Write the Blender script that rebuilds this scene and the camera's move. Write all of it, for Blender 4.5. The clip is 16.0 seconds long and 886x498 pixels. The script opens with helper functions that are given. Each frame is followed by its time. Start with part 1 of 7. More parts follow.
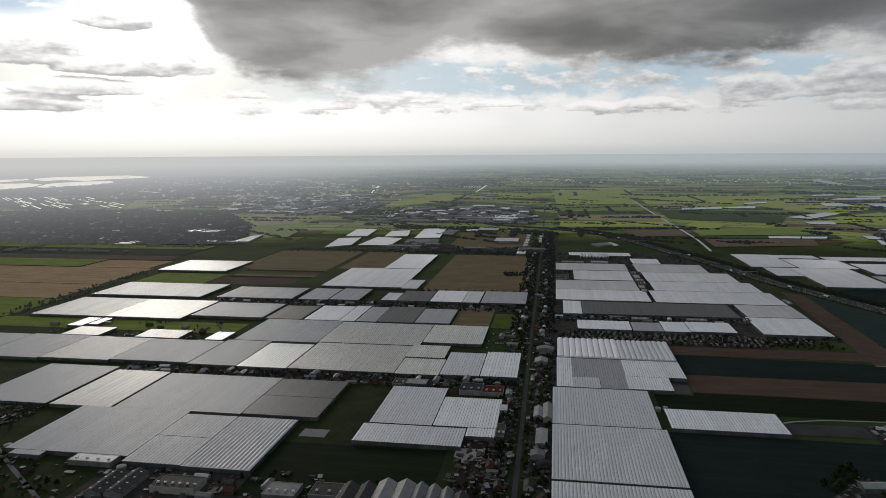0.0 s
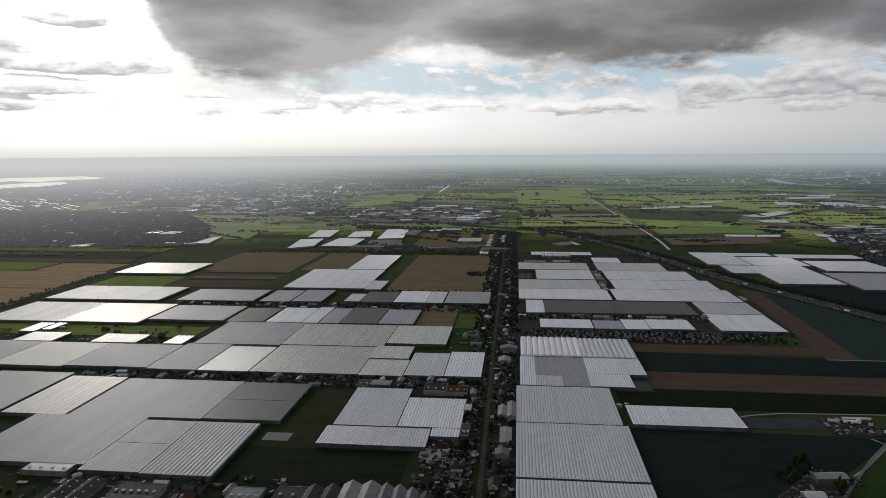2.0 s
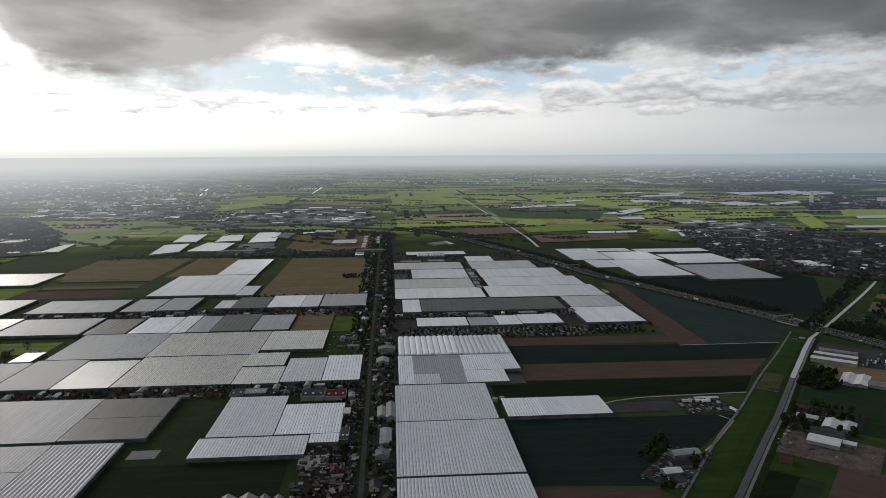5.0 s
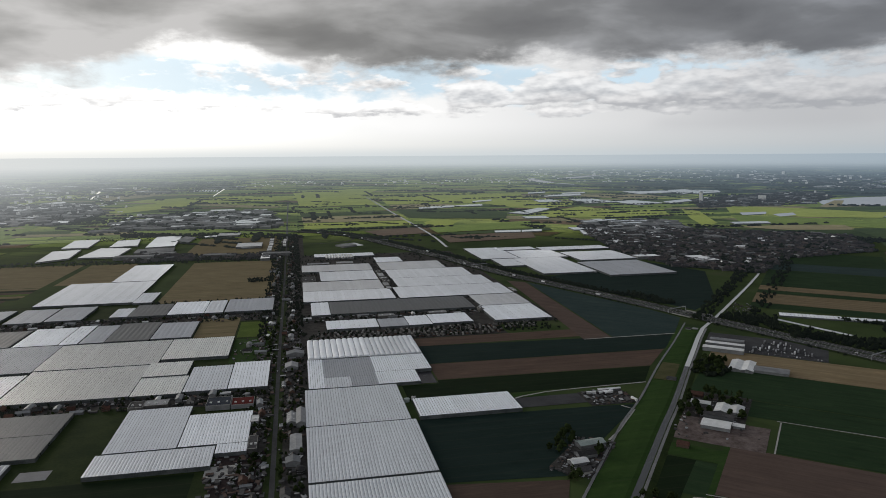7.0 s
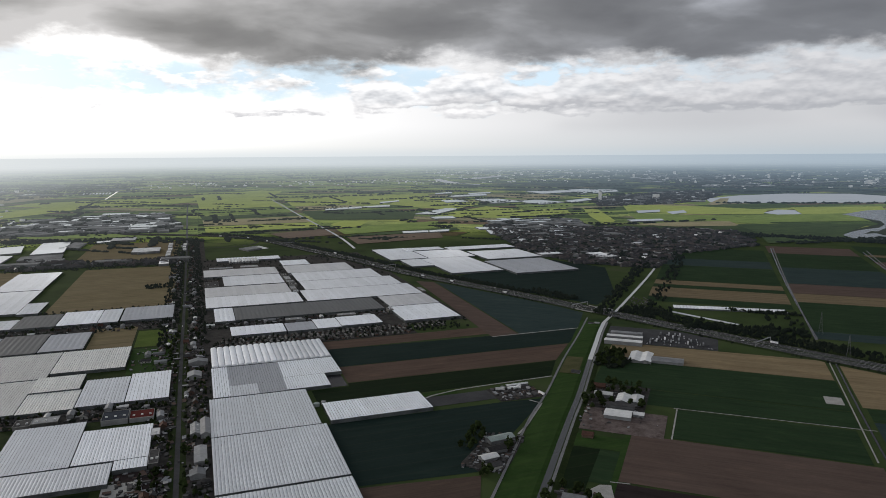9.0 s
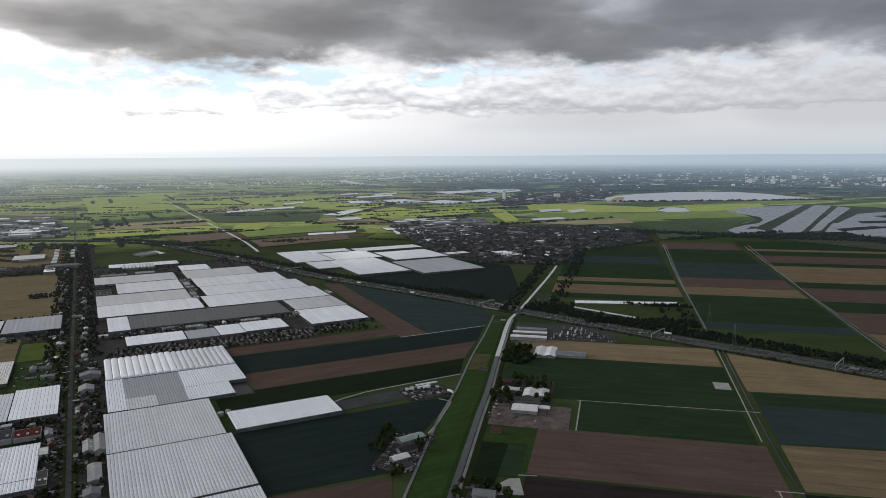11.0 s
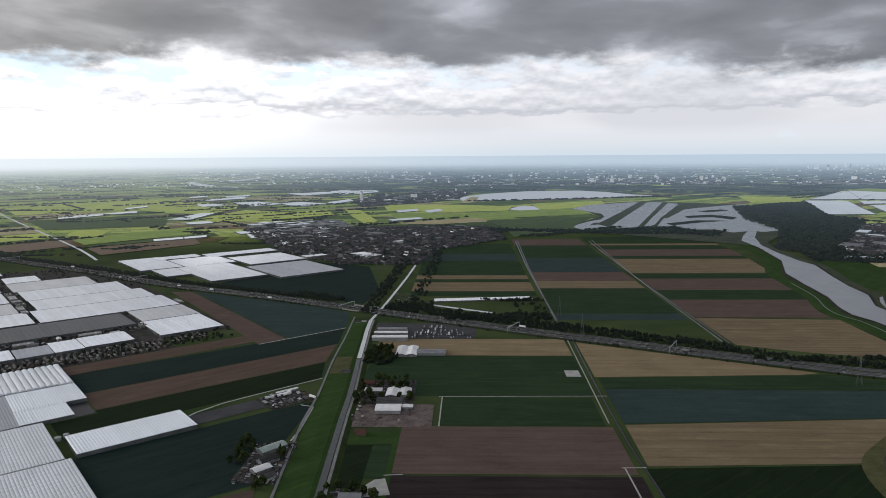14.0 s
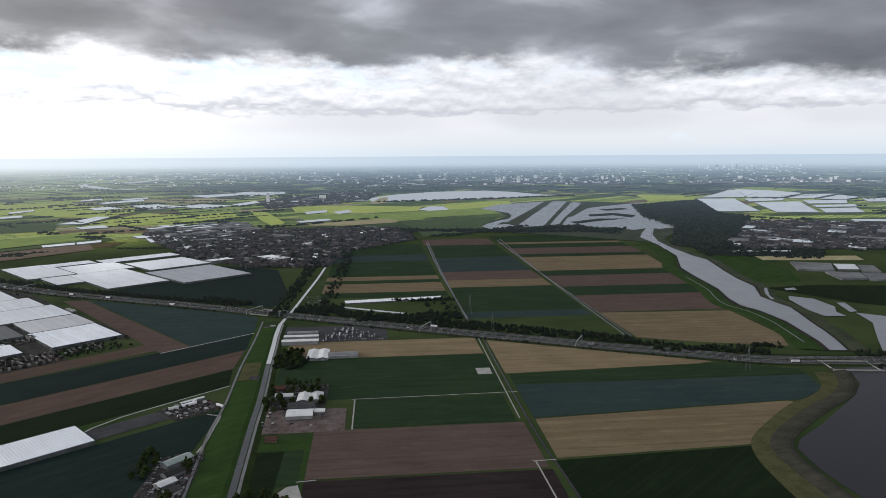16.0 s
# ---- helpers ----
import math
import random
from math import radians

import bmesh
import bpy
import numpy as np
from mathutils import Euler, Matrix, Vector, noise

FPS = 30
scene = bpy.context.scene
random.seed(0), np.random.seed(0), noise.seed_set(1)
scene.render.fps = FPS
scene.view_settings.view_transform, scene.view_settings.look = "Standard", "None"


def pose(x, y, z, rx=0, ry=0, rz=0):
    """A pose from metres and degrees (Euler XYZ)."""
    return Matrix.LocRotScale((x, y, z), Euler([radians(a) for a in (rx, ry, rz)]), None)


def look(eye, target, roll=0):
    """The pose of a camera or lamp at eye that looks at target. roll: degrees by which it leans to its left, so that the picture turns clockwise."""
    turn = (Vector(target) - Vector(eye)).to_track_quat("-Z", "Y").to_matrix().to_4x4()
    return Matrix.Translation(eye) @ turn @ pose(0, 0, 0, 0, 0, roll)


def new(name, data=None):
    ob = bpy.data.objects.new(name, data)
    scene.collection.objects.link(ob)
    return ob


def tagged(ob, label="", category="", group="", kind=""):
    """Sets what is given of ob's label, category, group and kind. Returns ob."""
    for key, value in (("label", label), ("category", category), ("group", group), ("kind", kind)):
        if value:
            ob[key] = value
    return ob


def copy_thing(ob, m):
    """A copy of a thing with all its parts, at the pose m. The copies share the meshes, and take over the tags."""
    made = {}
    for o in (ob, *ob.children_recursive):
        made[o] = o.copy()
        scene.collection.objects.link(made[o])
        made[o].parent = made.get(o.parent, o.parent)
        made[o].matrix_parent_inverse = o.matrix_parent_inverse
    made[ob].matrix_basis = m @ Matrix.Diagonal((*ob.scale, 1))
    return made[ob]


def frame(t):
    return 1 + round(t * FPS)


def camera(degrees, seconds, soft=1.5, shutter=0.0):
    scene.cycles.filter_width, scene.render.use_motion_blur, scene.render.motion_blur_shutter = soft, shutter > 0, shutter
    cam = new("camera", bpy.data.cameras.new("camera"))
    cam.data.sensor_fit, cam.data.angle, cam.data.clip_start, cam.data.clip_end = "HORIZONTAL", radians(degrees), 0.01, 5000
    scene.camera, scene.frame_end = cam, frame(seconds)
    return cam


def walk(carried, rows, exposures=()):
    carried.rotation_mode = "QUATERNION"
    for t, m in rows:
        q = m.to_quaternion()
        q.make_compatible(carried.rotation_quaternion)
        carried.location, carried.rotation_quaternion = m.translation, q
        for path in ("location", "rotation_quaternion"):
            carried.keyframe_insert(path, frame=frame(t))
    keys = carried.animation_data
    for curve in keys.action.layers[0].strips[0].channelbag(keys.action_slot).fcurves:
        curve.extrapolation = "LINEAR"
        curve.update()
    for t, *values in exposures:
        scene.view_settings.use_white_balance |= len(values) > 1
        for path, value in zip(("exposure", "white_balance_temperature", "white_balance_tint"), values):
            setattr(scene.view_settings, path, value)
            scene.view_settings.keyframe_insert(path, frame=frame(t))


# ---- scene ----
EYE = 300.0                       # height of the camera over the polder
cam = camera(65.25, 16.0, soft=0.9)
ROWS = ((0.0, 9.21, -7.80, -0.35), (0.5, 8.53, -7.80, -0.35), (1.0, 7.78, -7.80, -0.35), (1.5, 6.96, -7.80, -0.35), (2.0, 6.14,
        -7.79, -0.35), (2.5, 5.12, -7.79, -0.35), (3.0, 3.28, -7.78, -0.35), (3.5, 1.41, -7.78, -0.35), (4.0, -0.47, -7.77,
        -0.35), (6.5, -9.94, -7.76, -0.35), (7.0, -11.85, -7.75, -0.35), (7.5, -13.76, -7.75, -0.35), (8.0, -15.67, -7.74,
        -0.35), (8.5, -17.58, -7.73, -0.35), (9.0, -19.50, -7.73, -0.35), (11.5, -29.19, -7.72, -0.35), (12.0, -31.13, -7.72,
        -0.35), (12.5, -33.08, -7.72, -0.36), (13.0, -35.05, -7.72, -0.36), (13.5, -37.02, -7.72, -0.36), (14.0, -38.99, -7.72,
        -0.36), (14.5, -40.98, -7.72, -0.36), (15.0, -42.98, -7.71, -0.36), (15.5, -44.96, -7.71, -0.36), (16.0, -46.46, -7.71,
        -0.36))                   # seconds, heading, tilt, lean
walk(cam, [(t, pose(0, 0, EYE, 0, 0, heading) @ pose(0, 0, 0, 90 + tilt) @ pose(0, 0, 0, 0, 0, lean))
           for t, heading, tilt, lean in ROWS],
     exposures=((0.0, -0.50, 6500, 10), (4.0, -0.30, 6500, 10), (7.0, -0.08, 6500, 10), (9.0, 0.10, 6480, 11), (12.5, 0.33, 6430, 12), (16.0, 0.56, 6370, 12)))

# ---------------------------------------------------------------- sky and sun
SUN_AZ, SUN_EL = -33.0, 14.0      # degrees clockwise from +y, degrees up


class Nodes:
    """Short hand for building a node tree."""

    def __init__(self, tree):
        self.tree = tree
        tree.nodes.clear()

    def add(self, kind, **sockets):
        n = self.tree.nodes.new(kind)
        for key, value in sockets.items():
            self.put(n, key.replace("_", " "), value)
        return n

    def put(self, n, key, value):
        sock = n.inputs[int(key[1:])] if key[0] == "i" and key[1:].isdigit() else n.inputs[key]
        if isinstance(value, bpy.types.NodeSocket):
            self.tree.links.new(value, sock)
        else:
            sock.default_value = value

    def math(self, op, a, b=0.0, c=0.0, clamp=False):
        n = self.tree.nodes.new("ShaderNodeMath")
        n.operation, n.use_clamp = op, clamp
        for k, value in enumerate((a, b, c)):
            self.put(n, f"i{k}", value)
        return n.outputs[0]

    def mix(self, fac, a, b, blend="MIX"):
        n = self.tree.nodes.new("ShaderNodeMix")
        n.data_type, n.blend_type = "RGBA", blend
        self.put(n, "i0", fac)
        for k, value in ((6, a), (7, b)):
            self.put(n, f"i{k}", (*value, 1) if isinstance(value, tuple) and len(value) == 3 else value)
        return n.outputs[2]

    def noise(self, vector, scale, detail=4.0, rough=0.55):
        n = self.add("ShaderNodeTexNoise", Vector=vector, Scale=scale, Detail=detail, Roughness=rough)
        return n.outputs[0]

    def step(self, value, lo, hi, out0=0.0, out1=1.0):
        n = self.tree.nodes.new("ShaderNodeMapRange")
        n.interpolation_type = "SMOOTHSTEP"
        for k, v in enumerate((value, lo, hi, out0, out1)):
            self.put(n, f"i{k}", v)
        return n.outputs[0]

    def ramp(self, fac, stops, interpolation="LINEAR"):
        n = self.tree.nodes.new("ShaderNodeValToRGB")
        n.color_ramp.interpolation = interpolation
        el = n.color_ramp.elements
        while len(el) < len(stops):
            el.new(0.5)
        for e, (p, colour) in zip(el, stops):
            e.position = p
            e.color = (*colour, 1) if isinstance(colour, tuple) else (colour, colour, colour, 1)
        self.put(n, "i0", fac)
        return n.outputs[0]

    def vec(self, x, y, z=0.0):
        return self.add("ShaderNodeCombineXYZ", i0=x, i1=y, i2=z).outputs[0]


def build_sky():
    world = bpy.data.worlds.new("cloudy_sky")
    scene.world = world
    world.use_nodes = True
    n = Nodes(world.node_tree)
    way = n.add("ShaderNodeTexCoord").outputs["Generated"]
    sep = n.add("ShaderNodeSeparateXYZ", i0=way).outputs
    az = n.math("MULTIPLY", n.math("ARCTAN2", sep[0], sep[1]), 57.29578)
    el = n.math("MULTIPLY", n.math("ARCSINE", sep[2]), 57.29578)
    flat = n.vec(az, n.math("MULTIPLY", el, 2.0))
    band = n.vec(n.math("MULTIPLY", az, 0.45), n.math("MULTIPLY", el, 1.5), 7.3)
    big = n.math("SUBTRACT", n.noise(flat, 0.10, 5.0, 0.55), 0.5)
    fine = n.math("SUBTRACT", n.noise(flat, 0.42, 6.0, 0.6), 0.5)
    streak = n.noise(band, 0.13, 3.0, 0.45)

    # brightness falls off away from the sun
    s_az, s_el = radians(SUN_AZ), radians(SUN_EL)
    dot = n.tree.nodes.new("ShaderNodeVectorMath")
    dot.operation = "DOT_PRODUCT"
    n.put(dot, "i0", way)
    dot.inputs[1].default_value = (math.sin(s_az) * math.cos(s_el), math.cos(s_az) * math.cos(s_el), math.sin(s_el))
    near_sun = n.math("MAXIMUM", dot.outputs["Value"], 0.0)
    glow = n.math("ADD", n.math("MULTIPLY", n.math("POWER", near_sun, 90.0), 0.45),
                  n.math("MULTIPLY", n.math("POWER", near_sun, 10.0), 0.12))

    # open sky between the clouds
    sky = n.tree.nodes.new("ShaderNodeTexSky")
    sky.sky_type, sky.sun_disc = "NISHITA", False
    sky.sun_elevation, sky.sun_rotation = radians(SUN_EL), radians(SUN_AZ)
    sky.air_density, sky.dust_density = 1.0, 2.5
    blue = n.mix(0.93, n.mix(1.0, sky.outputs[0], (0.14, 0.14, 0.14), "MULTIPLY"), (0.66, 0.84, 0.98))
    # thin bright cloud over most of the open part
    white = n.mix(n.step(az, -24.0, 46.0), (1.42, 1.41, 1.38), (0.60, 0.61, 0.625))
    veil = n.step(n.math("ADD", n.math("ADD", big, n.math("MULTIPLY", fine, 0.5)),
                         n.step(n.math("ABSOLUTE", n.math("SUBTRACT", el, 5.8)), 0.5, 2.6, -0.14, 0.22)), -0.16, 0.07)
    hole_u = n.math("MULTIPLY", n.math("ADD", az, 40.5), 1 / 5.0)
    hole_v = n.math("MULTIPLY", n.math("SUBTRACT", el, 11.2), 1 / 1.9)
    hole = n.math("SUBTRACT", 1.0, n.math("MULTIPLY_ADD", hole_u, hole_u, n.math("MULTIPLY", hole_v, hole_v)), clamp=True)
    veil = n.math("SUBTRACT", veil, n.math("MULTIPLY", hole, 1.5), clamp=True)
    gap_u = n.math("MULTIPLY", n.math("ADD", az, 21.0), 1 / 8.0)
    gap_v = n.math("MULTIPLY", n.math("SUBTRACT", el, 5.9), 1 / 1.9)
    gap = n.math("SUBTRACT", 1.0, n.math("MULTIPLY_ADD", gap_u, gap_u, n.math("MULTIPLY", gap_v, gap_v)), clamp=True)
    veil = n.math("SUBTRACT", veil, n.math("MULTIPLY", gap, n.math("MULTIPLY_ADD", fine, 2.5, 0.75)), clamp=True)
    veil = n.math("MAXIMUM", veil, n.step(az, 24.0, 46.0, 0.0, 0.8))
    colour = n.mix(n.math("MULTIPLY", hole, 1.4, clamp=True), n.mix(veil, blue, white), (0.50, 0.68, 0.86))

    # heaped clouds: azimuth, elevation, half width, half height
    lumps = ((-33.8, 9.6, 3.2, 1.1), (-32.9, 6.4, 5.4, 1.2), (-40.5, 7.1, 5.0, 1.5), (-36.6, 4.8, 4.4, 0.9),
             (-40.0, 3.6, 4.0, 0.9), (-24.0, 4.6, 1.6, 0.4), (-18.2, 3.8, 2.2, 0.5), (-10.5, 3.9, 2.0, 0.35), (-5.0, 4.0, 3.0, 0.5), (2.4, 3.6, 2.6, 0.6),
             (7.6, 3.8, 3.4, 0.7), (15.0, 4.5, 3.4, 1.5), (17.6, 4.4, 3.0, 1.0), (21.6, 4.9, 3.8, 1.6), (27.0, 4.4, 3.2, 1.2), (31.5, 4.8, 4.0, 1.5), (38.0, 4.2, 5.0, 1.2),
             (46.0, 4.2, 6.0, 1.4), (55.0, 4.2, 5.0, 1.2), (61.0, 4.0, 5.0, 1.0), (67.5, 4.6, 5.0, 1.2), (74.0, 4.0, 5.0, 1.0), (84.0, 3.9, 7.0, 1.4))

    def heaps(rise, detail):
        """How thick the heaped cloud is at a little above the line of sight; its base is flat, its top heaped."""
        up = n.math("ADD", el, rise)
        thick = 0.0
        for a, e, ra, re in lumps:
            u = n.math("MULTIPLY", n.math("SUBTRACT", az, a), 1 / ra)
            v = n.math("MULTIPLY", n.math("SUBTRACT", up, e), 1 / re)
            v = n.math("MULTIPLY", v, n.step(v, -0.5, -0.1, 2.0, 1.0))
            g = n.math("SUBTRACT", 1.25, n.math("MULTIPLY_ADD", u, u, n.math("MULTIPLY", v, v)), clamp=True)
            thick = n.math("MAXIMUM", thick, g)
        coarse = n.noise(n.vec(n.math("MULTIPLY", az, 0.26), n.math("MULTIPLY", up, 0.80), 3.1), 1.0, 3.0, 0.5)
        knobs = n.noise(n.vec(n.math("MULTIPLY", az, 0.85), n.math("MULTIPLY", up, 2.1), 8.4), 1.0, detail, 0.58)
        base = n.math("MULTIPLY_ADD", n.math("SUBTRACT", n.noise(n.vec(n.math("MULTIPLY", az, 0.16), 0.0, 5.0), 1.0, 2.0), 0.5), 1.0, 3.15)
        zone = n.math("MULTIPLY", n.step(n.math("SUBTRACT", up, base), -0.15, 0.25), n.step(up, 9.0, 5.5))
        wide = n.math("MULTIPLY", zone, n.step(az, 5.0, 42.0, 0.22, 0.50))
        thick = n.math("ADD", n.math("MULTIPLY", thick, n.step(az, -30.0, -22.0, 0.95, 0.66)), wide)
        thick = n.math("MULTIPLY_ADD", n.math("SUBTRACT", coarse, 0.5), 2.0, thick)
        thick = n.math("MULTIPLY_ADD", n.math("SUBTRACT", knobs, 0.5), 1.15, thick)
        return n.math("SUBTRACT", thick, n.step(n.math("SUBTRACT", up, base), 0.0, -0.7, 0.0, 0.45))

    here, soft, above = heaps(0.0, 6.0), heaps(0.0, 2.0), heaps(0.45, 2.0)
    lit = n.mix(n.step(az, -12.0, 50.0), (1.40, 1.38, 1.35), (0.68, 0.685, 0.70))
    shade = n.mix(n.step(az, -20.0, 50.0), (0.66, 0.66, 0.67), (0.41, 0.425, 0.455))
    puff = n.step(here, 0.18, 0.55)
    slope = n.math("MULTIPLY_ADD", n.math("SUBTRACT", here, soft), -0.25, n.math("SUBTRACT", above, soft))
    under = n.math("MULTIPLY", n.math("MULTIPLY_ADD", slope, 0.85, 0.56, clamp=True), n.math("MULTIPLY_ADD", above, 1.5, 0.22, clamp=True))
    colour = n.mix(n.math("MULTIPLY", puff, 0.92), colour, n.mix(under, lit, shade))
    # broken grey layers low over the far side
    low = n.math("MULTIPLY", n.step(streak, 0.45, 0.66), n.math("MULTIPLY", n.step(el, 1.0, 2.4), n.step(el, 8.0, 5.5)))
    colour = n.mix(n.math("MULTIPLY", low, n.step(az, 12.0, 60.0, 0.16, 0.55)), colour, (0.44, 0.455, 0.48))

    # the dark sheet of cloud overhead; its lower edge rises and falls round the horizon
    edge_stops = ((-41, 14.0), (-30, 13.0), (-28.2, 10.5), (-27.4, 8.3), (-26, 7.1), (-21.9, 6.0), (-17.5, 5.7), (-14.5, 6.1), (-12.5, 6.9), (-9.5, 8.6),
                  (-6, 8.8), (-3.5, 7.8), (0, 6.9), (3, 6.7), (9, 6.75), (13.5, 7.1), (16.5, 8.0), (19.5, 8.0), (24, 7.2), (28, 7.3), (34, 7.8),
                  (38, 7.2), (41.5, 7.0), (48, 7.9), (55, 7.6), (59.3, 6.1), (63.4, 6.2), (65.4, 6.9), (72.7, 6.1), (75, 5.4), (100, 5.4))
    edge = n.ramp(n.math("MULTIPLY_ADD", az, 1 / 360, 0.5), [(a / 360 + 0.5, e / 16) for a, e in edge_stops], "B_SPLINE")
    over = n.math("SUBTRACT", el, n.math("MULTIPLY", edge, 16.0))
    # folds of the sheet lie on a level plane, so that they draw together towards the horizon
    reach = n.math("DIVIDE", 1.0, n.math("MAXIMUM", n.math("ADD", sep[2], 0.16), 0.05))
    plane = n.vec(n.math("MULTIPLY", sep[0], reach), n.math("MULTIPLY", sep[1], reach), 4.7)
    folds = n.add("ShaderNodeTexNoise", Vector=plane, Scale=1.9, Detail=5.0, Roughness=0.5, Distortion=0.2).outputs[0]
    swell = n.noise(plane, 0.9, 2.0, 0.5)
    torn = n.math("ADD", n.math("MULTIPLY", fine, 2.6), n.math("MULTIPLY", n.math("SUBTRACT", folds, 0.5), 3.6))
    cover = n.step(n.math("ADD", over, n.math("ADD", torn, n.math("MULTIPLY", big, 1.2))), -0.95, 0.75)
    depth = n.math("ADD", n.math("MULTIPLY", n.math("MINIMUM", over, 2.2), 0.12),
                   n.math("ADD", n.math("MULTIPLY", n.math("SUBTRACT", folds, 0.5), 1.35), n.math("MULTIPLY", n.math("SUBTRACT", swell, 0.5), 1.3)))
    deck = n.ramp(n.math("ADD", depth, n.math("ADD", n.step(az, -28.0, 10.0, 0.03, 0.20), n.step(az, 44.0, 66.0, 0.0, 0.28)), clamp=True), ((0.0, (0.60, 0.59, 0.58)), (0.22, (0.40, 0.395, 0.385)), (0.45, (0.25, 0.247, 0.24)),
                                                          (0.75, (0.185, 0.183, 0.18)), (1.0, (0.14, 0.14, 0.14))))
    deck = n.mix(1.0, deck, n.mix(n.step(az, -10.0, 50.0), (1.0, 1.0, 1.0), (0.76, 0.81, 0.91)), "MULTIPLY")
    deck = n.mix(n.step(el, 18.0, 48.0), deck, n.mix(n.step(streak, 0.4, 0.62), (0.46, 0.49, 0.54), (0.25, 0.27, 0.30)))
    colour = n.mix(cover, colour, deck)

    # pale air along the horizon, warm towards the sun
    haze = n.mix(n.step(az, -36.0, 52.0), (1.16, 1.13, 1.05), (0.50, 0.545, 0.575))
    colour = n.mix(n.step(el, 2.6, 0.2, 0.0, 0.8), colour, haze)
    rim = n.mix(n.step(az, -39.0, 6.0), (0.93, 0.91, 0.85), (0.70, 0.75, 0.77))
    rim = n.mix(n.step(az, 0.0, 54.0), rim, (0.46, 0.53, 0.58))
    colour = n.mix(n.step(el, 0.9, -0.1, 0.0, 0.85), colour, rim)
    veiled = n.math("MAXIMUM", n.math("MULTIPLY", n.math("MULTIPLY", puff, under), 1.25), n.math("MULTIPLY", cover, 0.65))
    glow = n.math("MULTIPLY", glow, n.math("SUBTRACT", 1.0, veiled, clamp=True))
    colour = n.mix(1.0, colour, n.vec(glow, n.math("MULTIPLY", glow, 0.995), n.math("MULTIPLY", glow, 0.98)), "ADD")
    back = n.add("ShaderNodeBackground", Color=colour, Strength=1.0)
    out = n.add("ShaderNodeOutputWorld")
    n.tree.links.new(back.outputs[0], out.inputs[0])


build_sky()
sun = bpy.data.lights.new("sun", "SUN")
sun.energy, sun.angle, sun.color = 1.2, radians(14), (1.0, 0.94, 0.84)
sun_lamp = new("sun", sun)
_a, _e = radians(SUN_AZ), radians(SUN_EL)
sun_lamp.matrix_world = look((0, 0, 900), (-math.sin(_a) * math.cos(_e), -math.cos(_a) * math.cos(_e), 900 - math.sin(_e)))


# ---------------------------------------------------------------- the lie of the land
NEAR, ROLL = 3000.0, 1850.0       # the plain is flat to NEAR; past it, it is drawn in to end at NEAR + ROLL


def bend(x, y, z=0.0):
    """Where a point of the plain stands: the far land is drawn in along the line of sight, so that it ends at the horizon."""
    r = math.hypot(x, y)
    if r <= NEAR:
        return Vector((x, y, z))
    k = (NEAR + ROLL * (1 - math.exp(-(r - NEAR) / ROLL))) / r
    return Vector((x * k, y * k, EYE + (z - EYE) * k))


TURN = radians(40.7)              # the second field grid, east of the canal


def uv(u, v):
    """A point of the eastern field grid, in the plan."""
    return (u * math.cos(TURN) + v * math.sin(TURN), -u * math.sin(TURN) + v * math.cos(TURN))


def mesh_of(bm, name, material=None):
    me = bpy.data.meshes.new(name)
    bm.to_mesh(me)
    bm.free()
    if material:
        me.materials.append(material)
    return me


def part(name, bm, material, parent, label=""):
    ob = new(name, mesh_of(bm, name, material))
    ob.parent = parent
    return tagged(ob, label)


def box(bm, x0, x1, y0, y1, z0, z1, turn=None):
    vs = [bm.verts.new((x, y, z)) for z in (z0, z1) for x, y in ((x0, y0), (x1, y0), (x1, y1), (x0, y1))]
    for f in ((3, 2, 1, 0), (4, 5, 6, 7), (0, 1, 5, 4), (1, 2, 6, 5), (2, 3, 7, 6), (3, 0, 4, 7)):
        bm.faces.new([vs[k] for k in f])
    if turn is not None:
        bmesh.ops.transform(bm, matrix=turn, verts=vs)
    return vs


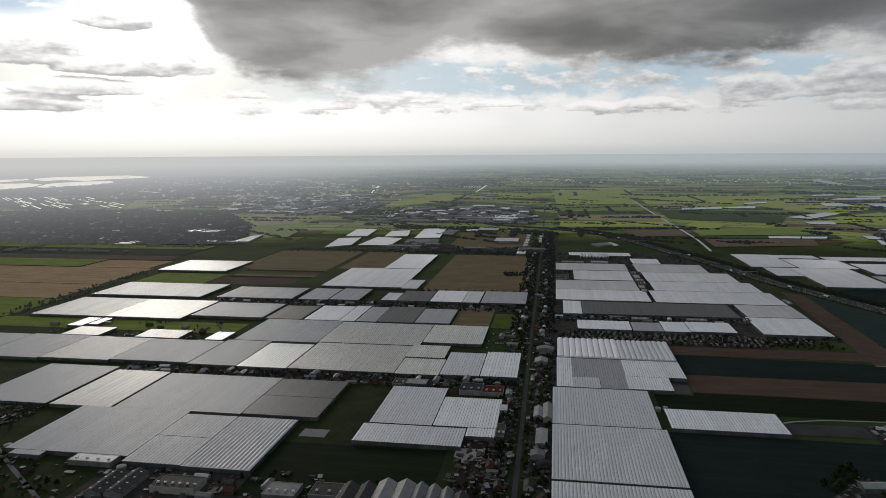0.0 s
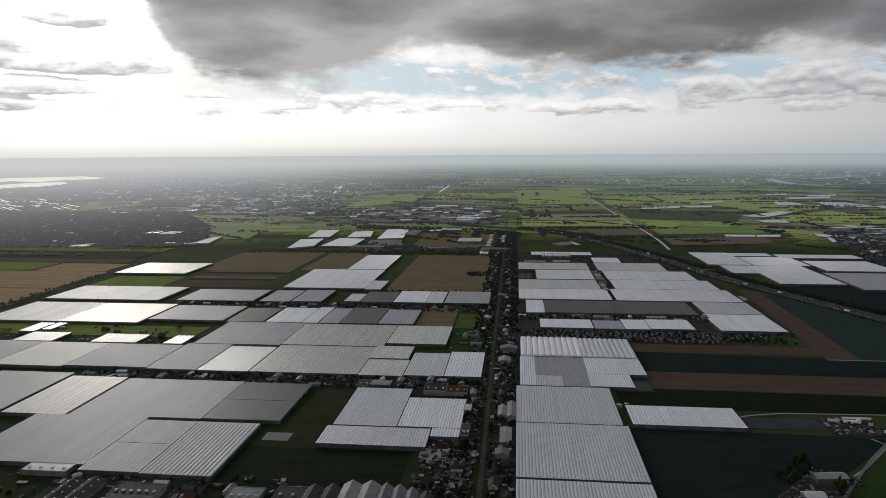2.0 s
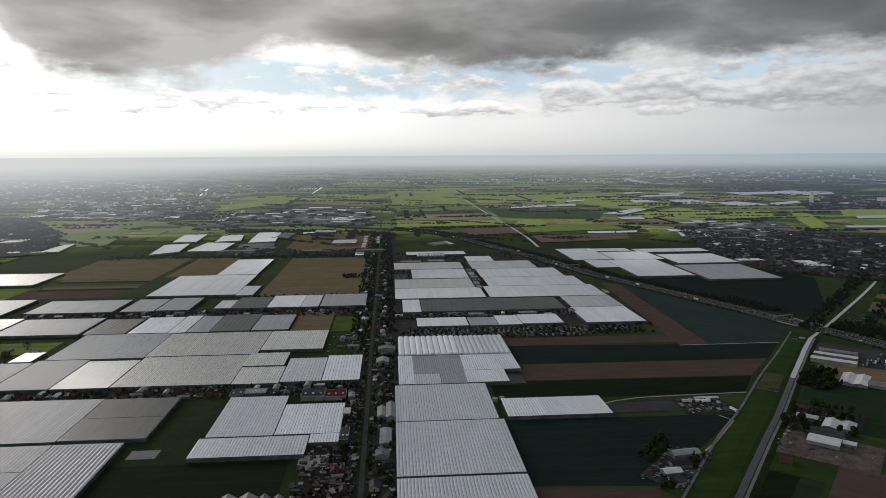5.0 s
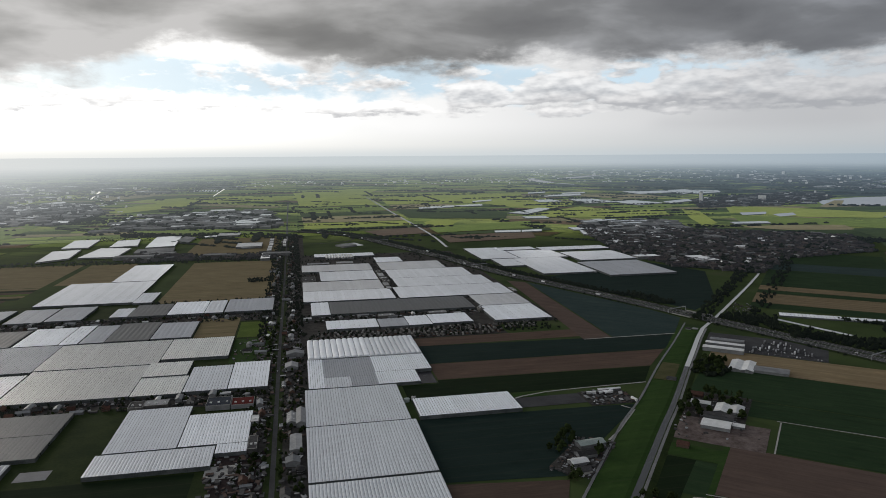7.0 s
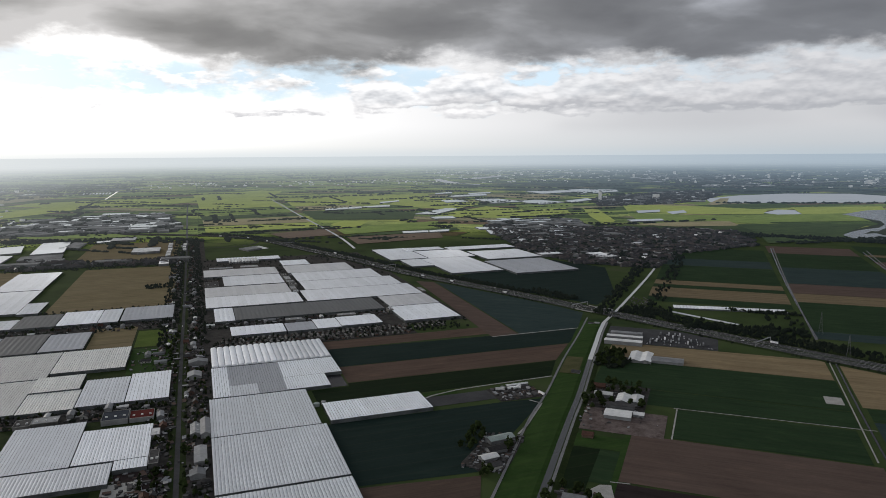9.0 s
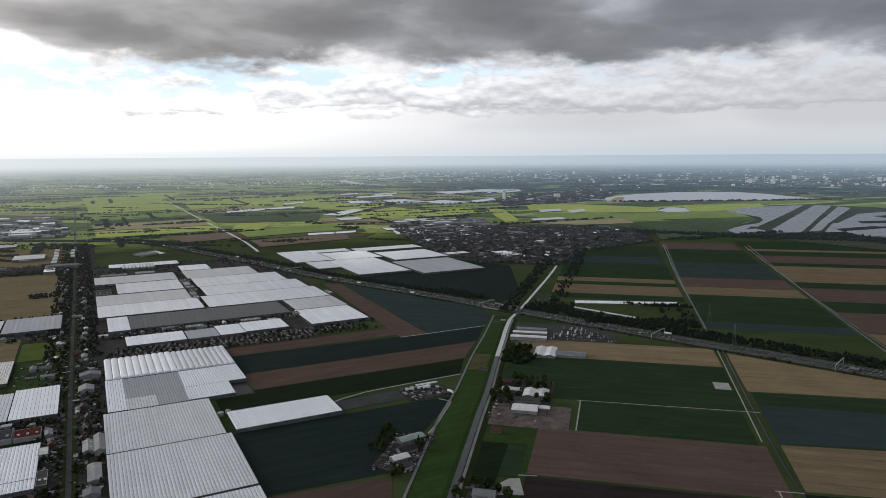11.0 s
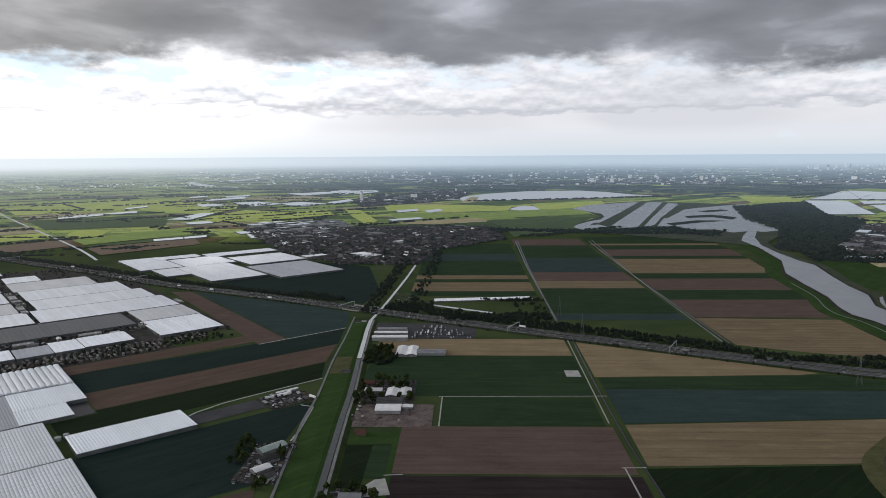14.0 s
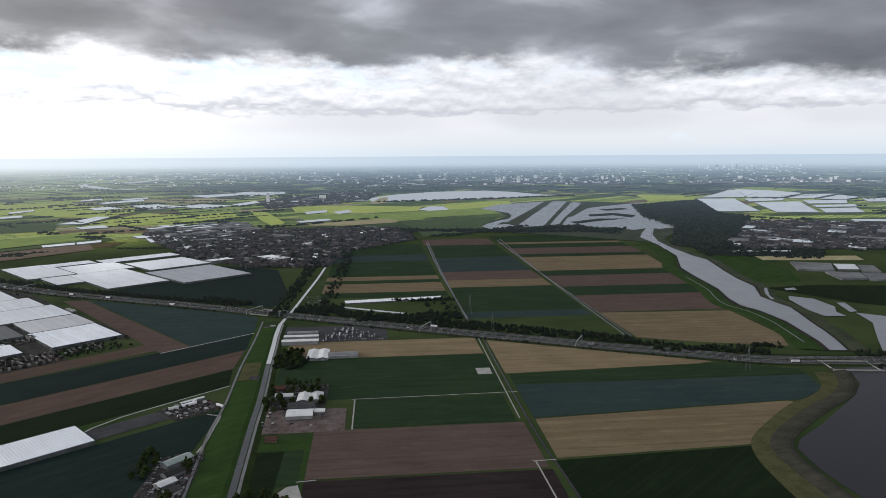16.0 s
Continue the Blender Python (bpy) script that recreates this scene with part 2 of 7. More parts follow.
# ---------------------------------------------------------------- materials
def surface(name, dark, light, size, rough=0.9, fine=0.0, stripe=None, spec=0.03, bump=0.0, spread=0.0, coat=0.0, hazy=False):
    """A material whose colour wanders between two tones at two scales. size: metres of the large patches; fine: metres of
    the grain; stripe: (direction in degrees from +y, metres, share); spread: how far single objects differ."""
    m = bpy.data.materials.new(name)
    m.use_nodes = True
    n = Nodes(m.node_tree)
    place = n.add("ShaderNodeNewGeometry").outputs["Position"]
    f = n.noise(place, 1 / size, 4.0, 0.6)
    f = n.step(f, 0.3, 0.7)
    grain = n.noise(place, 1 / (fine or size * 0.12), 3.0, 0.6)
    f = n.math("ADD", n.math("MULTIPLY", f, 0.6), n.math("MULTIPLY", n.step(grain, 0.25, 0.75), 0.4))
    if stripe:
        a, step, share = stripe
        a = radians(a)
        xyz = n.add("ShaderNodeSeparateXYZ", i0=place).outputs
        across = n.math("ADD", n.math("MULTIPLY", xyz[0], math.cos(a)), n.math("MULTIPLY", xyz[1], -math.sin(a)))
        along = n.math("ADD", n.math("MULTIPLY", xyz[0], math.sin(a)), n.math("MULTIPLY", xyz[1], math.cos(a)))
        lines = n.noise(n.vec(n.math("MULTIPLY", across, 1 / step), n.math("MULTIPLY", along, 1 / (step * 40))), 1.0, 3.0, 0.6)
        f = n.math("ADD", n.math("MULTIPLY", f, 1 - share), n.math("MULTIPLY", n.step(lines, 0.35, 0.65), share))
    # near field tones are lowered, cloud shade put into the colour
    if stripe and not hazy:
        dark, light = (tuple(c * 0.88 for c in tone) for tone in (dark, light))
    colour = n.mix(f, dark, light)
    if stripe:                    # wheel tracks every few rows, and the odd bare or rank spot
        track = n.math("ABSOLUTE", n.math("SUBTRACT", n.math("FRACT", n.math("MULTIPLY", across, 1 / 21)), 0.5))
        colour = n.mix(n.step(track, 0.06, 0.02, 0.0, 0.30), colour, n.mix(0.5, dark, (0.05, 0.045, 0.03)))
        odd = n.noise(n.vec(n.math("MULTIPLY", across, 1 / 14), n.math("MULTIPLY", along, 1 / 60)), 1.0, 5.0, 0.7)
        colour = n.mix(n.step(odd, 0.52, 0.72, 0.0, 0.55), colour, n.mix(1.0, light, (1.35, 1.3, 1.2), "MULTIPLY"))
        colour = n.mix(n.step(odd, 0.46, 0.30, 0.0, 0.5), colour, n.mix(1.0, dark, (0.7, 0.7, 0.7), "MULTIPLY"))
    if spread:
        rnd = n.add("ShaderNodeObjectInfo").outputs["Random"]
        val = n.math("MULTIPLY_ADD", rnd, 2 * spread, 1 - spread)
        colour = n.mix(1.0, colour, n.vec(val, val, val), "MULTIPLY")
    b = n.add("ShaderNodeBsdfPrincipled", Base_Color=colour, Roughness=rough)
    b.inputs["Specular IOR Level"].default_value = spec
    b.inputs["Coat Weight"].default_value = coat
    if bump:
        bp = n.add("ShaderNodeBump", Height=grain, Strength=bump, Distance=0.3)
        n.tree.links.new(bp.outputs[0], b.inputs["Normal"])
    shader = b.outputs[0]
    # the haze is painted on by true distance
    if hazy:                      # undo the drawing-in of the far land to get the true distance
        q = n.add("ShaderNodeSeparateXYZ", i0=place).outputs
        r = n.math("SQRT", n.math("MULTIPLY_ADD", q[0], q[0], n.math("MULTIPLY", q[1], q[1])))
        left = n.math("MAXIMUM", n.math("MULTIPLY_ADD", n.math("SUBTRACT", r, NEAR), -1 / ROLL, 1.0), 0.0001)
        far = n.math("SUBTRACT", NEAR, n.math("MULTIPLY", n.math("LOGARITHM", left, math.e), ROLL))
        shader = painted_haze(n, shader, q[0], q[1], far)
    out = n.add("ShaderNodeOutputMaterial")
    n.tree.links.new(shader, out.inputs[0])
    return m


def painted_haze(n, shader, x, y, far):
    """Things of the far backdrop get a painted haze glow for miles of pale air, brighter towards the sun."""
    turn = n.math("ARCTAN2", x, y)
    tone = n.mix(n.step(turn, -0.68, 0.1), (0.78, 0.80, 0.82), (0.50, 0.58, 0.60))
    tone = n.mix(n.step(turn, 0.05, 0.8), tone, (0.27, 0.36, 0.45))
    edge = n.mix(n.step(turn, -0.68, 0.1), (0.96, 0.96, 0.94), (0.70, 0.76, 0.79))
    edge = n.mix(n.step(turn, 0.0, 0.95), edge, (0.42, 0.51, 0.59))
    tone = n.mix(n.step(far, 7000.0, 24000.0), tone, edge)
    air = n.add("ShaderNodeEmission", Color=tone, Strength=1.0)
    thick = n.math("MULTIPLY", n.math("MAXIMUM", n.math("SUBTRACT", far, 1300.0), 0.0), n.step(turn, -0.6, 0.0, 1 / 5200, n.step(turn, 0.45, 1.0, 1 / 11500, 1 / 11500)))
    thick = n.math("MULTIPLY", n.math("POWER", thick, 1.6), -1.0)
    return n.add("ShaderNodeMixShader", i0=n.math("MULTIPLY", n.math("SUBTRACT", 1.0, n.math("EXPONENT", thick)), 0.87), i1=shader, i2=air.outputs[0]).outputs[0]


def land_material(name, hazy):
    """Far pasture and arable land: long parcels, each with its own crop, ditches between, patches of wood."""
    m = bpy.data.materials.new(name)
    m.use_nodes = True
    n = Nodes(m.node_tree)
    plan = n.add("ShaderNodeAttribute")
    plan.attribute_name = "plan"
    place = plan.outputs["Vector"]
    xyz = n.add("ShaderNodeSeparateXYZ", i0=place).outputs
    far = n.math("SQRT", n.math("MULTIPLY_ADD", xyz[0], xyz[0], n.math("MULTIPLY", xyz[1], xyz[1])))
    turn = n.math("ARCTAN2", xyz[0], xyz[1])
    # crop tones are raised to carry the sunlight on far land
    crops = ((0.0, (0.070, 0.110, 0.030)), (0.14, (0.240, 0.320, 0.086)), (0.32, (0.400, 0.470, 0.130)), (0.50, (0.340, 0.425, 0.100)),
             (0.60, (0.095, 0.145, 0.040)), (0.73, (0.440, 0.480, 0.120)), (0.80, (0.200, 0.130, 0.085)), (0.92, (0.380, 0.330, 0.190)))
    tones = []
    for tilt, w, h in ((0.0, 900.0, 110.0), (40.7, 640.0, 150.0)):
        mp = n.add("ShaderNodeMapping", Vector=place)
        mp.inputs["Rotation"].default_value = (0, 0, radians(tilt))
        brick = n.add("ShaderNodeTexBrick", Vector=mp.outputs[0], Color1=(0, 0, 0, 1), Color2=(1, 1, 1, 1), Mortar=(0.02, 0.02, 0.02, 1),
                      Scale=1.0)
        brick.inputs["Mortar Size"].default_value, brick.inputs["Bias"].default_value = 6.0, 0.0
        brick.inputs["Brick Width"].default_value, brick.inputs["Row Height"].default_value = w, h
        brick.offset, brick.offset_frequency = 0.37, 2
        tones.append(n.ramp(brick.outputs["Color"], crops, "CONSTANT"))
    side = n.step(n.noise(place, 1 / 2600, 1.0), 0.50, 0.52)
    field = n.mix(side, tones[0], tones[1])
    # each parcel is split into strips of slightly different growth
    strip = n.add("ShaderNodeTexBrick", Vector=place, Color1=(0.62, 0.66, 0.70, 1), Color2=(1.18, 1.14, 1.05, 1), Mortar=(0.30, 0.36, 0.34, 1), Scale=1.0)
    strip.inputs["Mortar Size"].default_value, strip.inputs["Brick Width"].default_value, strip.inputs["Row Height"].default_value = 4.0, 260.0, 42.0
    strip.offset, strip.offset_frequency = 0.41, 2
    field = n.mix(0.8, field, strip.outputs["Color"], "MULTIPLY")
    # nearer land gets a low tone, its cloud shade put into the colour
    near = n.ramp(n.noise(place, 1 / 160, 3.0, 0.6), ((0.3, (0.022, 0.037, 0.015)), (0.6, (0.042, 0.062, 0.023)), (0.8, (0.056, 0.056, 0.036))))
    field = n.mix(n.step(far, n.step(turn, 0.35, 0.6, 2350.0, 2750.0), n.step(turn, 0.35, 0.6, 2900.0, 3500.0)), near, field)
    wear = n.noise(place, 1 / 90, 5.0, 0.65)
    field = n.mix(n.step(wear, 0.3, 0.75, 0.0, 0.22), field, (0.080, 0.100, 0.030))
    # woods, villages and hedges lie in long bands, seen edge on; they cover most of the country east and west, and all of it far out
    log_far = n.math("LOGARITHM", far, 2.718)
    bands = n.noise(n.vec(n.math("MULTIPLY", turn, 7.0), n.math("MULTIPLY", log_far, 11.0)), 1.0, 6.0, 0.62)
    streaks = n.noise(n.vec(n.math("MULTIPLY", turn, 26.0), n.math("MULTIPLY", log_far, 34.0), 4.0), 1.0, 4.0, 0.6)
    pieces = n.noise(place, 1 / 420, 4.0, 0.65)
    mass = n.math("ADD", n.math("MULTIPLY", bands, 0.55), n.math("MULTIPLY_ADD", streaks, 0.25, n.math("MULTIPLY", pieces, 0.20)))
    share = n.math("MULTIPLY", n.step(turn, 0.20, 0.62), n.step(far, 4600.0, 6200.0, 0.0, 0.125))
    share = n.math("ADD", share, n.math("MULTIPLY", n.step(turn, -0.36, -0.52), n.step(far, 2900.0, 4200.0, 0.0, 0.12)))
    share = n.math("ADD", share, n.step(far, 11000.0, 19000.0, 0.0, 0.015))
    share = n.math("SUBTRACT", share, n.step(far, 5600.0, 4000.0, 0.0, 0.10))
    dark = n.step(n.math("ADD", mass, share), 0.545, 0.60)
    roofs = n.noise(n.vec(n.math("MULTIPLY", turn, 150.0), n.math("MULTIPLY", log_far, 60.0), 9.0), 1.0, 3.0, 0.7)
    wooded = n.mix(n.step(pieces, 0.40, 0.62), (0.020, 0.034, 0.034), (0.052, 0.072, 0.052))
    wooded = n.mix(n.math("MULTIPLY", n.step(roofs, 0.62, 0.70), n.step(far, 4000.0, 7000.0, 0.0, 0.8)), wooded, (0.20, 0.21, 0.20))
    wooded = n.mix(n.step(streaks, 0.60, 0.68, 0.0, 0.6), wooded, (0.17, 0.22, 0.10))
    field = n.mix(n.math("MULTIPLY", dark, n.step(far, 2600.0, 3400.0)), field, wooded)
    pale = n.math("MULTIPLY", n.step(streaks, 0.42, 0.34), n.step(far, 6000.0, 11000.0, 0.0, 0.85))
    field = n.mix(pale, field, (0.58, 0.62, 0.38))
    b = n.add("ShaderNodeBsdfPrincipled", Base_Color=field, Roughness=0.95)
    b.inputs["Specular IOR Level"].default_value = 0.03
    shader = b.outputs[0]
    # far land gets the painted haze glow
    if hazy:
        shader = painted_haze(n, shader, xyz[0], xyz[1], far)
    out = n.add("ShaderNodeOutputMaterial")
    n.tree.links.new(shader, out.inputs[0])
    return m


def glass_roof(name, tone, tint=(0.94, 0.985, 1.06), rough=0.30, spec=0.5):
    """Whitewashed or clear greenhouse glass with dirt, painted sky-reflection blotches, panes of slightly different
    tone and dark bars.
    """
    m = bpy.data.materials.new(name)
    m.use_nodes = True
    n = Nodes(m.node_tree)
    place = n.add("ShaderNodeNewGeometry").outputs["Position"]
    xyz = n.add("ShaderNodeSeparateXYZ", i0=place).outputs
    # broad blotches, partly sky reflections put into the tone
    patch = n.noise(n.vec(n.math("MULTIPLY", xyz[0], 1 / 30), n.math("MULTIPLY", xyz[1], 1 / 55)), 1.0, 4.0, 0.6)
    streak = n.noise(n.vec(n.math("MULTIPLY", xyz[0], 1.4), n.math("MULTIPLY", xyz[1], 1 / 9)), 1.0, 3.0, 0.6)
    panes = n.add("ShaderNodeTexWhiteNoise")
    n.put(panes, "i0", n.vec(n.math("FLOOR", n.math("MULTIPLY", xyz[0], 0.5)), n.math("FLOOR", n.math("MULTIPLY", xyz[1], 0.45)), 0.0))
    f = n.math("ADD", n.math("MULTIPLY", patch, 0.26), n.math("MULTIPLY", streak, 0.12))
    f = n.math("ADD", f, n.math("MULTIPLY", panes.outputs[0], 0.10))
    rnd = n.add("ShaderNodeObjectInfo").outputs["Random"]
    f = n.math("ADD", f, n.math("MULTIPLY", rnd, 0.11))
    val = n.math("MULTIPLY", n.math("ADD", f, 0.74), tone)
    colour = n.mix(1.0, n.vec(val, val, val), tint, "MULTIPLY")
    b = n.add("ShaderNodeBsdfPrincipled", Base_Color=colour, Roughness=rough)
    b.inputs["Specular IOR Level"].default_value = spec
    b.inputs["Coat Weight"].default_value = 0.1 * spec
    b.inputs["Coat Roughness"].default_value = 0.16
    out = n.add("ShaderNodeOutputMaterial")
    n.tree.links.new(b.outputs[0], out.inputs[0])
    return m


def water_material(name="still_water", dark=(0.012, 0.011, 0.014), light=(0.022, 0.020, 0.025), ior=1.27):
    m = bpy.data.materials.new(name)
    m.use_nodes = True
    n = Nodes(m.node_tree)
    place = n.add("ShaderNodeNewGeometry").outputs["Position"]
    tone = n.noise(place, 1 / 60, 4.0)
    b = n.add("ShaderNodeBsdfPrincipled", Base_Color=n.mix(tone, dark, light),
              Roughness=0.24, IOR=ior)
    out = n.add("ShaderNodeOutputMaterial")
    n.tree.links.new(b.outputs[0], out.inputs[0])
    return m


def far_glow_water_material():
    """Lakes of the backdrop: the mirrored pale sky above the horizon is painted as glow, dazzling towards the sun."""
    m = bpy.data.materials.new("far_glow_water")
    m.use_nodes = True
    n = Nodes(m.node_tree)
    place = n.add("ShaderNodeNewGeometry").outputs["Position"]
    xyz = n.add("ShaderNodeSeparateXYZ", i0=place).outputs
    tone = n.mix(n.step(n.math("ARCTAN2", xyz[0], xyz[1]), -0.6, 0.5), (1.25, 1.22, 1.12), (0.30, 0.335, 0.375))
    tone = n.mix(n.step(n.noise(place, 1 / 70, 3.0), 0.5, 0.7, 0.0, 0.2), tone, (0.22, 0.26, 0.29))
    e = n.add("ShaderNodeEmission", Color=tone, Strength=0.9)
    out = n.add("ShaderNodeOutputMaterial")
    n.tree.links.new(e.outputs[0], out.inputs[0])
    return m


M = {
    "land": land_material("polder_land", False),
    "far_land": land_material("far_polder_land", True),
    "water": water_material(),
    "canal_water": water_material("canal_water", (0.030, 0.033, 0.036), (0.050, 0.054, 0.057), 1.45),
    # pale base colour adds sky sheen to river and lakes beyond their reflection
    "painted_sheen_water": water_material("water_with_painted_sheen", (0.18, 0.19, 0.205), (0.25, 0.26, 0.275), 1.7),
    # near-white base colour paints in the bright sky that the water should mirror
    "painted_sky_water": water_material("water_with_painted_sky", (0.50, 0.51, 0.51), (0.62, 0.63, 0.63), 1.7),
    "far_glow_water": far_glow_water_material(),
    "grass": surface("rough_grass", (0.013, 0.022, 0.008), (0.030, 0.042, 0.014), 30, fine=3),
    "meadow": surface("lush_meadow", (0.021, 0.046, 0.012), (0.038, 0.070, 0.019), 60, fine=4, stripe=(90, 9, 0.3)),
    # crop, leek and soil tones stay low for cloud shade on near fields
    "crop": surface("dark_green_crop", (0.0075, 0.015, 0.007), (0.014, 0.025, 0.010), 90, fine=5, stripe=(90, 6, 0.35)),
    "crop_turned": surface("dark_green_crop_rows", (0.017, 0.034, 0.016), (0.029, 0.053, 0.024), 90, fine=5, stripe=(130.7, 6, 0.35)),
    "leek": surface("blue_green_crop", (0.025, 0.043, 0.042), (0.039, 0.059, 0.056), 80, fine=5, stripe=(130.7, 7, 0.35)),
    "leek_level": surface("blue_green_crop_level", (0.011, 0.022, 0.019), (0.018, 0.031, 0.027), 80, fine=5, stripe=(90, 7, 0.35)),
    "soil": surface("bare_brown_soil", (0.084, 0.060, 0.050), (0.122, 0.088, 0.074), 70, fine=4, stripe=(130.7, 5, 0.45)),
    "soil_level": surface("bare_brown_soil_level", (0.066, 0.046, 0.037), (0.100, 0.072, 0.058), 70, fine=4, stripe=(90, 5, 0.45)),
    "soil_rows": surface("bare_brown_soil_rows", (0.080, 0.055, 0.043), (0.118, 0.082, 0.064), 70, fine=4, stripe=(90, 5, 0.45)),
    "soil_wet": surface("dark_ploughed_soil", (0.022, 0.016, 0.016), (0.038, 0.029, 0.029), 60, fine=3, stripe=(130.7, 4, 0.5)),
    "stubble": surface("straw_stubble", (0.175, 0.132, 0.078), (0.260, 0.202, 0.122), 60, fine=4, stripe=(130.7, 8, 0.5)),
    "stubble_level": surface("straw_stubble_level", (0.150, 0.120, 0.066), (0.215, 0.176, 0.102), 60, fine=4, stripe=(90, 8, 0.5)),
    # lit copies of meadow and level stubble, sunlight put into the colour
    "meadow_sunlit": surface("sunlit_meadow", (0.120, 0.175, 0.026), (0.200, 0.270, 0.042), 60, fine=4, stripe=(90, 9, 0.3)),
    "stubble_sunlit": surface("sunlit_straw_stubble", (0.330, 0.215, 0.115), (0.460, 0.320, 0.180), 60, fine=4, stripe=(90, 8, 0.5)),
    # far copies: sunlight raises the meadow and stubble tones, haze is mixed in
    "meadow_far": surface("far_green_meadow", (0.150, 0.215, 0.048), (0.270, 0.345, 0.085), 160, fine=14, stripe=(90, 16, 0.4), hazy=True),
    "meadow_sunlit_far": surface("far_sunlit_meadow", (0.300, 0.360, 0.075), (0.450, 0.500, 0.120), 160, fine=14, stripe=(90, 16, 0.4), hazy=True),
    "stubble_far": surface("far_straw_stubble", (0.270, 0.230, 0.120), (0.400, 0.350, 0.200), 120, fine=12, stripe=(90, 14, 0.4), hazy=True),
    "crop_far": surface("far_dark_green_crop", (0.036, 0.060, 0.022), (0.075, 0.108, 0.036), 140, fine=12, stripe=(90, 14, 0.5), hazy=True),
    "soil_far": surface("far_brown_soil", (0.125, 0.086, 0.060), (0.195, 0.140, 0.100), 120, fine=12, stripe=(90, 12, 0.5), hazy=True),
    "asphalt": surface("worn_asphalt", (0.040, 0.040, 0.042), (0.068, 0.068, 0.070), 25, fine=2, rough=0.8),
    # lighter far copy of the asphalt, with painted haze
    "far_road": surface("far_asphalt", (0.07, 0.07, 0.07), (0.13, 0.13, 0.13), 60, fine=9, hazy=True),
    "lane": surface("pale_worn_asphalt", (0.130, 0.130, 0.132), (0.200, 0.200, 0.202), 20, fine=2, rough=0.8),
    "concrete": surface("pale_concrete", (0.250, 0.245, 0.230), (0.380, 0.370, 0.350), 12, fine=1.5, rough=0.85),
    "yard": surface("trodden_yard", (0.024, 0.022, 0.021), (0.068, 0.064, 0.059), 14, fine=2),
    "rubble": surface("rubble_and_earth", (0.055, 0.040, 0.036), (0.170, 0.140, 0.130), 16, fine=3),
    "paddock": surface("grazed_paddock", (0.050, 0.078, 0.014), (0.085, 0.120, 0.024), 30, fine=3),
    "reed": surface("reed_bank", (0.046, 0.048, 0.022), (0.092, 0.088, 0.042), 18, fine=2),
    "stubble_dry": surface("weathered_straw_stubble", (0.138, 0.106, 0.064), (0.205, 0.160, 0.100), 60, fine=4, stripe=(130.7, 8, 0.5)),
    "quay": surface("dark_stone_bank", (0.018, 0.018, 0.015), (0.052, 0.050, 0.042), 12, fine=2),
    "quay_grass": surface("grass_and_stone_dike", (0.030, 0.031, 0.024), (0.076, 0.072, 0.056), 20, fine=2, stripe=(130.7, 6, 0.3)),
    "marsh": surface("reed_marsh", (0.024, 0.030, 0.017), (0.060, 0.066, 0.036), 60, fine=8, hazy=True),
    "wood_floor": surface("dark_woodland_floor", (0.008, 0.011, 0.008), (0.020, 0.024, 0.017), 40, fine=6, hazy=True),
    "gardens": surface("town_gardens_and_streets", (0.016, 0.019, 0.017), (0.050, 0.052, 0.050), 30, fine=7, hazy=True),
    "line": surface("road_paint", (0.60, 0.60, 0.58), (0.75, 0.75, 0.72), 5),
    "white_glass": glass_roof("whitewashed_glass", 0.84, (0.96, 0.99, 1.035), 0.36, 0.35),
    "pale_glass": glass_roof("pale_glass", 0.64, (0.96, 0.99, 1.035), 0.40, 0.3),
    "grey_glass": glass_roof("grey_glass", 0.39, (0.955, 0.985, 1.05), 0.5, 0.08),
    "warm_glass": glass_roof("shaded_glass", 0.52, (1.0, 0.99, 0.95), 0.40, 0.12),
    "cream_glass": glass_roof("cream_shaded_glass", 0.66, (1.0, 0.99, 0.94), 0.5, 0.15),
    # lighter copy of warm_glass, the sun's sheen put into its tone
    "sheen_glass": glass_roof("sheeny_shaded_glass", 0.66, (1.0, 0.99, 0.95), 0.52, 0.10),
    "dull_glass": glass_roof("dull_sky_glass", 0.50, (0.97, 0.99, 1.02), 0.10, 0.9),
    "dark_glass": glass_roof("clear_dark_glass", 0.110, (0.98, 1.0, 1.0), 0.5, 0.12),
    "white_bar": surface("white_glazing_bar", (0.13, 0.13, 0.13), (0.20, 0.20, 0.20), 8, rough=0.5),
    "film": glass_roof("white_plastic_film", 0.86, (0.97, 0.99, 1.03), 0.26),
    # besides its real gloss, the high tone paints in mirrored bright sky
    "sky_glass": glass_roof("sky_mirroring_glass", 0.80, (0.95, 0.99, 1.05), 0.07, 1.0),
    "glass_wall": surface("glass_wall", (0.050, 0.058, 0.060), (0.140, 0.150, 0.155), 14, fine=1.2, rough=0.25, spec=0.6),
    "gutter": surface("zinc_gutter", (0.10, 0.10, 0.10), (0.20, 0.20, 0.20), 8, rough=0.5),
}


# ---------------------------------------------------------------- ground, fields, water, roads
def cut_up(bm, step=150.0):
    """Cut flat faces along a square grid, so that they can follow the far land."""
    xs = [v.co.x for v in bm.verts]
    ys = [v.co.y for v in bm.verts]
    for lo, hi, axis in ((min(xs), max(xs), 0), (min(ys), max(ys), 1)):
        c = math.ceil(lo / step) * step
        while c < hi:
            no = Vector((1, 0, 0)) if axis == 0 else Vector((0, 1, 0))
            bmesh.ops.bisect_plane(bm, geom=bm.verts[:] + bm.edges[:] + bm.faces[:], plane_co=no * c, plane_no=no)
            c += step


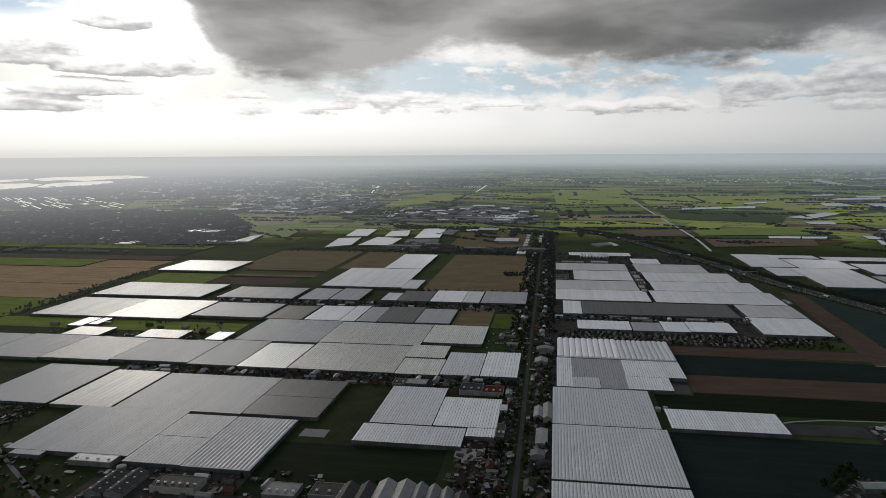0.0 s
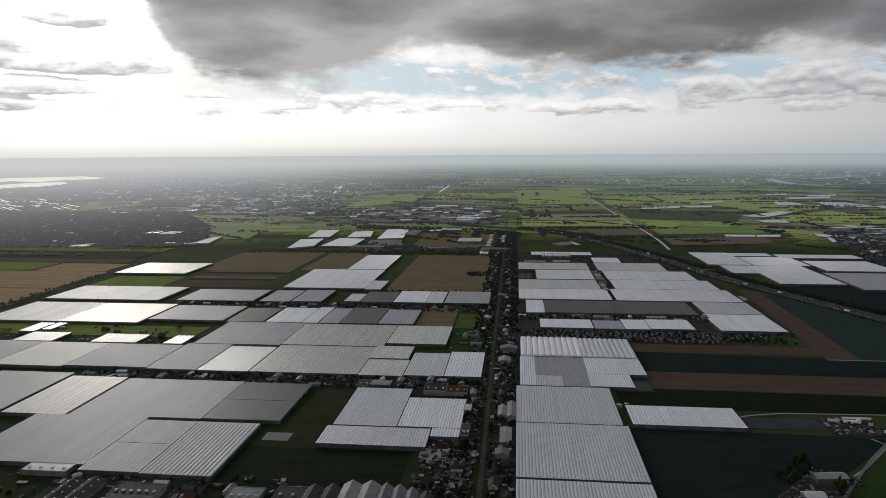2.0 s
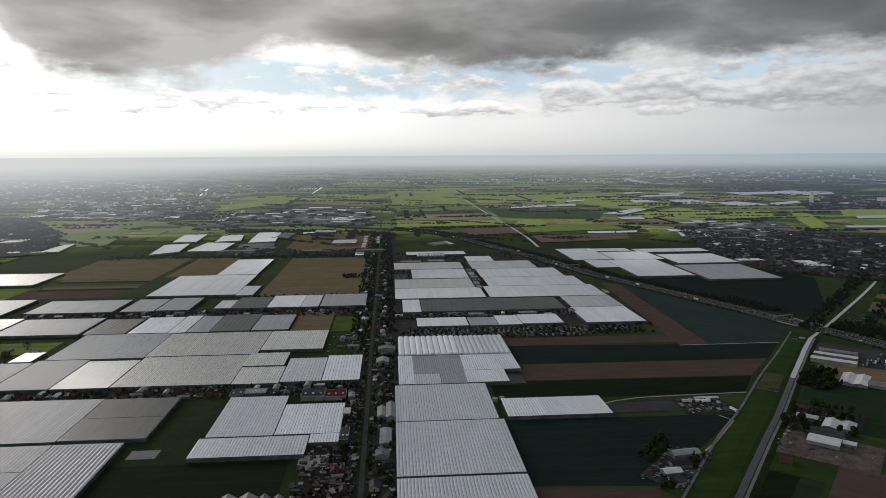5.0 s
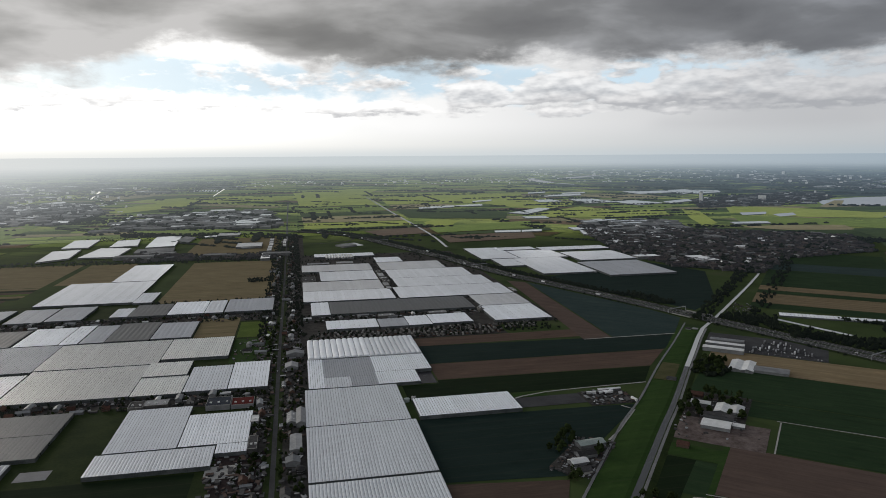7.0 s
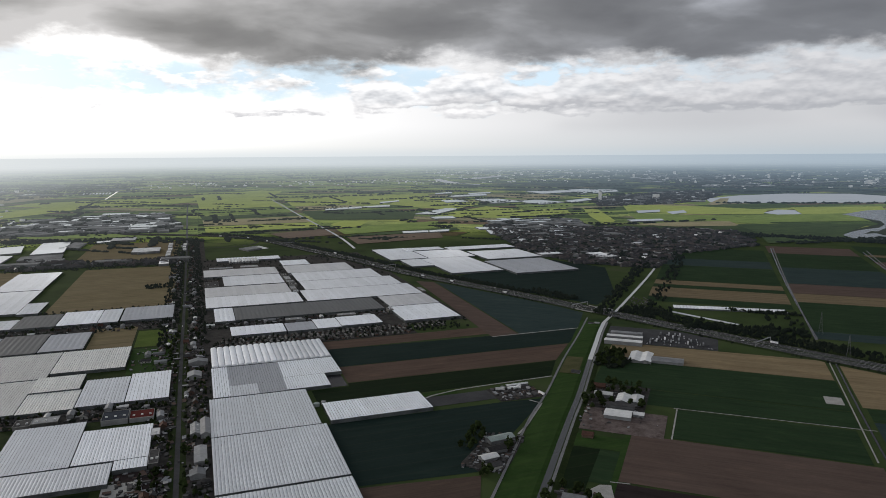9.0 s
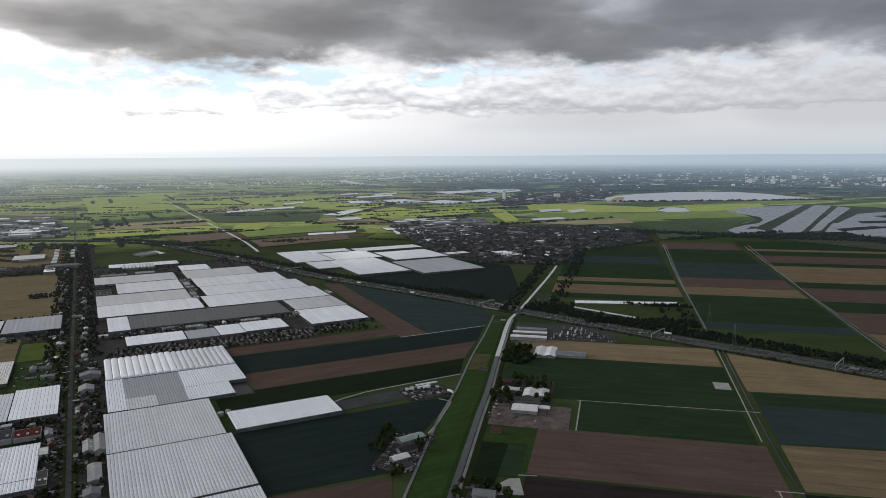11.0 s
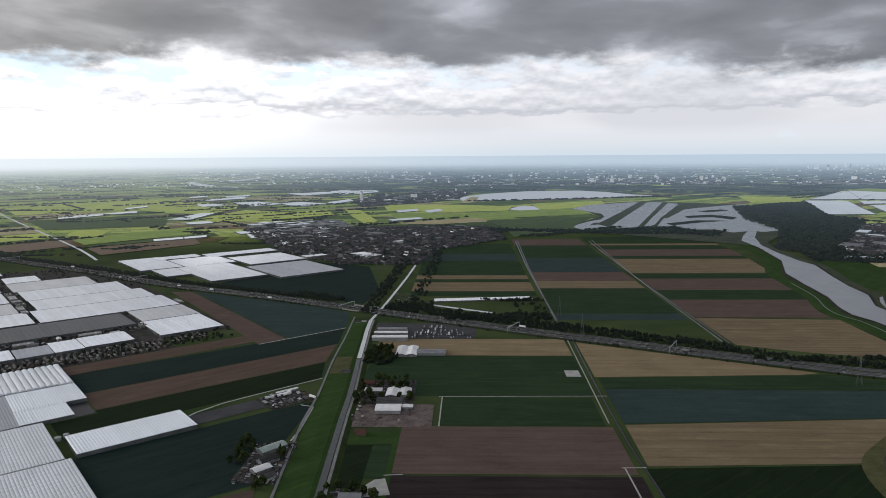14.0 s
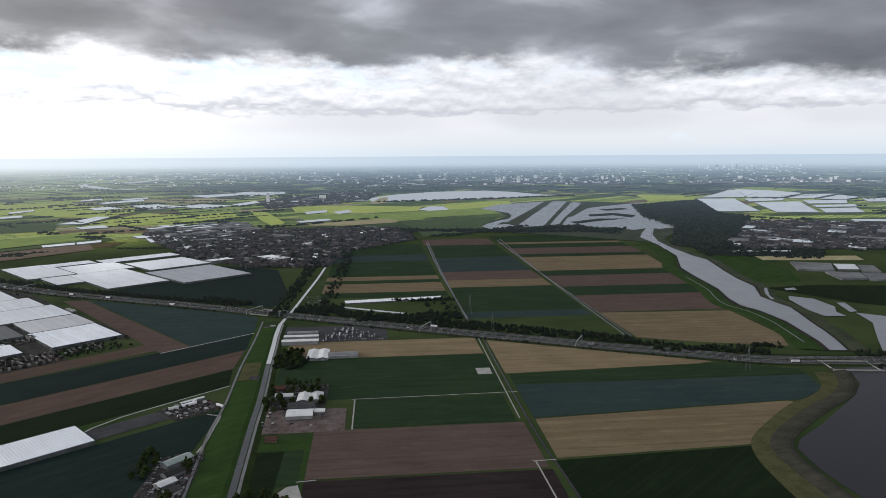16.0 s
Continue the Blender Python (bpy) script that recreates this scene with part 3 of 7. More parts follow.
def patch(name, pts, material, z=0.25, label="", category="field"):
    """One flat piece of the setting with the given outline."""
    bm = bmesh.new()
    f = bm.faces.new([bm.verts.new((x, y, 0)) for x, y in pts])
    f.normal_update()
    if f.normal.z < 0:
        f.normal_flip()
    far = max(math.hypot(x, y) for x, y in pts)
    if far > NEAR - 300:
        cut_up(bm)
        for v in bm.verts:
            v.co = bend(v.co.x, v.co.y, z + 1.2)
    else:
        for v in bm.verts:
            v.co.z = z
    return tagged(new(name, mesh_of(bm, name, M[material])), label, category, kind="structure")


def uv_patch(name, u0, u1, v0, v1, material, **more):
    return patch(name, [uv(u0, v0), uv(u1, v0), uv(u1, v1), uv(u0, v1)], material, **more)


def rect(name, x0, x1, y0, y1, material, **more):
    return patch(name, [(x0, y0), (x1, y0), (x1, y1), (x0, y1)], material, **more)


def smooth_line(pts, step=25.0):
    """A smooth line through the points, as evenly spaced points."""
    out = []
    for k in range(len(pts) - 1):
        p0, p1, p2, p3 = (Vector(pts[max(0, min(len(pts) - 1, k + d))]) for d in (-1, 0, 1, 2))
        count = max(1, int((p2 - p1).length / step))
        for j in range(count):
            s = j / count
            out.append(0.5 * (2 * p1 + (p2 - p0) * s + (2 * p0 - 5 * p1 + 4 * p2 - p3) * s * s + (3 * p1 - p0 - 3 * p2 + p3) * s ** 3))
    out.append(Vector(pts[-1]))
    return out


def sweep(name, pts, profile, material, label="", category="road", kind="structure", step=25.0):
    """Carry a cross-section (offset to the right, height) along a line on the ground."""
    line = smooth_line(pts, step)
    bm = bmesh.new()
    rows = []
    for k, p in enumerate(line):
        d = (line[min(k + 1, len(line) - 1)] - line[max(k - 1, 0)]).normalized()
        side = Vector((d.y, -d.x))
        rows.append([bm.verts.new(bend(p.x + side.x * o, p.y + side.y * o, z)) for o, z in profile])
    for a, b in zip(rows, rows[1:]):
        for j in range(len(profile) - 1):
            bm.faces.new((a[j], a[j + 1], b[j + 1], b[j]))
    return tagged(new(name, mesh_of(bm, name, M[material])), label, category, kind=kind)


def build_ground():
    radii = [0.0] + [60.0 * 1.085 ** k for k in range(49)]
    radii = [r for r in radii if r < 3000] + [3000 + 60 * 1.07 ** k * k for k in range(1, 62)] + [2.0e5]
    verts, plan, faces, count = [], [], [], 240
    for r in radii:
        for s in range(count):
            a = 2 * math.pi * s / count
            x, y = r * math.sin(a), r * math.cos(a)
            verts.append(bend(x, y))
            plan.append((x, y, 0.0))
    for k in range(len(radii) - 1):
        for s in range(count):
            t = (s + 1) % count
            faces.append((k * count + s, (k + 1) * count + s, (k + 1) * count + t, k * count + t))
    split = sum(r < 2650 for r in radii) * count
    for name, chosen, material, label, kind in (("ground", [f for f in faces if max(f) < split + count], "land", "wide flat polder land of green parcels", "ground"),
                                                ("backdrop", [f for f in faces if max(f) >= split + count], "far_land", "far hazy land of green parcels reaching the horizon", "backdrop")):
        used = sorted({i for f in chosen for i in f})
        index = {i: k for k, i in enumerate(used)}
        me = bpy.data.meshes.new(name)
        me.from_pydata([verts[i] for i in used], [], [tuple(index[i] for i in f) for f in chosen])
        at = me.attributes.new("plan", "FLOAT_VECTOR", "POINT")
        at.data.foreach_set("vector", np.array([plan[i] for i in used], dtype=np.float32).ravel())
        me.materials.append(M[material])
        me.update()
        tagged(new(name, me), label, kind, kind="structure")


build_ground()

# the built-up belt along the straight road and the land under the greenhouses
rect("yard", -1038, -24, 475, 1504, "grass", z=0.08, label="rough grass and yards between the greenhouses", category="ground")
rect("yard", -58, 14, 414, 2694, "yard", z=0.14, label="trodden yards and gardens along the straight road", category="ground")
rect("yard", 2, 342, 1097, 1171, "yard", z=0.16, label="dark storage ground full of small stacks", category="ground")
rect("yard", 2, 463, 1164, 2111, "yard", z=0.12, label="dark yards between the greenhouses", category="ground")
rect("yard", -609, -44, 847, 892, "yard", z=0.12, label="lane side yards behind greenhouses", category="ground")
rect("yard", -712, -43, 1292, 1360, "yard", z=0.12, label="lane side yards with trees", category="ground")
rect("yard", -425, -60, 436, 583, "yard", z=0.13, label="dark farmyard between sheds", category="ground")

# fields west of the road
rect("field", -280, -105, 543, 662, "crop", label="dark green level field beside pale greenhouses")
rect("field", -279, -205, 689, 862, "grass", label="green grass field between two greenhouses")
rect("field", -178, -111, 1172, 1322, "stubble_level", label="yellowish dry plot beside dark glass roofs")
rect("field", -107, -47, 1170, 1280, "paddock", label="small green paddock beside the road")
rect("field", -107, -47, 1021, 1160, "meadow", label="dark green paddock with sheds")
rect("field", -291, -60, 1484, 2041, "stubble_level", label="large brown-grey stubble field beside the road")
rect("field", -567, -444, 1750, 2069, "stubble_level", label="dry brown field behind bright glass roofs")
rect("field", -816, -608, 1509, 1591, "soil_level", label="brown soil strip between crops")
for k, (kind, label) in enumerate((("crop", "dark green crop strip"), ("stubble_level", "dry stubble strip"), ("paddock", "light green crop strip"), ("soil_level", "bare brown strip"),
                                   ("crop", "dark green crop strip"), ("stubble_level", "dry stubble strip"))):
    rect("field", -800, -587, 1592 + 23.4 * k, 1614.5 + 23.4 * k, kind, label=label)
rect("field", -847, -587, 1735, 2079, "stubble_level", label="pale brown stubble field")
rect("field", -1000, -822, 1493, 1632, "meadow_sunlit", label="yellow-green meadow in front of a greenhouse")
rect("field", -2100, -1110, 2052, 2140, "meadow_sunlit", label="bright green meadow in front of the town")
rect("field", -2100, -1110, 1902, 2048, "crop", label="long dark green field in front of the town")
rect("field", -2000, -1090, 1822, 1898, "soil_level", label="dark brown soil strip")
rect("field", -2000, -1285, 1692, 1818, "meadow_sunlit", label="green meadow beside brown soil")
rect("field", -1280, -1080, 1692, 1818, "stubble_sunlit", label="warm brown stubble field")
rect("field", -1900, -1060, 1462, 1688, "stubble_sunlit", label="broad warm brown stubble field")
rect("field", -1900, -1050, 1302, 1458, "stubble_sunlit", label="broad sunlit tan stubble field")
rect("field", -1900, -1030, 1136, 1298, "meadow_sunlit", label="bright green meadow strip")
rect("field", -1027, -537, 1072, 1141, "meadow_sunlit", label="bright green strip between greenhouses")
rect("field", -344, -67, 2200, 2640, "stubble_level", label="brown field near warehouses")

# fields between the road and the canal
rect("field", 178, 472, 1049, 1095, "soil_rows", label="long strip of bare brown soil")
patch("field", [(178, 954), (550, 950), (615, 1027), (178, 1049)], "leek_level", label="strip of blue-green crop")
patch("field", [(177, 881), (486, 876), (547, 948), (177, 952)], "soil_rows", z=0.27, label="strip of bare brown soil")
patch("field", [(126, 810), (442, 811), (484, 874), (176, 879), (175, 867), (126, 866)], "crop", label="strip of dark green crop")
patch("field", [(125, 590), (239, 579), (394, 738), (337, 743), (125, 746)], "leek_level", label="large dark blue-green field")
patch("field", [(123, 462), (191, 461), (239, 571), (125, 586)], "soil_level", z=0.3, label="brown soil patch at the field's end")
patch("field", [(485, 1567), (521, 1537), (499, 1028), (450, 1032)], "soil", z=0.32, label="narrow strip of bare brown soil")
patch("field", [(525, 1537), (559, 1457), (609, 1338), (663, 1199), (683, 1130), (615, 1033), (502, 1030)], "leek", z=0.26, label="dark green field beside the motorway")
patch("field", [(946, 1762), (1017, 1575), (845, 1268), (744, 1179), (694, 1308), (603, 1476), (563, 1576)], "leek_level", z=0.2, label="dark field behind the motorway trees")

# fields east of the canal
uv_patch("field", -71, 167, 464, 618, "soil_wet", label="dark ploughed field")
uv_patch("field", -69, 165, 622, 738, "soil", label="bare grey-brown field")
uv_patch("field", -122, -95, 592, 687, "crop", label="dark green vegetable plot")
uv_patch("field", -95, -75, 612, 687, "crop_turned", label="green plot with lighter strips")
uv_patch("field", -126, -75, 689, 722, "meadow", z=0.27, label="green grass strip beside a farmyard")
patch("yard", [uv(-98, 574), uv(-91, 597), uv(-84, 609), uv(-74, 612), uv(-66, 580)], "concrete", z=0.36, label="pale concrete farmyard by the ploughed field", category="yard")
uv_patch("field", -75, -69, 553, 737, "meadow", z=0.28, label="narrow green strip")
uv_patch("field", -28, 158, 741, 832, "crop_turned", label="green cropped field")
uv_patch("field", -63, 163, 836, 893, "crop_turned", label="green cropped field behind a farm")
uv_patch("field", -136, 164, 895, 1012, "crop_turned", z=0.27, label="dark green field")
uv_patch("field", -137, 163, 1014, 1108, "stubble", label="pale straw stubble field")
patch("field", [uv(180, 1089), uv(488, 933), uv(461, 926), uv(178, 913)], "stubble", label="triangular straw stubble field beside the motorway")
patch("field", [uv(181, 867), uv(182, 910), uv(461, 923), uv(498, 927), uv(587, 884), uv(587, 862)], "crop_turned", label="green strip along the motorway")
patch("field", [uv(180, 749), uv(181, 865), uv(587, 860), uv(570, 799), uv(518, 770), uv(502, 770)], "leek", label="blue-green cropped field")
patch("field", [uv(178, 641), uv(180, 745), uv(499, 767), uv(508, 760), uv(459, 708), uv(392, 651)], "stubble_dry", label="straw-coloured stubble field with tracks")
patch("field", [uv(172, 295), uv(176, 636), uv(388, 647), uv(381, 595), uv(380, 294)], "crop", label="dark green cropped field beside the lake dike")
for v0, v1, kind, label in ((1241, 1293, "leek", "blue-green field behind the motorway"), (1295, 1544, "crop_turned", "dark green field"),
                            (1546, 1638, "stubble_dry", "tan stubble field"), (1640, 1761, "soil", "brown soil strip"),
                            (1763, 2010, "leek", "blue-green field"), (2012, 2290, "crop_turned", "dark green field"),
                            (2292, 2460, "soil", "reddish soil field")):
    uv_patch("field", 170, 410, v0, v1, kind, z=0.22, label=label)
for v0, v1, kind, label in ((1458, 1510, "crop_turned", "green strip"), (1512, 1620, "stubble_dry", "tan stubble strip"), (1622, 1660, "crop_turned", "green strip"),
                            (1662, 1716, "stubble_dry", "narrow pale stubble strip"), (1718, 1958, "crop_turned", "dark green field"),
                            (1962, 2090, "leek", "blue-green strip"), (2092, 2340, "crop_turned", "dark green field")):
    uv_patch("field", -116, 158, v0, v1, kind, z=0.21, label=label)
patch("field", [uv(430, 1075), uv(520, 1035), uv(645, 996), uv(674, 1067), uv(680, 1244), uv(426, 1258)], "stubble_dry", z=0.23, label="straw stubble field beside the river")
for v0, v1, kind, label in ((1262, 1422, "soil", "brown soil field"), (1424, 1522, "crop_turned", "green strip"), (1524, 1668, "soil", "brown soil field"),
                            (1670, 1743, "crop_turned", "dark green strip"), (1745, 1990, "stubble_dry", "tan stubble strip"),
                            (1992, 2049, "crop_turned", "green strip"), (2051, 2190, "soil", "reddish soil strip"), (2192, 2290, "crop_turned", "dark green field"),
                            (2292, 2336, "stubble_dry", "narrow tan strip"), (2338, 2540, "crop_turned", "dark green field")):
    ends = [float(np.interp(v, (1241, 1417, 1461, 1536, 1708, 1798, 2012, 2180, 2327), (681, 724, 727, 735, 771, 792, 822, 842, 850))) for v in (v0, v1)]
    patch("field", [uv(426, v0), uv(ends[0], v0), uv(ends[1], v1), uv(426, v1)], kind, z=0.23, label=label)

# roads
MAIN = [(-31, 414), (-32, 692), (-35, 1089), (-36, 1488), (-39, 1989), (-41, 2493), (-52, 3611), (-60, 4700)]
sweep("road", MAIN[5:], ((-3.6, 0.9), (3.6, 0.9)), "far_road", "far stretch of the straight country road", step=60)
sweep("road", MAIN[:6], ((-2.5, 0.3), (0, 0.36), (2.5, 0.3)), "asphalt", "straight grey country road lined with trees", step=60)
sweep("verge", [(p[0] - 5.4, p[1]) for p in MAIN[:6]], ((-3.0, 0.24), (0, 0.30), (2.8, 0.26)), "grass", "grass verge beside the road", "verge", step=60)
sweep("verge", [(p[0] + 5.4, p[1]) for p in MAIN[:6]], ((-3.0, 0.24), (0, 0.30), (2.8, 0.26)), "grass", "grass verge beside the road", "verge", step=60)
HIGHWAY = [(-331, 2975), (4, 2794), (199, 2584), (336, 2208), (423, 1960), (500, 1690), (574, 1504), (646, 1327), (715, 1139), (768, 999), (816, 873), (849, 785), (901, 659), (944, 547), (979, 468), (1008, 399), (1039, 334),
           (1125, 232), (1242, 96), (1393, -66)]
sweep("motorway", HIGHWAY, ((-20.5, 0.5), (-18, 1.0), (-2.5, 1.3), (2.5, 1.3), (18, 1.0), (20.5, 0.5)), "asphalt", "wide grey motorway of two carriageways")
for o in (-17.2, -10.2, -3.4, 3.4, 10.2, 17.2):
    sweep("marking", HIGHWAY[2:], ((o - 0.14, 1.36), (o + 0.14, 1.36)), "line", "white painted motorway line", "marking")
sweep("median", HIGHWAY, ((-2.2, 1.36), (0, 1.55), (2.2, 1.36)), "grass", "narrow grass strip between the carriageways", "verge")
sweep("embankment", HIGHWAY, ((-30, 0.2), (-20.5, 0.9)), "grass", "grass slope beside the motorway", "verge")
sweep("embankment", HIGHWAY, ((20.5, 0.9), (28, 0.2)), "grass", "grass slope beside the motorway", "verge")

# canal on its dike
CANAL = [uv(-122, 464), uv(-131, 600), uv(-141, 768), uv(-144, 835), uv(-156, 997), uv(-163, 1105), uv(-167, 1160), uv(-170, 1235), uv(-161, 1341), uv(-151, 1499),
         uv(-137, 1744), uv(-123, 2099), uv(-111, 2180)]
sweep("water", CANAL[:5], ((-3.2, 1.0), (3.2, 1.0)), "canal_water", "straight narrow canal reflecting the sky", "water")
sweep("water", CANAL[4:8], ((-3.2, 1.0), (3.4, 1.0)), "painted_sky_water", "straight canal with the bright sky painted in", "water")
sweep("water", CANAL[7:], ((-2.8, 1.0), (3.0, 1.0)), "painted_sky_water", "straight canal with the bright sky painted in", "water")
sweep("road", CANAL[:8], ((4.4, 1.5), (7.4, 1.5)), "lane", "narrow road along the canal")
sweep("bank", CANAL[:8], ((3.2, 0.8), (4.0, 1.4), (8.0, 1.4), (14, 0.2)), "grass", "grass bank of the canal", "bank")
DIKE = [uv(-162, 464), uv(-172, 596), uv(-183, 743), uv(-184, 834), uv(-193, 985), uv(-197, 1120), uv(-204, 1262)]
sweep("dike", CANAL[:8], ((-40, 0.3), (-22, 1.6), (-8, 1.8), (-3.2, 0.9)), "meadow", "bright green grass dike along the canal", "dike")
sweep("track", DIKE, ((-1.4, 1.1), (1.4, 1.1)), "lane", "pale farm track along the dike", "track")

patch("garden", [uv(-186, 919), uv(-160, 919), uv(-166, 1000), uv(-190, 1000)], "reed", z=2.0, label="olive garden plot across the dike", category="garden")
# field tracks and ditches
for a, b in (((-31, 834), (179, 838)), ((-28, 738), (-27, 832)), ((163, 749), (169, 1111)), ((155, 636), (157, 470)),
             ((152, 637), (176, 638)), ((-76, 618), (-58, 620))):
    sweep("track", [uv(*a), uv(*b)], ((-0.8, 0.4), (0.8, 0.4)), "concrete", "pale concrete farm track between fields", "track")
sweep("track", [(251, 787), (301, 804), (444, 811)], ((-1.4, 0.4), (1.4, 0.4)), "concrete", "pale farm track between fields", "track")
sweep("track", [(373, 738), (382, 722), (356, 692), (333, 665), (314, 647)], ((-1.2, 0.42), (1.2, 0.42)), "concrete", "pale path round a field corner", "track")
sweep("road", [(166, 2739), (205, 2640), (232, 2542), (312, 2434), (352, 2300), (372, 2200)], ((-4, 0.7), (4, 0.7)), "asphalt", "curved grey slip road of the motorway")
sweep("road", [(-34, 2400), (60, 2390), (108, 2397), (170, 2440), (200, 2544), (190, 2640)], ((-4, 0.72), (4, 0.72)), "asphalt", "curved grey slip road of the motorway")
patch("pond", [(138, 2364), (176, 2290), (213, 2314), (189, 2393)], "painted_sky_water", z=0.5, label="small pond inside a slip road", category="water")
sweep("track", [(450, 1029), (615, 1030)], ((-1.5, 0.4), (1.5, 0.4)), "concrete", "pale farm track", "track")
sweep("track", [uv(168, 1233), uv(174, 1796), uv(190, 2424)], ((-1.5, 0.4), (1.5, 0.4)), "lane", "straight pale country lane", "track")
sweep("track", [uv(415, 1088), uv(423, 1704), uv(452, 2438)], ((-1.5, 0.4), (1.5, 0.4)), "lane", "straight pale country lane", "track")
for u in (170, 424):
    sweep("ditch", [uv(u, 1235 if u < 200 else 1085), uv(u, 1800), uv(u + 12, 2400)], ((-1.6, 0.42), (1.6, 0.42)), "water", "narrow water-filled ditch", "water")
sweep("ditch", [uv(180, 295), uv(176, 579), uv(172, 690), uv(173, 900), uv(177, 1110)], ((-1.1, 0.36), (1.1, 0.36)), "water", "narrow dark ditch between fields", "water")
sweep("canal", [(471, 2187), (486, 2474), (488, 2893), (483, 3531), (485, 4950)], ((-4.6, 2.8), (4.6, 2.8)), "painted_sky_water", "straight bright canal through the green polder", "water")

# river, lake arms and the broad pool beside the motorway
SOUTH_BANK = [(2657, 1353), (2432, 1261), (2295, 1196), (2156, 1063), (1941, 892), (1744, 789), (1638, 702), (1519, 598), (1430, 541), (1381, 499), (1356, 451), (1302, 390), (1234, 336), (1189, 302), (1149, 279)]
NORTH_BANK = [(1167, 259), (1229, 293), (1270, 318), (1312, 347), (1364, 380), (1425, 419), (1458, 461), (1497, 501), (1604, 552), (1673, 615), (1772, 688), (1933, 800), (1965, 848), (2097, 980), (2230, 1094), (2406, 1204), (2633, 1311)]
patch("river", SOUTH_BANK + NORTH_BANK, "painted_sheen_water", z=0.5, label="winding river with grey sky sheen painted in", category="water")
sweep("bank", SOUTH_BANK, ((-4, 0.45), (0, 0.9), (4, 1.1), (7, 0.8)), "quay", "dark stony edge of the river", "bank", step=12)
sweep("bank", SOUTH_BANK, ((7, 0.6), (14, 1.4), (30, 1.4), (46, 0.3)), "meadow", "green river dike", "bank", step=12)
sweep("bank", NORTH_BANK, ((-3, 0.45), (0, 0.9), (3, 1.1), (6, 0.8)), "quay", "dark stony edge of the river", "bank", step=12)
sweep("bank", NORTH_BANK, ((6, 0.6), (12, 1.2), (22, 1.2), (34, 0.3)), "marsh", "rough green river bank", "bank", step=12)
sweep("track", [(x - 16, y + 20) for x, y in SOUTH_BANK[6:-1]], ((-1.2, 1.6), (1.2, 1.6)), "lane", "pale path along the river dike", "track")
WATER_EDGE = [(1068, 241), (1065, 233), (1008, 207), (956, 200), (877, 202), (817, 203), (765, 208), (738, 202), (703, 173), (678, 143), (665, 126)]
patch("water", WATER_EDGE + [(633, 60), (640, -79), (930, -108), (1115, 34), (1141, 169), (1100, 215)], "water", z=0.5, label="broad dark pool behind a dike", category="water")
CREST = [(1062, 248), (1057, 239), (993, 213), (937, 209), (867, 217), (780, 220), (743, 215), (719, 202), (689, 174), (664, 146), (648, 129)]
sweep("dike", CREST, ((-7, 0.5), (-3, 2.0), (0, 2.3), (2.4, 2.3), (9, 1.2), (15, 0.45)), "quay_grass", "grass dike with a stony foot round the pool", "dike", step=8)
sweep("dike", [(1030, 253), (973, 228), (919, 225), (866, 235), (777, 235), (731, 230), (697, 213), (666, 187), (637, 159)], ((-15, 0.32), (0, 0.5), (15, 0.32)), "reed", "olive rough grass at the foot of the dike", "dike", step=8)


# ---------------------------------------------------------------- greenhouses
TAKEN = []                        # plan rectangles that are built over


def span_mesh(width, length, eaves, rise, material, arched, vents, gap=0.28, bar="gutter"):
    """One bay of a greenhouse roof, its ridge along y: two glazed slopes or a film arch, with open vents along the ridge."""
    bm = bmesh.new()
    half, w = width / 2, width / 2 - gap / 2
    if arched:
        prof = [(-w * math.cos(math.pi * k / 8), eaves + rise * math.sin(math.pi * k / 8) ** 0.8) for k in range(9)]
    else:
        prof = [(-w, eaves), (0, eaves + rise), (w, eaves)]
    ends = [[bm.verts.new((half + x, y, z)) for x, z in prof] for y in (0, length)]
    for k in range(len(prof) - 1):
        bm.faces.new((ends[0][k], ends[0][k + 1], ends[1][k + 1], ends[1][k]))
    for row, flip in ((ends[0], False), (ends[1], True)):
        bm.faces.new(row if flip else row[::-1])
    # gutter between this bay and the next
    g = [bm.verts.new((half + s * half, y, eaves + dz)) for y in (0, length) for s, dz in ((1 - gap / width, -0.02 if bar != "gutter" else -0.12), (1 + gap / width, -0.02 if bar != "gutter" else -0.12))]
    f = bm.faces.new((g[0], g[1], g[3], g[2]))
    f.material_index = 1
    if vents:
        slope = math.atan2(rise, w)
        count = int(length / vents)
        for k in range(count):
            s = 1 if k % 2 else -1
            y = (k + 0.5) * vents
            for d0, d1 in ((0.04, 0.46),):
                x0, x1 = half + s * w * d0, half + s * w * d1
                z0, z1 = eaves + rise * (1 - d0) + 0.10, eaves + rise * (1 - d1) + 0.34
                q = [bm.verts.new(c) for c in ((x0, y - vents * 0.30, z0), (x1, y - vents * 0.30, z1), (x1, y + vents * 0.30, z1), (x0, y + vents * 0.30, z0))]
                lip = [bm.verts.new((c.co.x, c.co.y, c.co.z - 0.16)) for c in q[1:3]]
                bm.faces.new(q if s < 0 else q[::-1])
                bm.faces.new((q[1], lip[0], lip[1], q[2]))
    me = mesh_of(bm, "roof_bay", M[material])
    me.materials.append(M[bar])
    return me


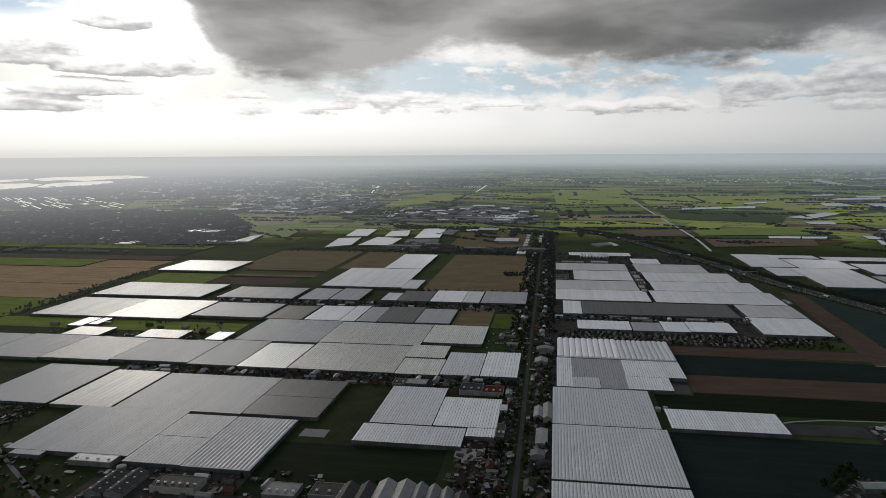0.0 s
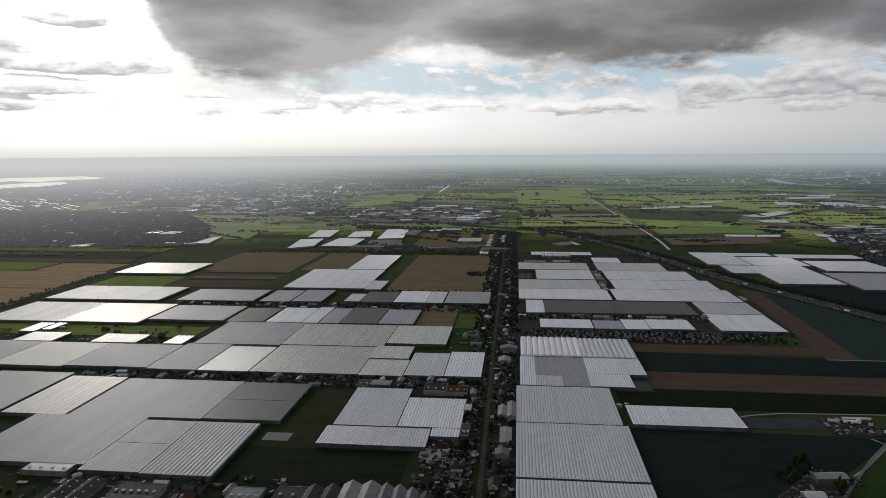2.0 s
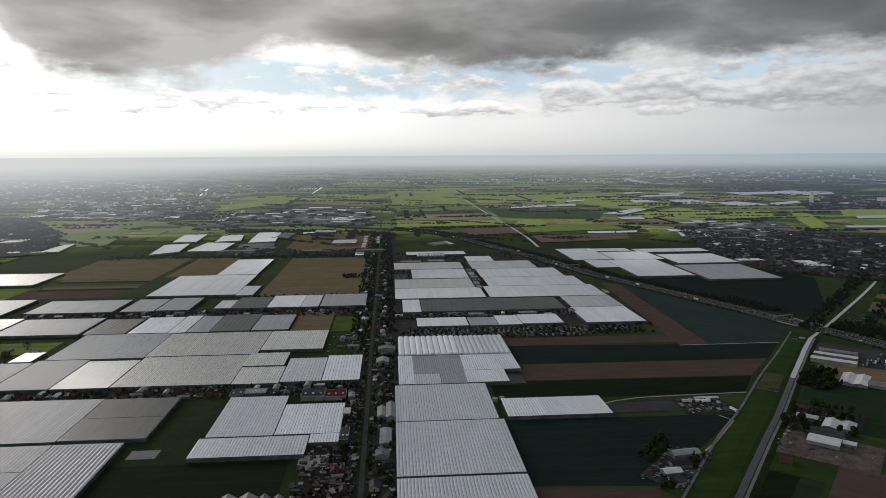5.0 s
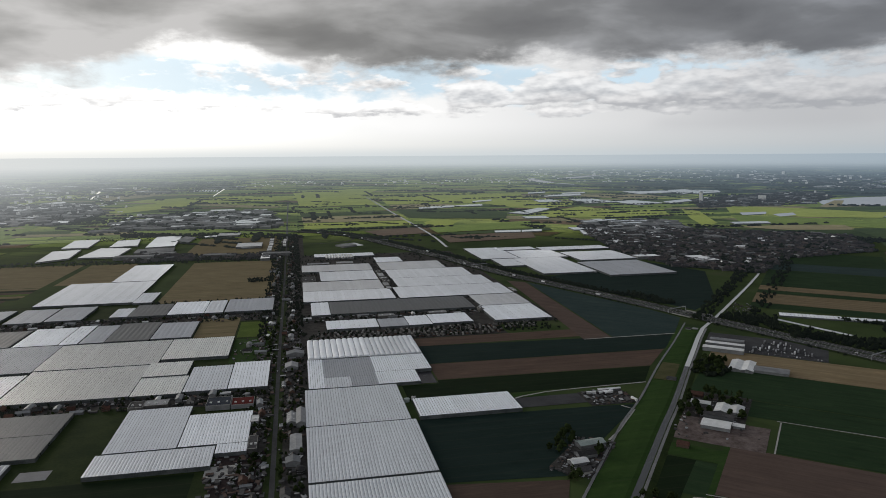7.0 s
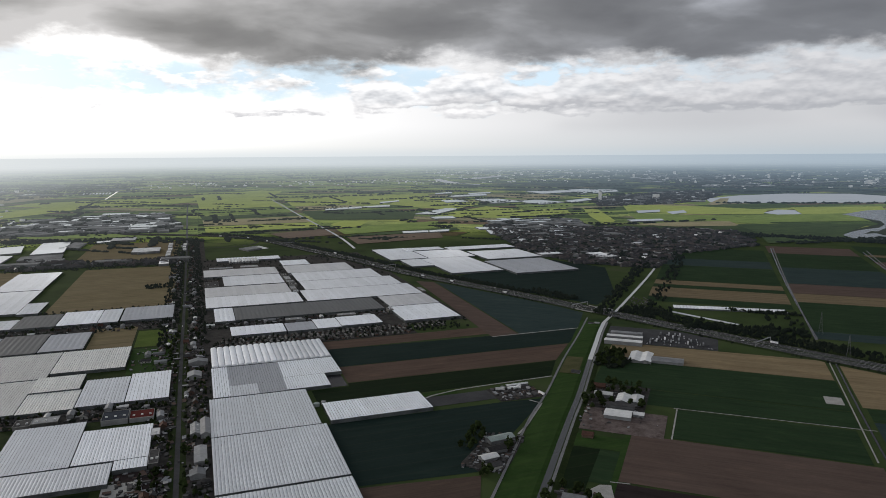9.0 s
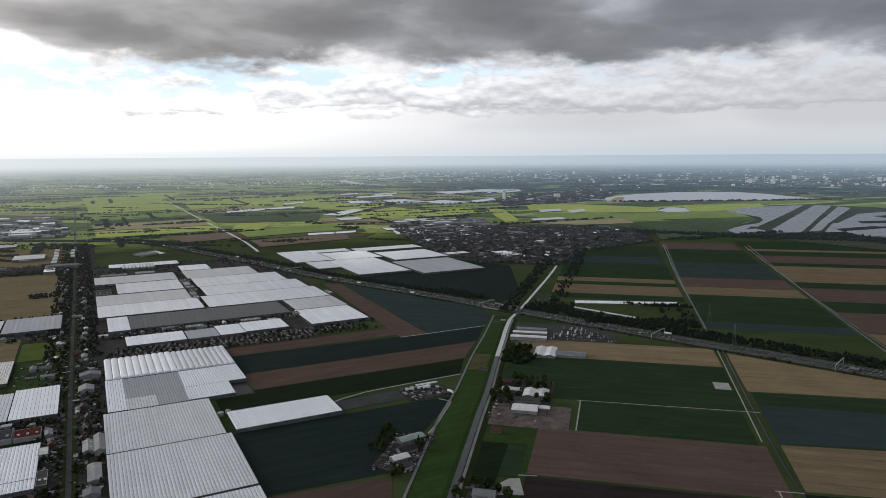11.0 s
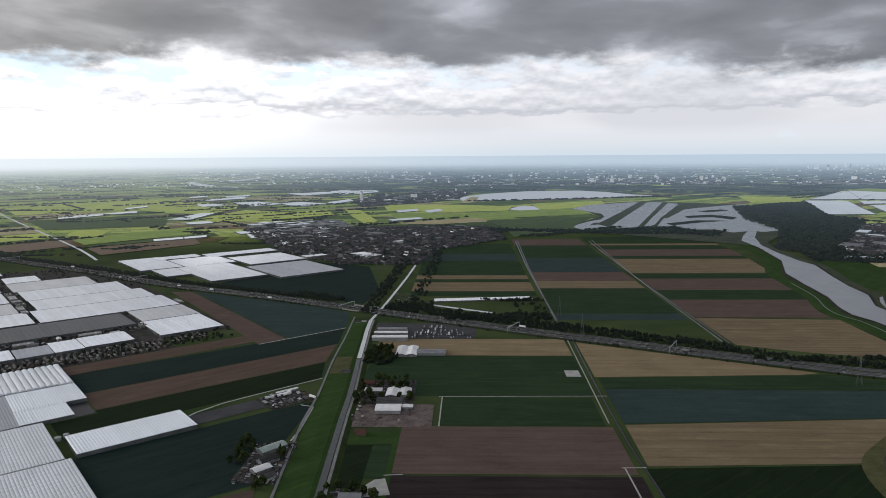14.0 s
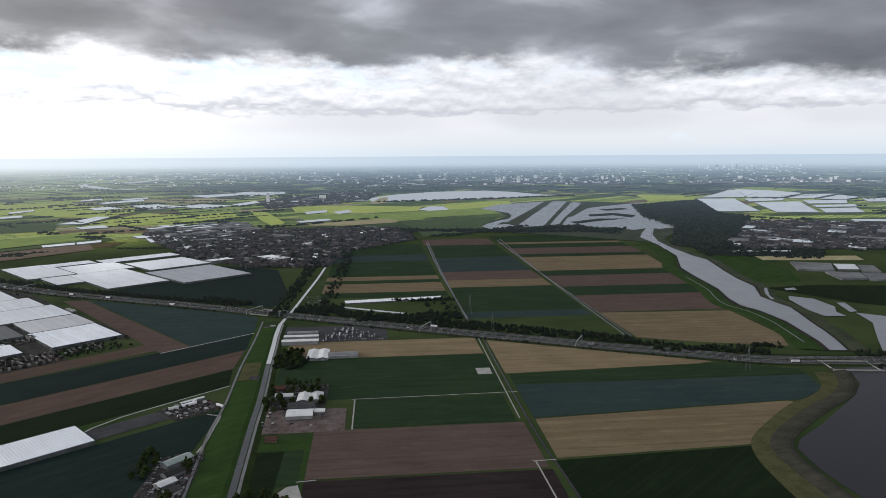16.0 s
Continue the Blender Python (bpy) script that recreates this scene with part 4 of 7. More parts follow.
def greenhouse(x0, x1, y0, y1, glass, label, span=4.0, rise=0.62, eaves=4.6, arched=False, vents=5.0, turn=0.0):
    if not turn:
        TAKEN.append((x0, x1, y0, y1))
    thing = tagged(new("greenhouse"), label, "greenhouse", "greenhouses of the polder")
    thing.matrix_basis = pose(x0, y0, 0, 0, 0, turn)
    count = max(1, round((x1 - x0) / span))
    span, length = (x1 - x0) / count, y1 - y0
    me = span_mesh(span, length - 0.4, eaves, rise, glass, arched, vents, *((span * 0.08, "white_bar") if glass == "dark_glass" else (0.12, "concrete") if y0 > 1120 and span > 7 else ()))
    for k in range(count):
        bay = new("roof_bay", me)
        bay.parent = thing
        bay.location = (k * span, 0.2, 0)
    w, l, t = x1 - x0, y1 - y0, 0.2
    for a, b, c, d in ((0, w, 0, t), (0, w, l - t, l), (0, t, t, l - t), (w - t, w, t, l - t)):
        bm = bmesh.new()
        box(bm, a, b, c, d, 0, eaves - 0.05)
        # posts along the wall
        long = max(b - a, d - c)
        for k in range(int(long / 8) + 1):
            s = min(k * 8.0, long - 0.2)
            if b - a > d - c:
                box(bm, a + s, a + s + 0.2, c - 0.06, d + 0.06, 0, eaves)
            else:
                box(bm, a - 0.06, b + 0.06, c + s, c + s + 0.2, 0, eaves)
        part("wall", bm, M["glass_wall"], thing)
    return thing


PALE = "pale whitewashed glass greenhouse with many low ridges"
WHITE = "bright white glass greenhouse with many low ridges"
GREY = "grey glass greenhouse with many low ridges"
DARK = "dark clear-glass greenhouse with many low ridges"
CREAM = "cream-white shaded greenhouse with fine sharp ridges"
WARM = "warm grey shaded-glass greenhouse with fine ridges"
for row in ((1, 123, 476, 604, "pale_glass", PALE), (1, 123, 608, 740, "pale_glass", PALE), (1, 118, 742, 864, "pale_glass", PALE),
            (6, 27, 868, 996, "white_glass", WHITE), (27, 97, 909, 995, "grey_glass", GREY), (27, 62, 867, 908.7, "pale_glass", PALE), (62.3, 97, 867, 908.7, "grey_glass", GREY), (97, 176, 921, 995, "white_glass", WHITE),
            (96, 152, 869, 920, "white_glass", WHITE), (129, 251, 746, 805, "white_glass", WHITE),
            (-201, -130, 716, 839, "pale_glass", PALE), (-129, -59, 717, 808, "white_glass", WHITE), (-90, -59, 693, 716, "white_glass", WHITE),
            (-206, -91, 665, 713, "pale_glass", PALE)):
    greenhouse(*row, span=3.2, rise=0.34 if row[0] > 0 else 0.06 if row[0] == -201 else 0.26, vents=4.4 if row[0] > 0 else 0)
for row in ((-553, -416, 595, 718, "grey_glass", GREY), (-515, -355, 718, 848, "grey_glass", GREY),
            (-415, -353, 584, 648, "grey_glass", GREY), (-415, -353, 649, 710, "grey_glass", GREY),
            (-713, -605, 717, 864, "grey_glass", GREY)):
    greenhouse(*row, span=4.2, rise=0.2, vents=0)
greenhouse(-354, -263, 720, 782, "dark_glass", DARK, span=4.3, rise=0.12, vents=0)
greenhouse(-354, -263, 783, 846, "dark_glass", DARK, span=4.3, rise=0.12, vents=0)
greenhouse(-352, -281, 582, 710, "grey_glass", PALE, span=4.4, rise=0.45, vents=0)
greenhouse(-599, -519, 716, 851, "warm_glass", "grey glass greenhouse with broad ridges", span=8.0, rise=0.6, vents=0)
for row in ((-970, -862, 877, 1010, "grey_glass", GREY), (-861, -757, 887, 1014, "grey_glass", GREY), (-756, -644, 891, 1012, "warm_glass", WARM),
            (-643, -520, 896, 1011, "grey_glass", GREY), (-518, -444, 891, 1021, "grey_glass", GREY), (-442, -369, 890, 1012, "pale_glass", PALE),
            (-511, -370, 1024, 1167, "grey_glass", GREY), (-369, -205, 1029, 1163, "warm_glass", WARM), (-204, -109, 1049, 1163, "cream_glass", CREAM),
            (-367, -214, 891, 1025, "warm_glass", WARM), (-213, -152, 889, 962, "cream_glass", CREAM),
            (-151, -97, 893, 1000, "pale_glass", PALE), (-96, -46, 894, 1010, "white_glass", WHITE)):
    greenhouse(*row, span=3.2 if row[4] in ("warm_glass", "cream_glass") else 4.0, rise=0.42 if row[4] == "cream_glass" else 0.05 if row[0] == -96 else 0.3, vents=0)
greenhouse(-213, -155, 963, 1027, "cream_glass", "taller cream glass greenhouse block with fine ridges", span=3.2, rise=0.42, vents=0, eaves=6.2)
greenhouse(7, 98, 998, 1100, "film", "white film tunnel greenhouse with broad round arches", span=9.0, rise=2.6, arched=True, vents=0)
greenhouse(98, 176, 997, 1098, "pale_glass", "pale film tunnel greenhouse with broad round arches", span=7.8, rise=2.2, arched=True, vents=0)
for row in ((42, 132, 1172, 1234, "white_glass", WHITE), (134, 184, 1170, 1229, "grey_glass", GREY), (185, 227, 1171, 1240, "white_glass", WHITE),
            (228, 302, 1176, 1244, "white_glass", WHITE), (19, 54, 1284, 1397, "white_glass", WHITE), (55, 334, 1287, 1395, "dark_glass", DARK),
            (5, 195, 1409, 1519, "sky_glass", WHITE), (5, 185, 1521, 1633, "dull_glass", GREY), (48, 185, 1642, 1774, "sky_glass", WHITE),
            (5, 187, 1780, 1890, "dull_glass", GREY), (43, 220, 2041, 2104, "white_glass", WHITE),
            (210, 284, 1902, 1992, "white_glass", WHITE), (208, 380, 1769, 1897, "dull_glass", GREY), (215, 421, 1643, 1767, "sky_glass", WHITE),
            (217, 440, 1529, 1641, "sky_glass", PALE), (203, 451, 1406, 1527, "sky_glass", PALE), (348, 452, 1298, 1401, "dull_glass", GREY),
            (342, 450, 1173, 1294, "white_glass", WHITE),
            (510, 621, 1889, 2118, "sky_glass", WHITE), (596, 739, 1617, 1878, "sky_glass", WHITE), (534, 595, 1755, 1879, "sky_glass", WHITE),
            (624, 767, 1880, 2035, "sky_glass", WHITE), (749, 928, 1559, 1772, "grey_glass", GREY), (607, 731, 2051, 2111, "white_glass", WHITE),
            (743, 963, 2020, 2090, "white_glass", WHITE), (775, 946, 1802, 1970, "sky_glass", PALE),
            (-520, -452, 1171, 1279, "dark_glass", DARK), (-447, -381, 1171, 1287, "white_glass", WHITE), (-380, -352, 1170, 1294, "white_glass", WHITE),
            (-350, -313, 1171, 1288, "grey_glass", GREY), (-312, -245, 1173, 1297, "dark_glass", DARK), (-243, -180, 1175, 1286, "grey_glass", GREY),
            (-701, -538, 1342, 1456, "grey_glass", GREY), (-524, -461, 1342, 1457, "grey_glass", GREY), (-458, -395, 1347, 1464, "grey_glass", GREY),
            (-350, -318, 1355, 1430, "pale_glass", PALE), (-317, -250, 1353, 1456, "dark_glass", DARK), (-248, -182, 1354, 1467, "white_glass", WHITE),
            (-181, -147, 1353, 1467, "pale_glass", PALE), (-144, -54, 1355, 1472, "grey_glass", GREY),
            (-525, -337, 1491, 1741, "sky_glass", WHITE), (-439, -339, 1747, 2005, "sky_glass", WHITE), (-336, -299, 1481, 1587, "pale_glass", PALE),
            (-990, -738, 1335, 1476, "sheen_glass", WARM), (-982, -830, 1146, 1301, "sheen_glass", WARM), (-829, -676, 1146, 1301, "warm_glass", WARM), (-670, -528, 1174, 1292, "grey_glass", GREY),
            (-1026, -836, 1650, 1815, "warm_glass", WARM), (-559, -528, 1018, 1067, "white_glass", WHITE), (-817, -749, 1017, 1070, "warm_glass", WARM),
            (-683, -606, 1018, 1068, "warm_glass", WARM),
            (-850, -822, 1074, 1132, "white_glass", WHITE), (-817, -800, 1086, 1134, "white_glass", WHITE)):
    greenhouse(*row, span=8.0, rise=0.05 if row[4] in ("sky_glass", "dull_glass") else 0.4, vents=0)
x, y = uv(-59, 1393)
greenhouse(x, x + 104, y, y + 26, "film", "long low white film tunnel behind the motorway", span=6.5, rise=0.3, eaves=2.8, arched=True, vents=0, turn=-math.degrees(TURN) + 7.5)
x, y = uv(47, 1407)
greenhouse(x, x + 98, y, y + 24, "film", "long low white film tunnel behind the motorway", span=6.5, rise=0.3, eaves=2.8, arched=True, vents=0, turn=-math.degrees(TURN) + 7.5)

# ---------------------------------------------------------------- more materials for things
M.update({
    "leaf": surface("tree_leaves", (0.011, 0.017, 0.007), (0.032, 0.046, 0.015), 6, fine=0.9, spread=0.35),
    "leaf_far": surface("far_tree_leaves", (0.007, 0.011, 0.008), (0.024, 0.031, 0.018), 40, fine=6, hazy=True),
    "bark": surface("tree_bark", (0.040, 0.030, 0.022), (0.085, 0.065, 0.048), 1.5, fine=0.2),
    "brick": surface("brown_brick", (0.075, 0.050, 0.040), (0.120, 0.082, 0.066), 3, fine=0.3, spread=0.3),
    "render_white": surface("white_render", (0.26, 0.255, 0.24), (0.36, 0.355, 0.34), 4, fine=0.6, spread=0.2),
    "tile_dark": surface("dark_roof_tiles", (0.030, 0.030, 0.032), (0.075, 0.072, 0.070), 3, fine=0.5, rough=0.6, spread=0.4),
    "tile_red": surface("red_roof_tiles", (0.055, 0.030, 0.024), (0.095, 0.052, 0.040), 3, fine=0.5, rough=0.7, spread=0.35),
    "sheet_grey": surface("grey_sheet_roof", (0.140, 0.145, 0.150), (0.250, 0.255, 0.260), 10, fine=1.0, rough=0.45, spread=0.25),
    "sheet_white": surface("white_sheet_roof", (0.480, 0.480, 0.470), (0.680, 0.680, 0.670), 10, fine=1.0, rough=0.4, spread=0.15),
    "sheet_pale": surface("weathered_pale_roof", (0.22, 0.22, 0.22), (0.33, 0.33, 0.33), 8, fine=1.0, rough=0.5, spread=0.15),
    "sheet_green": surface("pale_green_sheet_roof", (0.220, 0.260, 0.240), (0.340, 0.380, 0.360), 8, fine=1.0, rough=0.45),
    "basin": surface("covered_basin", (0.16, 0.16, 0.165), (0.21, 0.21, 0.215), 12, fine=1.5, rough=0.4),
    "sheet_red": surface("rust_red_flat_roof", (0.070, 0.014, 0.013), (0.105, 0.024, 0.021), 8, fine=1.0),
    "chalet": surface("weathered_chalet_wall", (0.08, 0.078, 0.074), (0.20, 0.195, 0.185), 5, fine=0.6, spread=0.5),
    "panel_blue": surface("solar_panels", (0.012, 0.016, 0.026), (0.035, 0.042, 0.055), 6, fine=1.0, rough=0.5, spec=0.03),
    "window": surface("window_glass", (0.020, 0.024, 0.028), (0.060, 0.066, 0.072), 2, rough=0.1, spec=0.8),
    "paint": surface("vehicle_paint", (0.55, 0.55, 0.56), (0.75, 0.75, 0.75), 3, rough=0.3, spread=0.5, coat=0.6),
    "paint_dark": surface("dark_vehicle_paint", (0.030, 0.034, 0.045), (0.090, 0.070, 0.070), 3, rough=0.3, spread=0.6, coat=0.6),
    "rubber": surface("tyre_rubber", (0.015, 0.015, 0.015), (0.03, 0.03, 0.03), 1),
    "steel": surface("galvanised_steel", (0.24, 0.25, 0.26), (0.38, 0.39, 0.40), 3, rough=0.5),
    "steel_dull": surface("weathered_steel", (0.10, 0.105, 0.11), (0.17, 0.175, 0.18), 3, rough=0.6),
    "soil_heap": surface("earth_heap", (0.060, 0.040, 0.034), (0.110, 0.080, 0.068), 5, fine=0.8),
    "far_white": surface("far_white_roofs", (0.70, 0.70, 0.70), (0.86, 0.86, 0.87), 120, fine=15, rough=0.12, spec=1.0, hazy=True),
    "far_block": surface("far_pale_flats", (0.62, 0.60, 0.57), (0.86, 0.85, 0.82), 40, fine=9, hazy=True),
    "far_grey": surface("far_grey_roofs", (0.07, 0.07, 0.07), (0.22, 0.22, 0.22), 60, fine=12, rough=0.5, hazy=True),
    "far_brown": surface("far_tiled_roofs", (0.030, 0.025, 0.026), (0.072, 0.058, 0.055), 60, fine=9, hazy=True),
    "far_slate": surface("far_slate_roofs", (0.026, 0.024, 0.026), (0.062, 0.056, 0.058), 60, fine=9, hazy=True),
    "far_wall": surface("far_house_walls", (0.034, 0.032, 0.032), (0.085, 0.080, 0.080), 50, fine=9, hazy=True),
})
RND = random.Random(11)
PLACED = []


def clear(x, y, r, grid=True):
    """Whether a spot is free of greenhouses, roads and what was put down before."""
    if grid and any(x0 - r < x < x1 + r and y0 - r < y < y1 + r for x0, x1, y0, y1 in TAKEN):
        return False
    road = -31 - (y - 414) * 0.0048
    if abs(x - road) < 4.5 + r * 0.4:
        return False
    return all((x - a) ** 2 + (y - b) ** 2 > (r + c) ** 2 for a, b, c in PLACED)


def inside(x, y, poly):
    hit = False
    for (ax, ay), (bx, by) in zip(poly, poly[1:] + poly[:1]):
        if (ay > y) != (by > y) and x < (bx - ax) * (y - ay) / (by - ay) + ax:
            hit = not hit
    return hit


def spots(poly, count, rnd):
    """Random points inside an outline."""
    xs, ys = [p[0] for p in poly], [p[1] for p in poly]
    out = []
    while len(out) < count:
        x, y = rnd.uniform(min(xs), max(xs)), rnd.uniform(min(ys), max(ys))
        if inside(x, y, poly):
            out.append((x, y))
    return out


class Heap:
    """Gathers many small shapes into one mesh of kind stuff."""

    def __init__(self):
        self.v, self.f, self.m = [], [], []

    def add(self, verts, faces, mats):
        base = len(self.v)
        self.v += verts
        self.f += [tuple(base + i for i in f) for f in faces]
        self.m += mats if isinstance(mats, list) else [mats] * len(faces)

    def done(self, name, label, category, materials):
        me = bpy.data.meshes.new(name)
        me.from_pydata(self.v, [], self.f)
        for m in materials:
            me.materials.append(M[m])
        me.polygons.foreach_set("material_index", self.m)
        me.update()
        return tagged(new(name, me), label, category, kind="stuff")

    def house(self, x, y, w, l, h, rise, turn, wall=0, roof=1):
        c, s = math.cos(turn), math.sin(turn)
        loc = [(-w, -l, 0), (w, -l, 0), (w, l, 0), (-w, l, 0), (-w, -l, h), (w, -l, h), (w, l, h), (-w, l, h), (0, -l, h + rise), (0, l, h + rise)]
        vs = [bend(x + a / 2 * c - b / 2 * s, y + a / 2 * s + b / 2 * c, z) for a, b, z in loc]
        self.add(vs, [(0, 1, 5, 8, 4), (2, 3, 7, 9, 6), (1, 2, 6, 5), (3, 0, 4, 7), (5, 6, 9, 8), (7, 4, 8, 9)], [wall] * 4 + [roof] * 2)

    def slab(self, x, y, w, l, h, turn, wall=0, roof=1):
        c, s = math.cos(turn), math.sin(turn)
        loc = [(a, b, z) for z in (0, h) for a, b in ((-w, -l), (w, -l), (w, l), (-w, l))]
        vs = [bend(x + a / 2 * c - b / 2 * s, y + a / 2 * s + b / 2 * c, z) for a, b, z in loc]
        self.add(vs, [(0, 1, 5, 4), (1, 2, 6, 5), (2, 3, 7, 6), (3, 0, 4, 7), (4, 5, 6, 7)], [wall] * 4 + [roof])

    def crown(self, x, y, w, h, rnd, lift=0.0):
        """A low uneven crown of one lump, of six to nine corners a ring."""
        k = 5
        a0 = rnd.random() * 6
        vs = [bend(x, y, lift + h * rnd.uniform(0.9, 1.08))]
        for ring, (q, z) in enumerate(((0.75, 0.78), (1.0, 0.40), (0.8, 0.02))):
            for j in range(k):
                a = a0 + (j + 0.5 * ring) * 2 * math.pi / k
                r = w / 2 * q * rnd.uniform(0.7, 1.2)
                vs.append(bend(x + r * math.cos(a), y + r * math.sin(a), lift + h * z * rnd.uniform(0.88, 1.1)))
        fs = [(0, 1 + j, 1 + (j + 1) % k) for j in range(k)]
        for ring in range(2):
            b = 1 + ring * k
            for j in range(k):
                fs.append((b + j, b + k + j, b + k + (j + 1) % k, b + (j + 1) % k))
        self.add(vs, fs, 0)


    def tree(self, x, y, w, h, rnd):
        """A tree or bush of several uneven lumps of foliage."""
        for k in range(5):
            a, r = rnd.uniform(0, 6.28), w * rnd.uniform(0.12, 0.36)
            self.crown(x + r * math.cos(a), y + r * math.sin(a), w * rnd.uniform(0.34, 0.58), h * rnd.uniform(0.45, 0.75), rnd, h * rnd.uniform(0.0, 0.42))


# ---------------------------------------------------------------- trees
ICO = ((0, 0, 1), *((0.894 * math.cos(2 * math.pi * k / 5), 0.894 * math.sin(2 * math.pi * k / 5), 0.447) for k in range(5)),
       *((0.894 * math.cos(2 * math.pi * (k + 0.5) / 5), 0.894 * math.sin(2 * math.pi * (k + 0.5) / 5), -0.447) for k in range(5)), (0, 0, -1))
ICO_F = [(0, 1 + k, 1 + (k + 1) % 5) for k in range(5)] + [(1 + k, 6 + k, 1 + (k + 1) % 5) for k in range(5)] + \
        [(1 + (k + 1) % 5, 6 + k, 6 + (k + 1) % 5) for k in range(5)] + [(11, 6 + (k + 1) % 5, 6 + k) for k in range(5)]


def build_tree(seed, height, width, slim=False):
    rnd = random.Random(seed)
    thing = new("tree")
    bm = bmesh.new()
    rings = []
    for z, r in ((0, 0.32), (height * 0.25, 0.24), (height * 0.55, 0.15), (height * 0.85, 0.04)):
        rings.append([bm.verts.new((r * math.cos(a), r * math.sin(a), z)) for a in (0, 1.05, 2.09, 3.14, 4.19, 5.24)])
    for a, b in zip(rings, rings[1:]):
        for k in range(6):
            bm.faces.new((a[k], a[(k + 1) % 6], b[(k + 1) % 6], b[k]))
    for k in range(5):                                   # limbs
        a, z = k * 1.26 + rnd.random(), height * rnd.uniform(0.28, 0.6)
        tip = Vector((math.cos(a) * width * 0.36, math.sin(a) * width * 0.36, z + height * 0.2))
        foot = [bm.verts.new((0.1 * math.cos(b), 0.1 * math.sin(b), z)) for b in (0, 2.1, 4.2)]
        end = bm.verts.new(tip)
        for j in range(3):
            bm.faces.new((foot[j], foot[(j + 1) % 3], end))
    part("trunk", bm, M["bark"], thing)
    verts, faces = [], []
    for k in range(34 if not slim else 24):              # clumps of leaves
        a, u = rnd.uniform(0, 6.28), rnd.uniform(0.18, 1.0)
        bulge = math.sin(math.pi * min(0.98, u * 0.86 + 0.12)) ** 0.7
        r = width / 2 * bulge * rnd.uniform(0.35, 0.95)
        c = Vector((r * math.cos(a), r * math.sin(a), height * (0.16 + 0.8 * u)))
        s = width * rnd.uniform(0.13, 0.23) * (0.8 if slim else 1)
        base = len(verts)
        for p in ICO:
            verts.append(c + Vector(p) * s * rnd.uniform(0.6, 1.35))
        faces += [tuple(base + i for i in f) for f in ICO_F]
    me = bpy.data.meshes.new("crown")
    me.from_pydata(verts, [], faces)
    me.materials.append(M["leaf"])
    crown = new("crown", me)
    crown.parent = thing
    return tagged(thing, "dark green leafy tree with a ragged round crown" if not slim else "slim dark green tree with a narrow crown",
                  "tree", "trees of the polder")


def place(thing, x, y, turn=0.0, size=1.0, z=0.2, radius=4.0):
    c = copy_thing(thing, pose(x, y, z, 0, 0, turn))
    c.scale = (size, size, size)
    PLACED.append((x, y, radius * size))
    return c


# ---------------------------------------------------------------- houses, barns and vehicles
def gable_mesh(w, l, h, rise, over=0.4, thick=0.25):
    bm = bmesh.new()
    x0, x1, y0, y1, xm = -over, w + over, -over, l + over, w / 2
    drop = rise * over / (w / 2)
    for top, low in (((xm, h + rise + thick), (x0, h - drop + thick)), ((xm, h + rise + thick), (x1, h - drop + thick))):
        a = [bm.verts.new((x, y, z)) for y in (y0, y1) for x, z in (top, low, (low[0], low[1] - thick), (top[0], top[1] - thick))]
        for f in ((0, 1, 2, 3), (7, 6, 5, 4), (0, 4, 5, 1), (1, 5, 6, 2), (2, 6, 7, 3)):
            bm.faces.new([a[k] for k in f])
    bmesh.ops.recalc_face_normals(bm, faces=bm.faces[:])
    return bm


def wall_mesh(w, l, h, rise):
    bm = bmesh.new()
    a = [bm.verts.new(c) for c in ((0, 0, 0), (w, 0, 0), (w, 0, h), (w / 2, 0, h + rise), (0, 0, h),
                                   (0, l, 0), (w, l, 0), (w, l, h), (w / 2, l, h + rise), (0, l, h))]
    for f in ((0, 1, 2, 3, 4), (9, 8, 7, 6, 5), (1, 6, 7, 2), (5, 0, 4, 9)):
        bm.faces.new([a[k] for k in f])
    return bm


def gabled(name, w, l, h, rise, wall, roof, label, category, windows=0, doors=1, chimney=False, group=""):
    """A gabled building: walls, roof of two slopes, windows, doors and a chimney, standing on its corner."""
    thing = tagged(new(name), label, category, group)
    part("wall", wall_mesh(w, l, h, rise), M[wall], thing)
    top = part("roof", gable_mesh(w, l, h, rise), M[roof], thing)
    for k in range(windows):
        y = l * (k + 0.5) / windows
        for x in (-0.06, w - 0.06):
            bm = bmesh.new()
            box(bm, x, x + 0.12, y - 0.6, y + 0.6, 0.9, 2.2)
            pane = part("window", bm, M["window"], thing)
            bm = bmesh.new()
            box(bm, x - 0.08, x + 0.2, y - 0.7, y + 0.7, 0.78, 0.9)
            part("sill", bm, M["concrete"], pane)
    for k in range(doors):
        bm = bmesh.new()
        wide = 0.5 if h < 3.2 else min(2.2, w * 0.2)
        x = w * (k + 1) / (doors + 1)
        box(bm, x - wide, x + wide, -0.08, 0.05, 0, min(h * 0.85, 4.0))
        part("door", bm, M["tile_dark"] if h < 3.2 else M["sheet_grey"], thing)
    if chimney:
        bm = bmesh.new()
        box(bm, w / 2 - 0.4, w / 2 + 0.4, l * 0.7, l * 0.7 + 0.8, h + rise - 0.4, h + rise + 1.1)
        part("chimney", bm, M["brick"], top)
    return thing


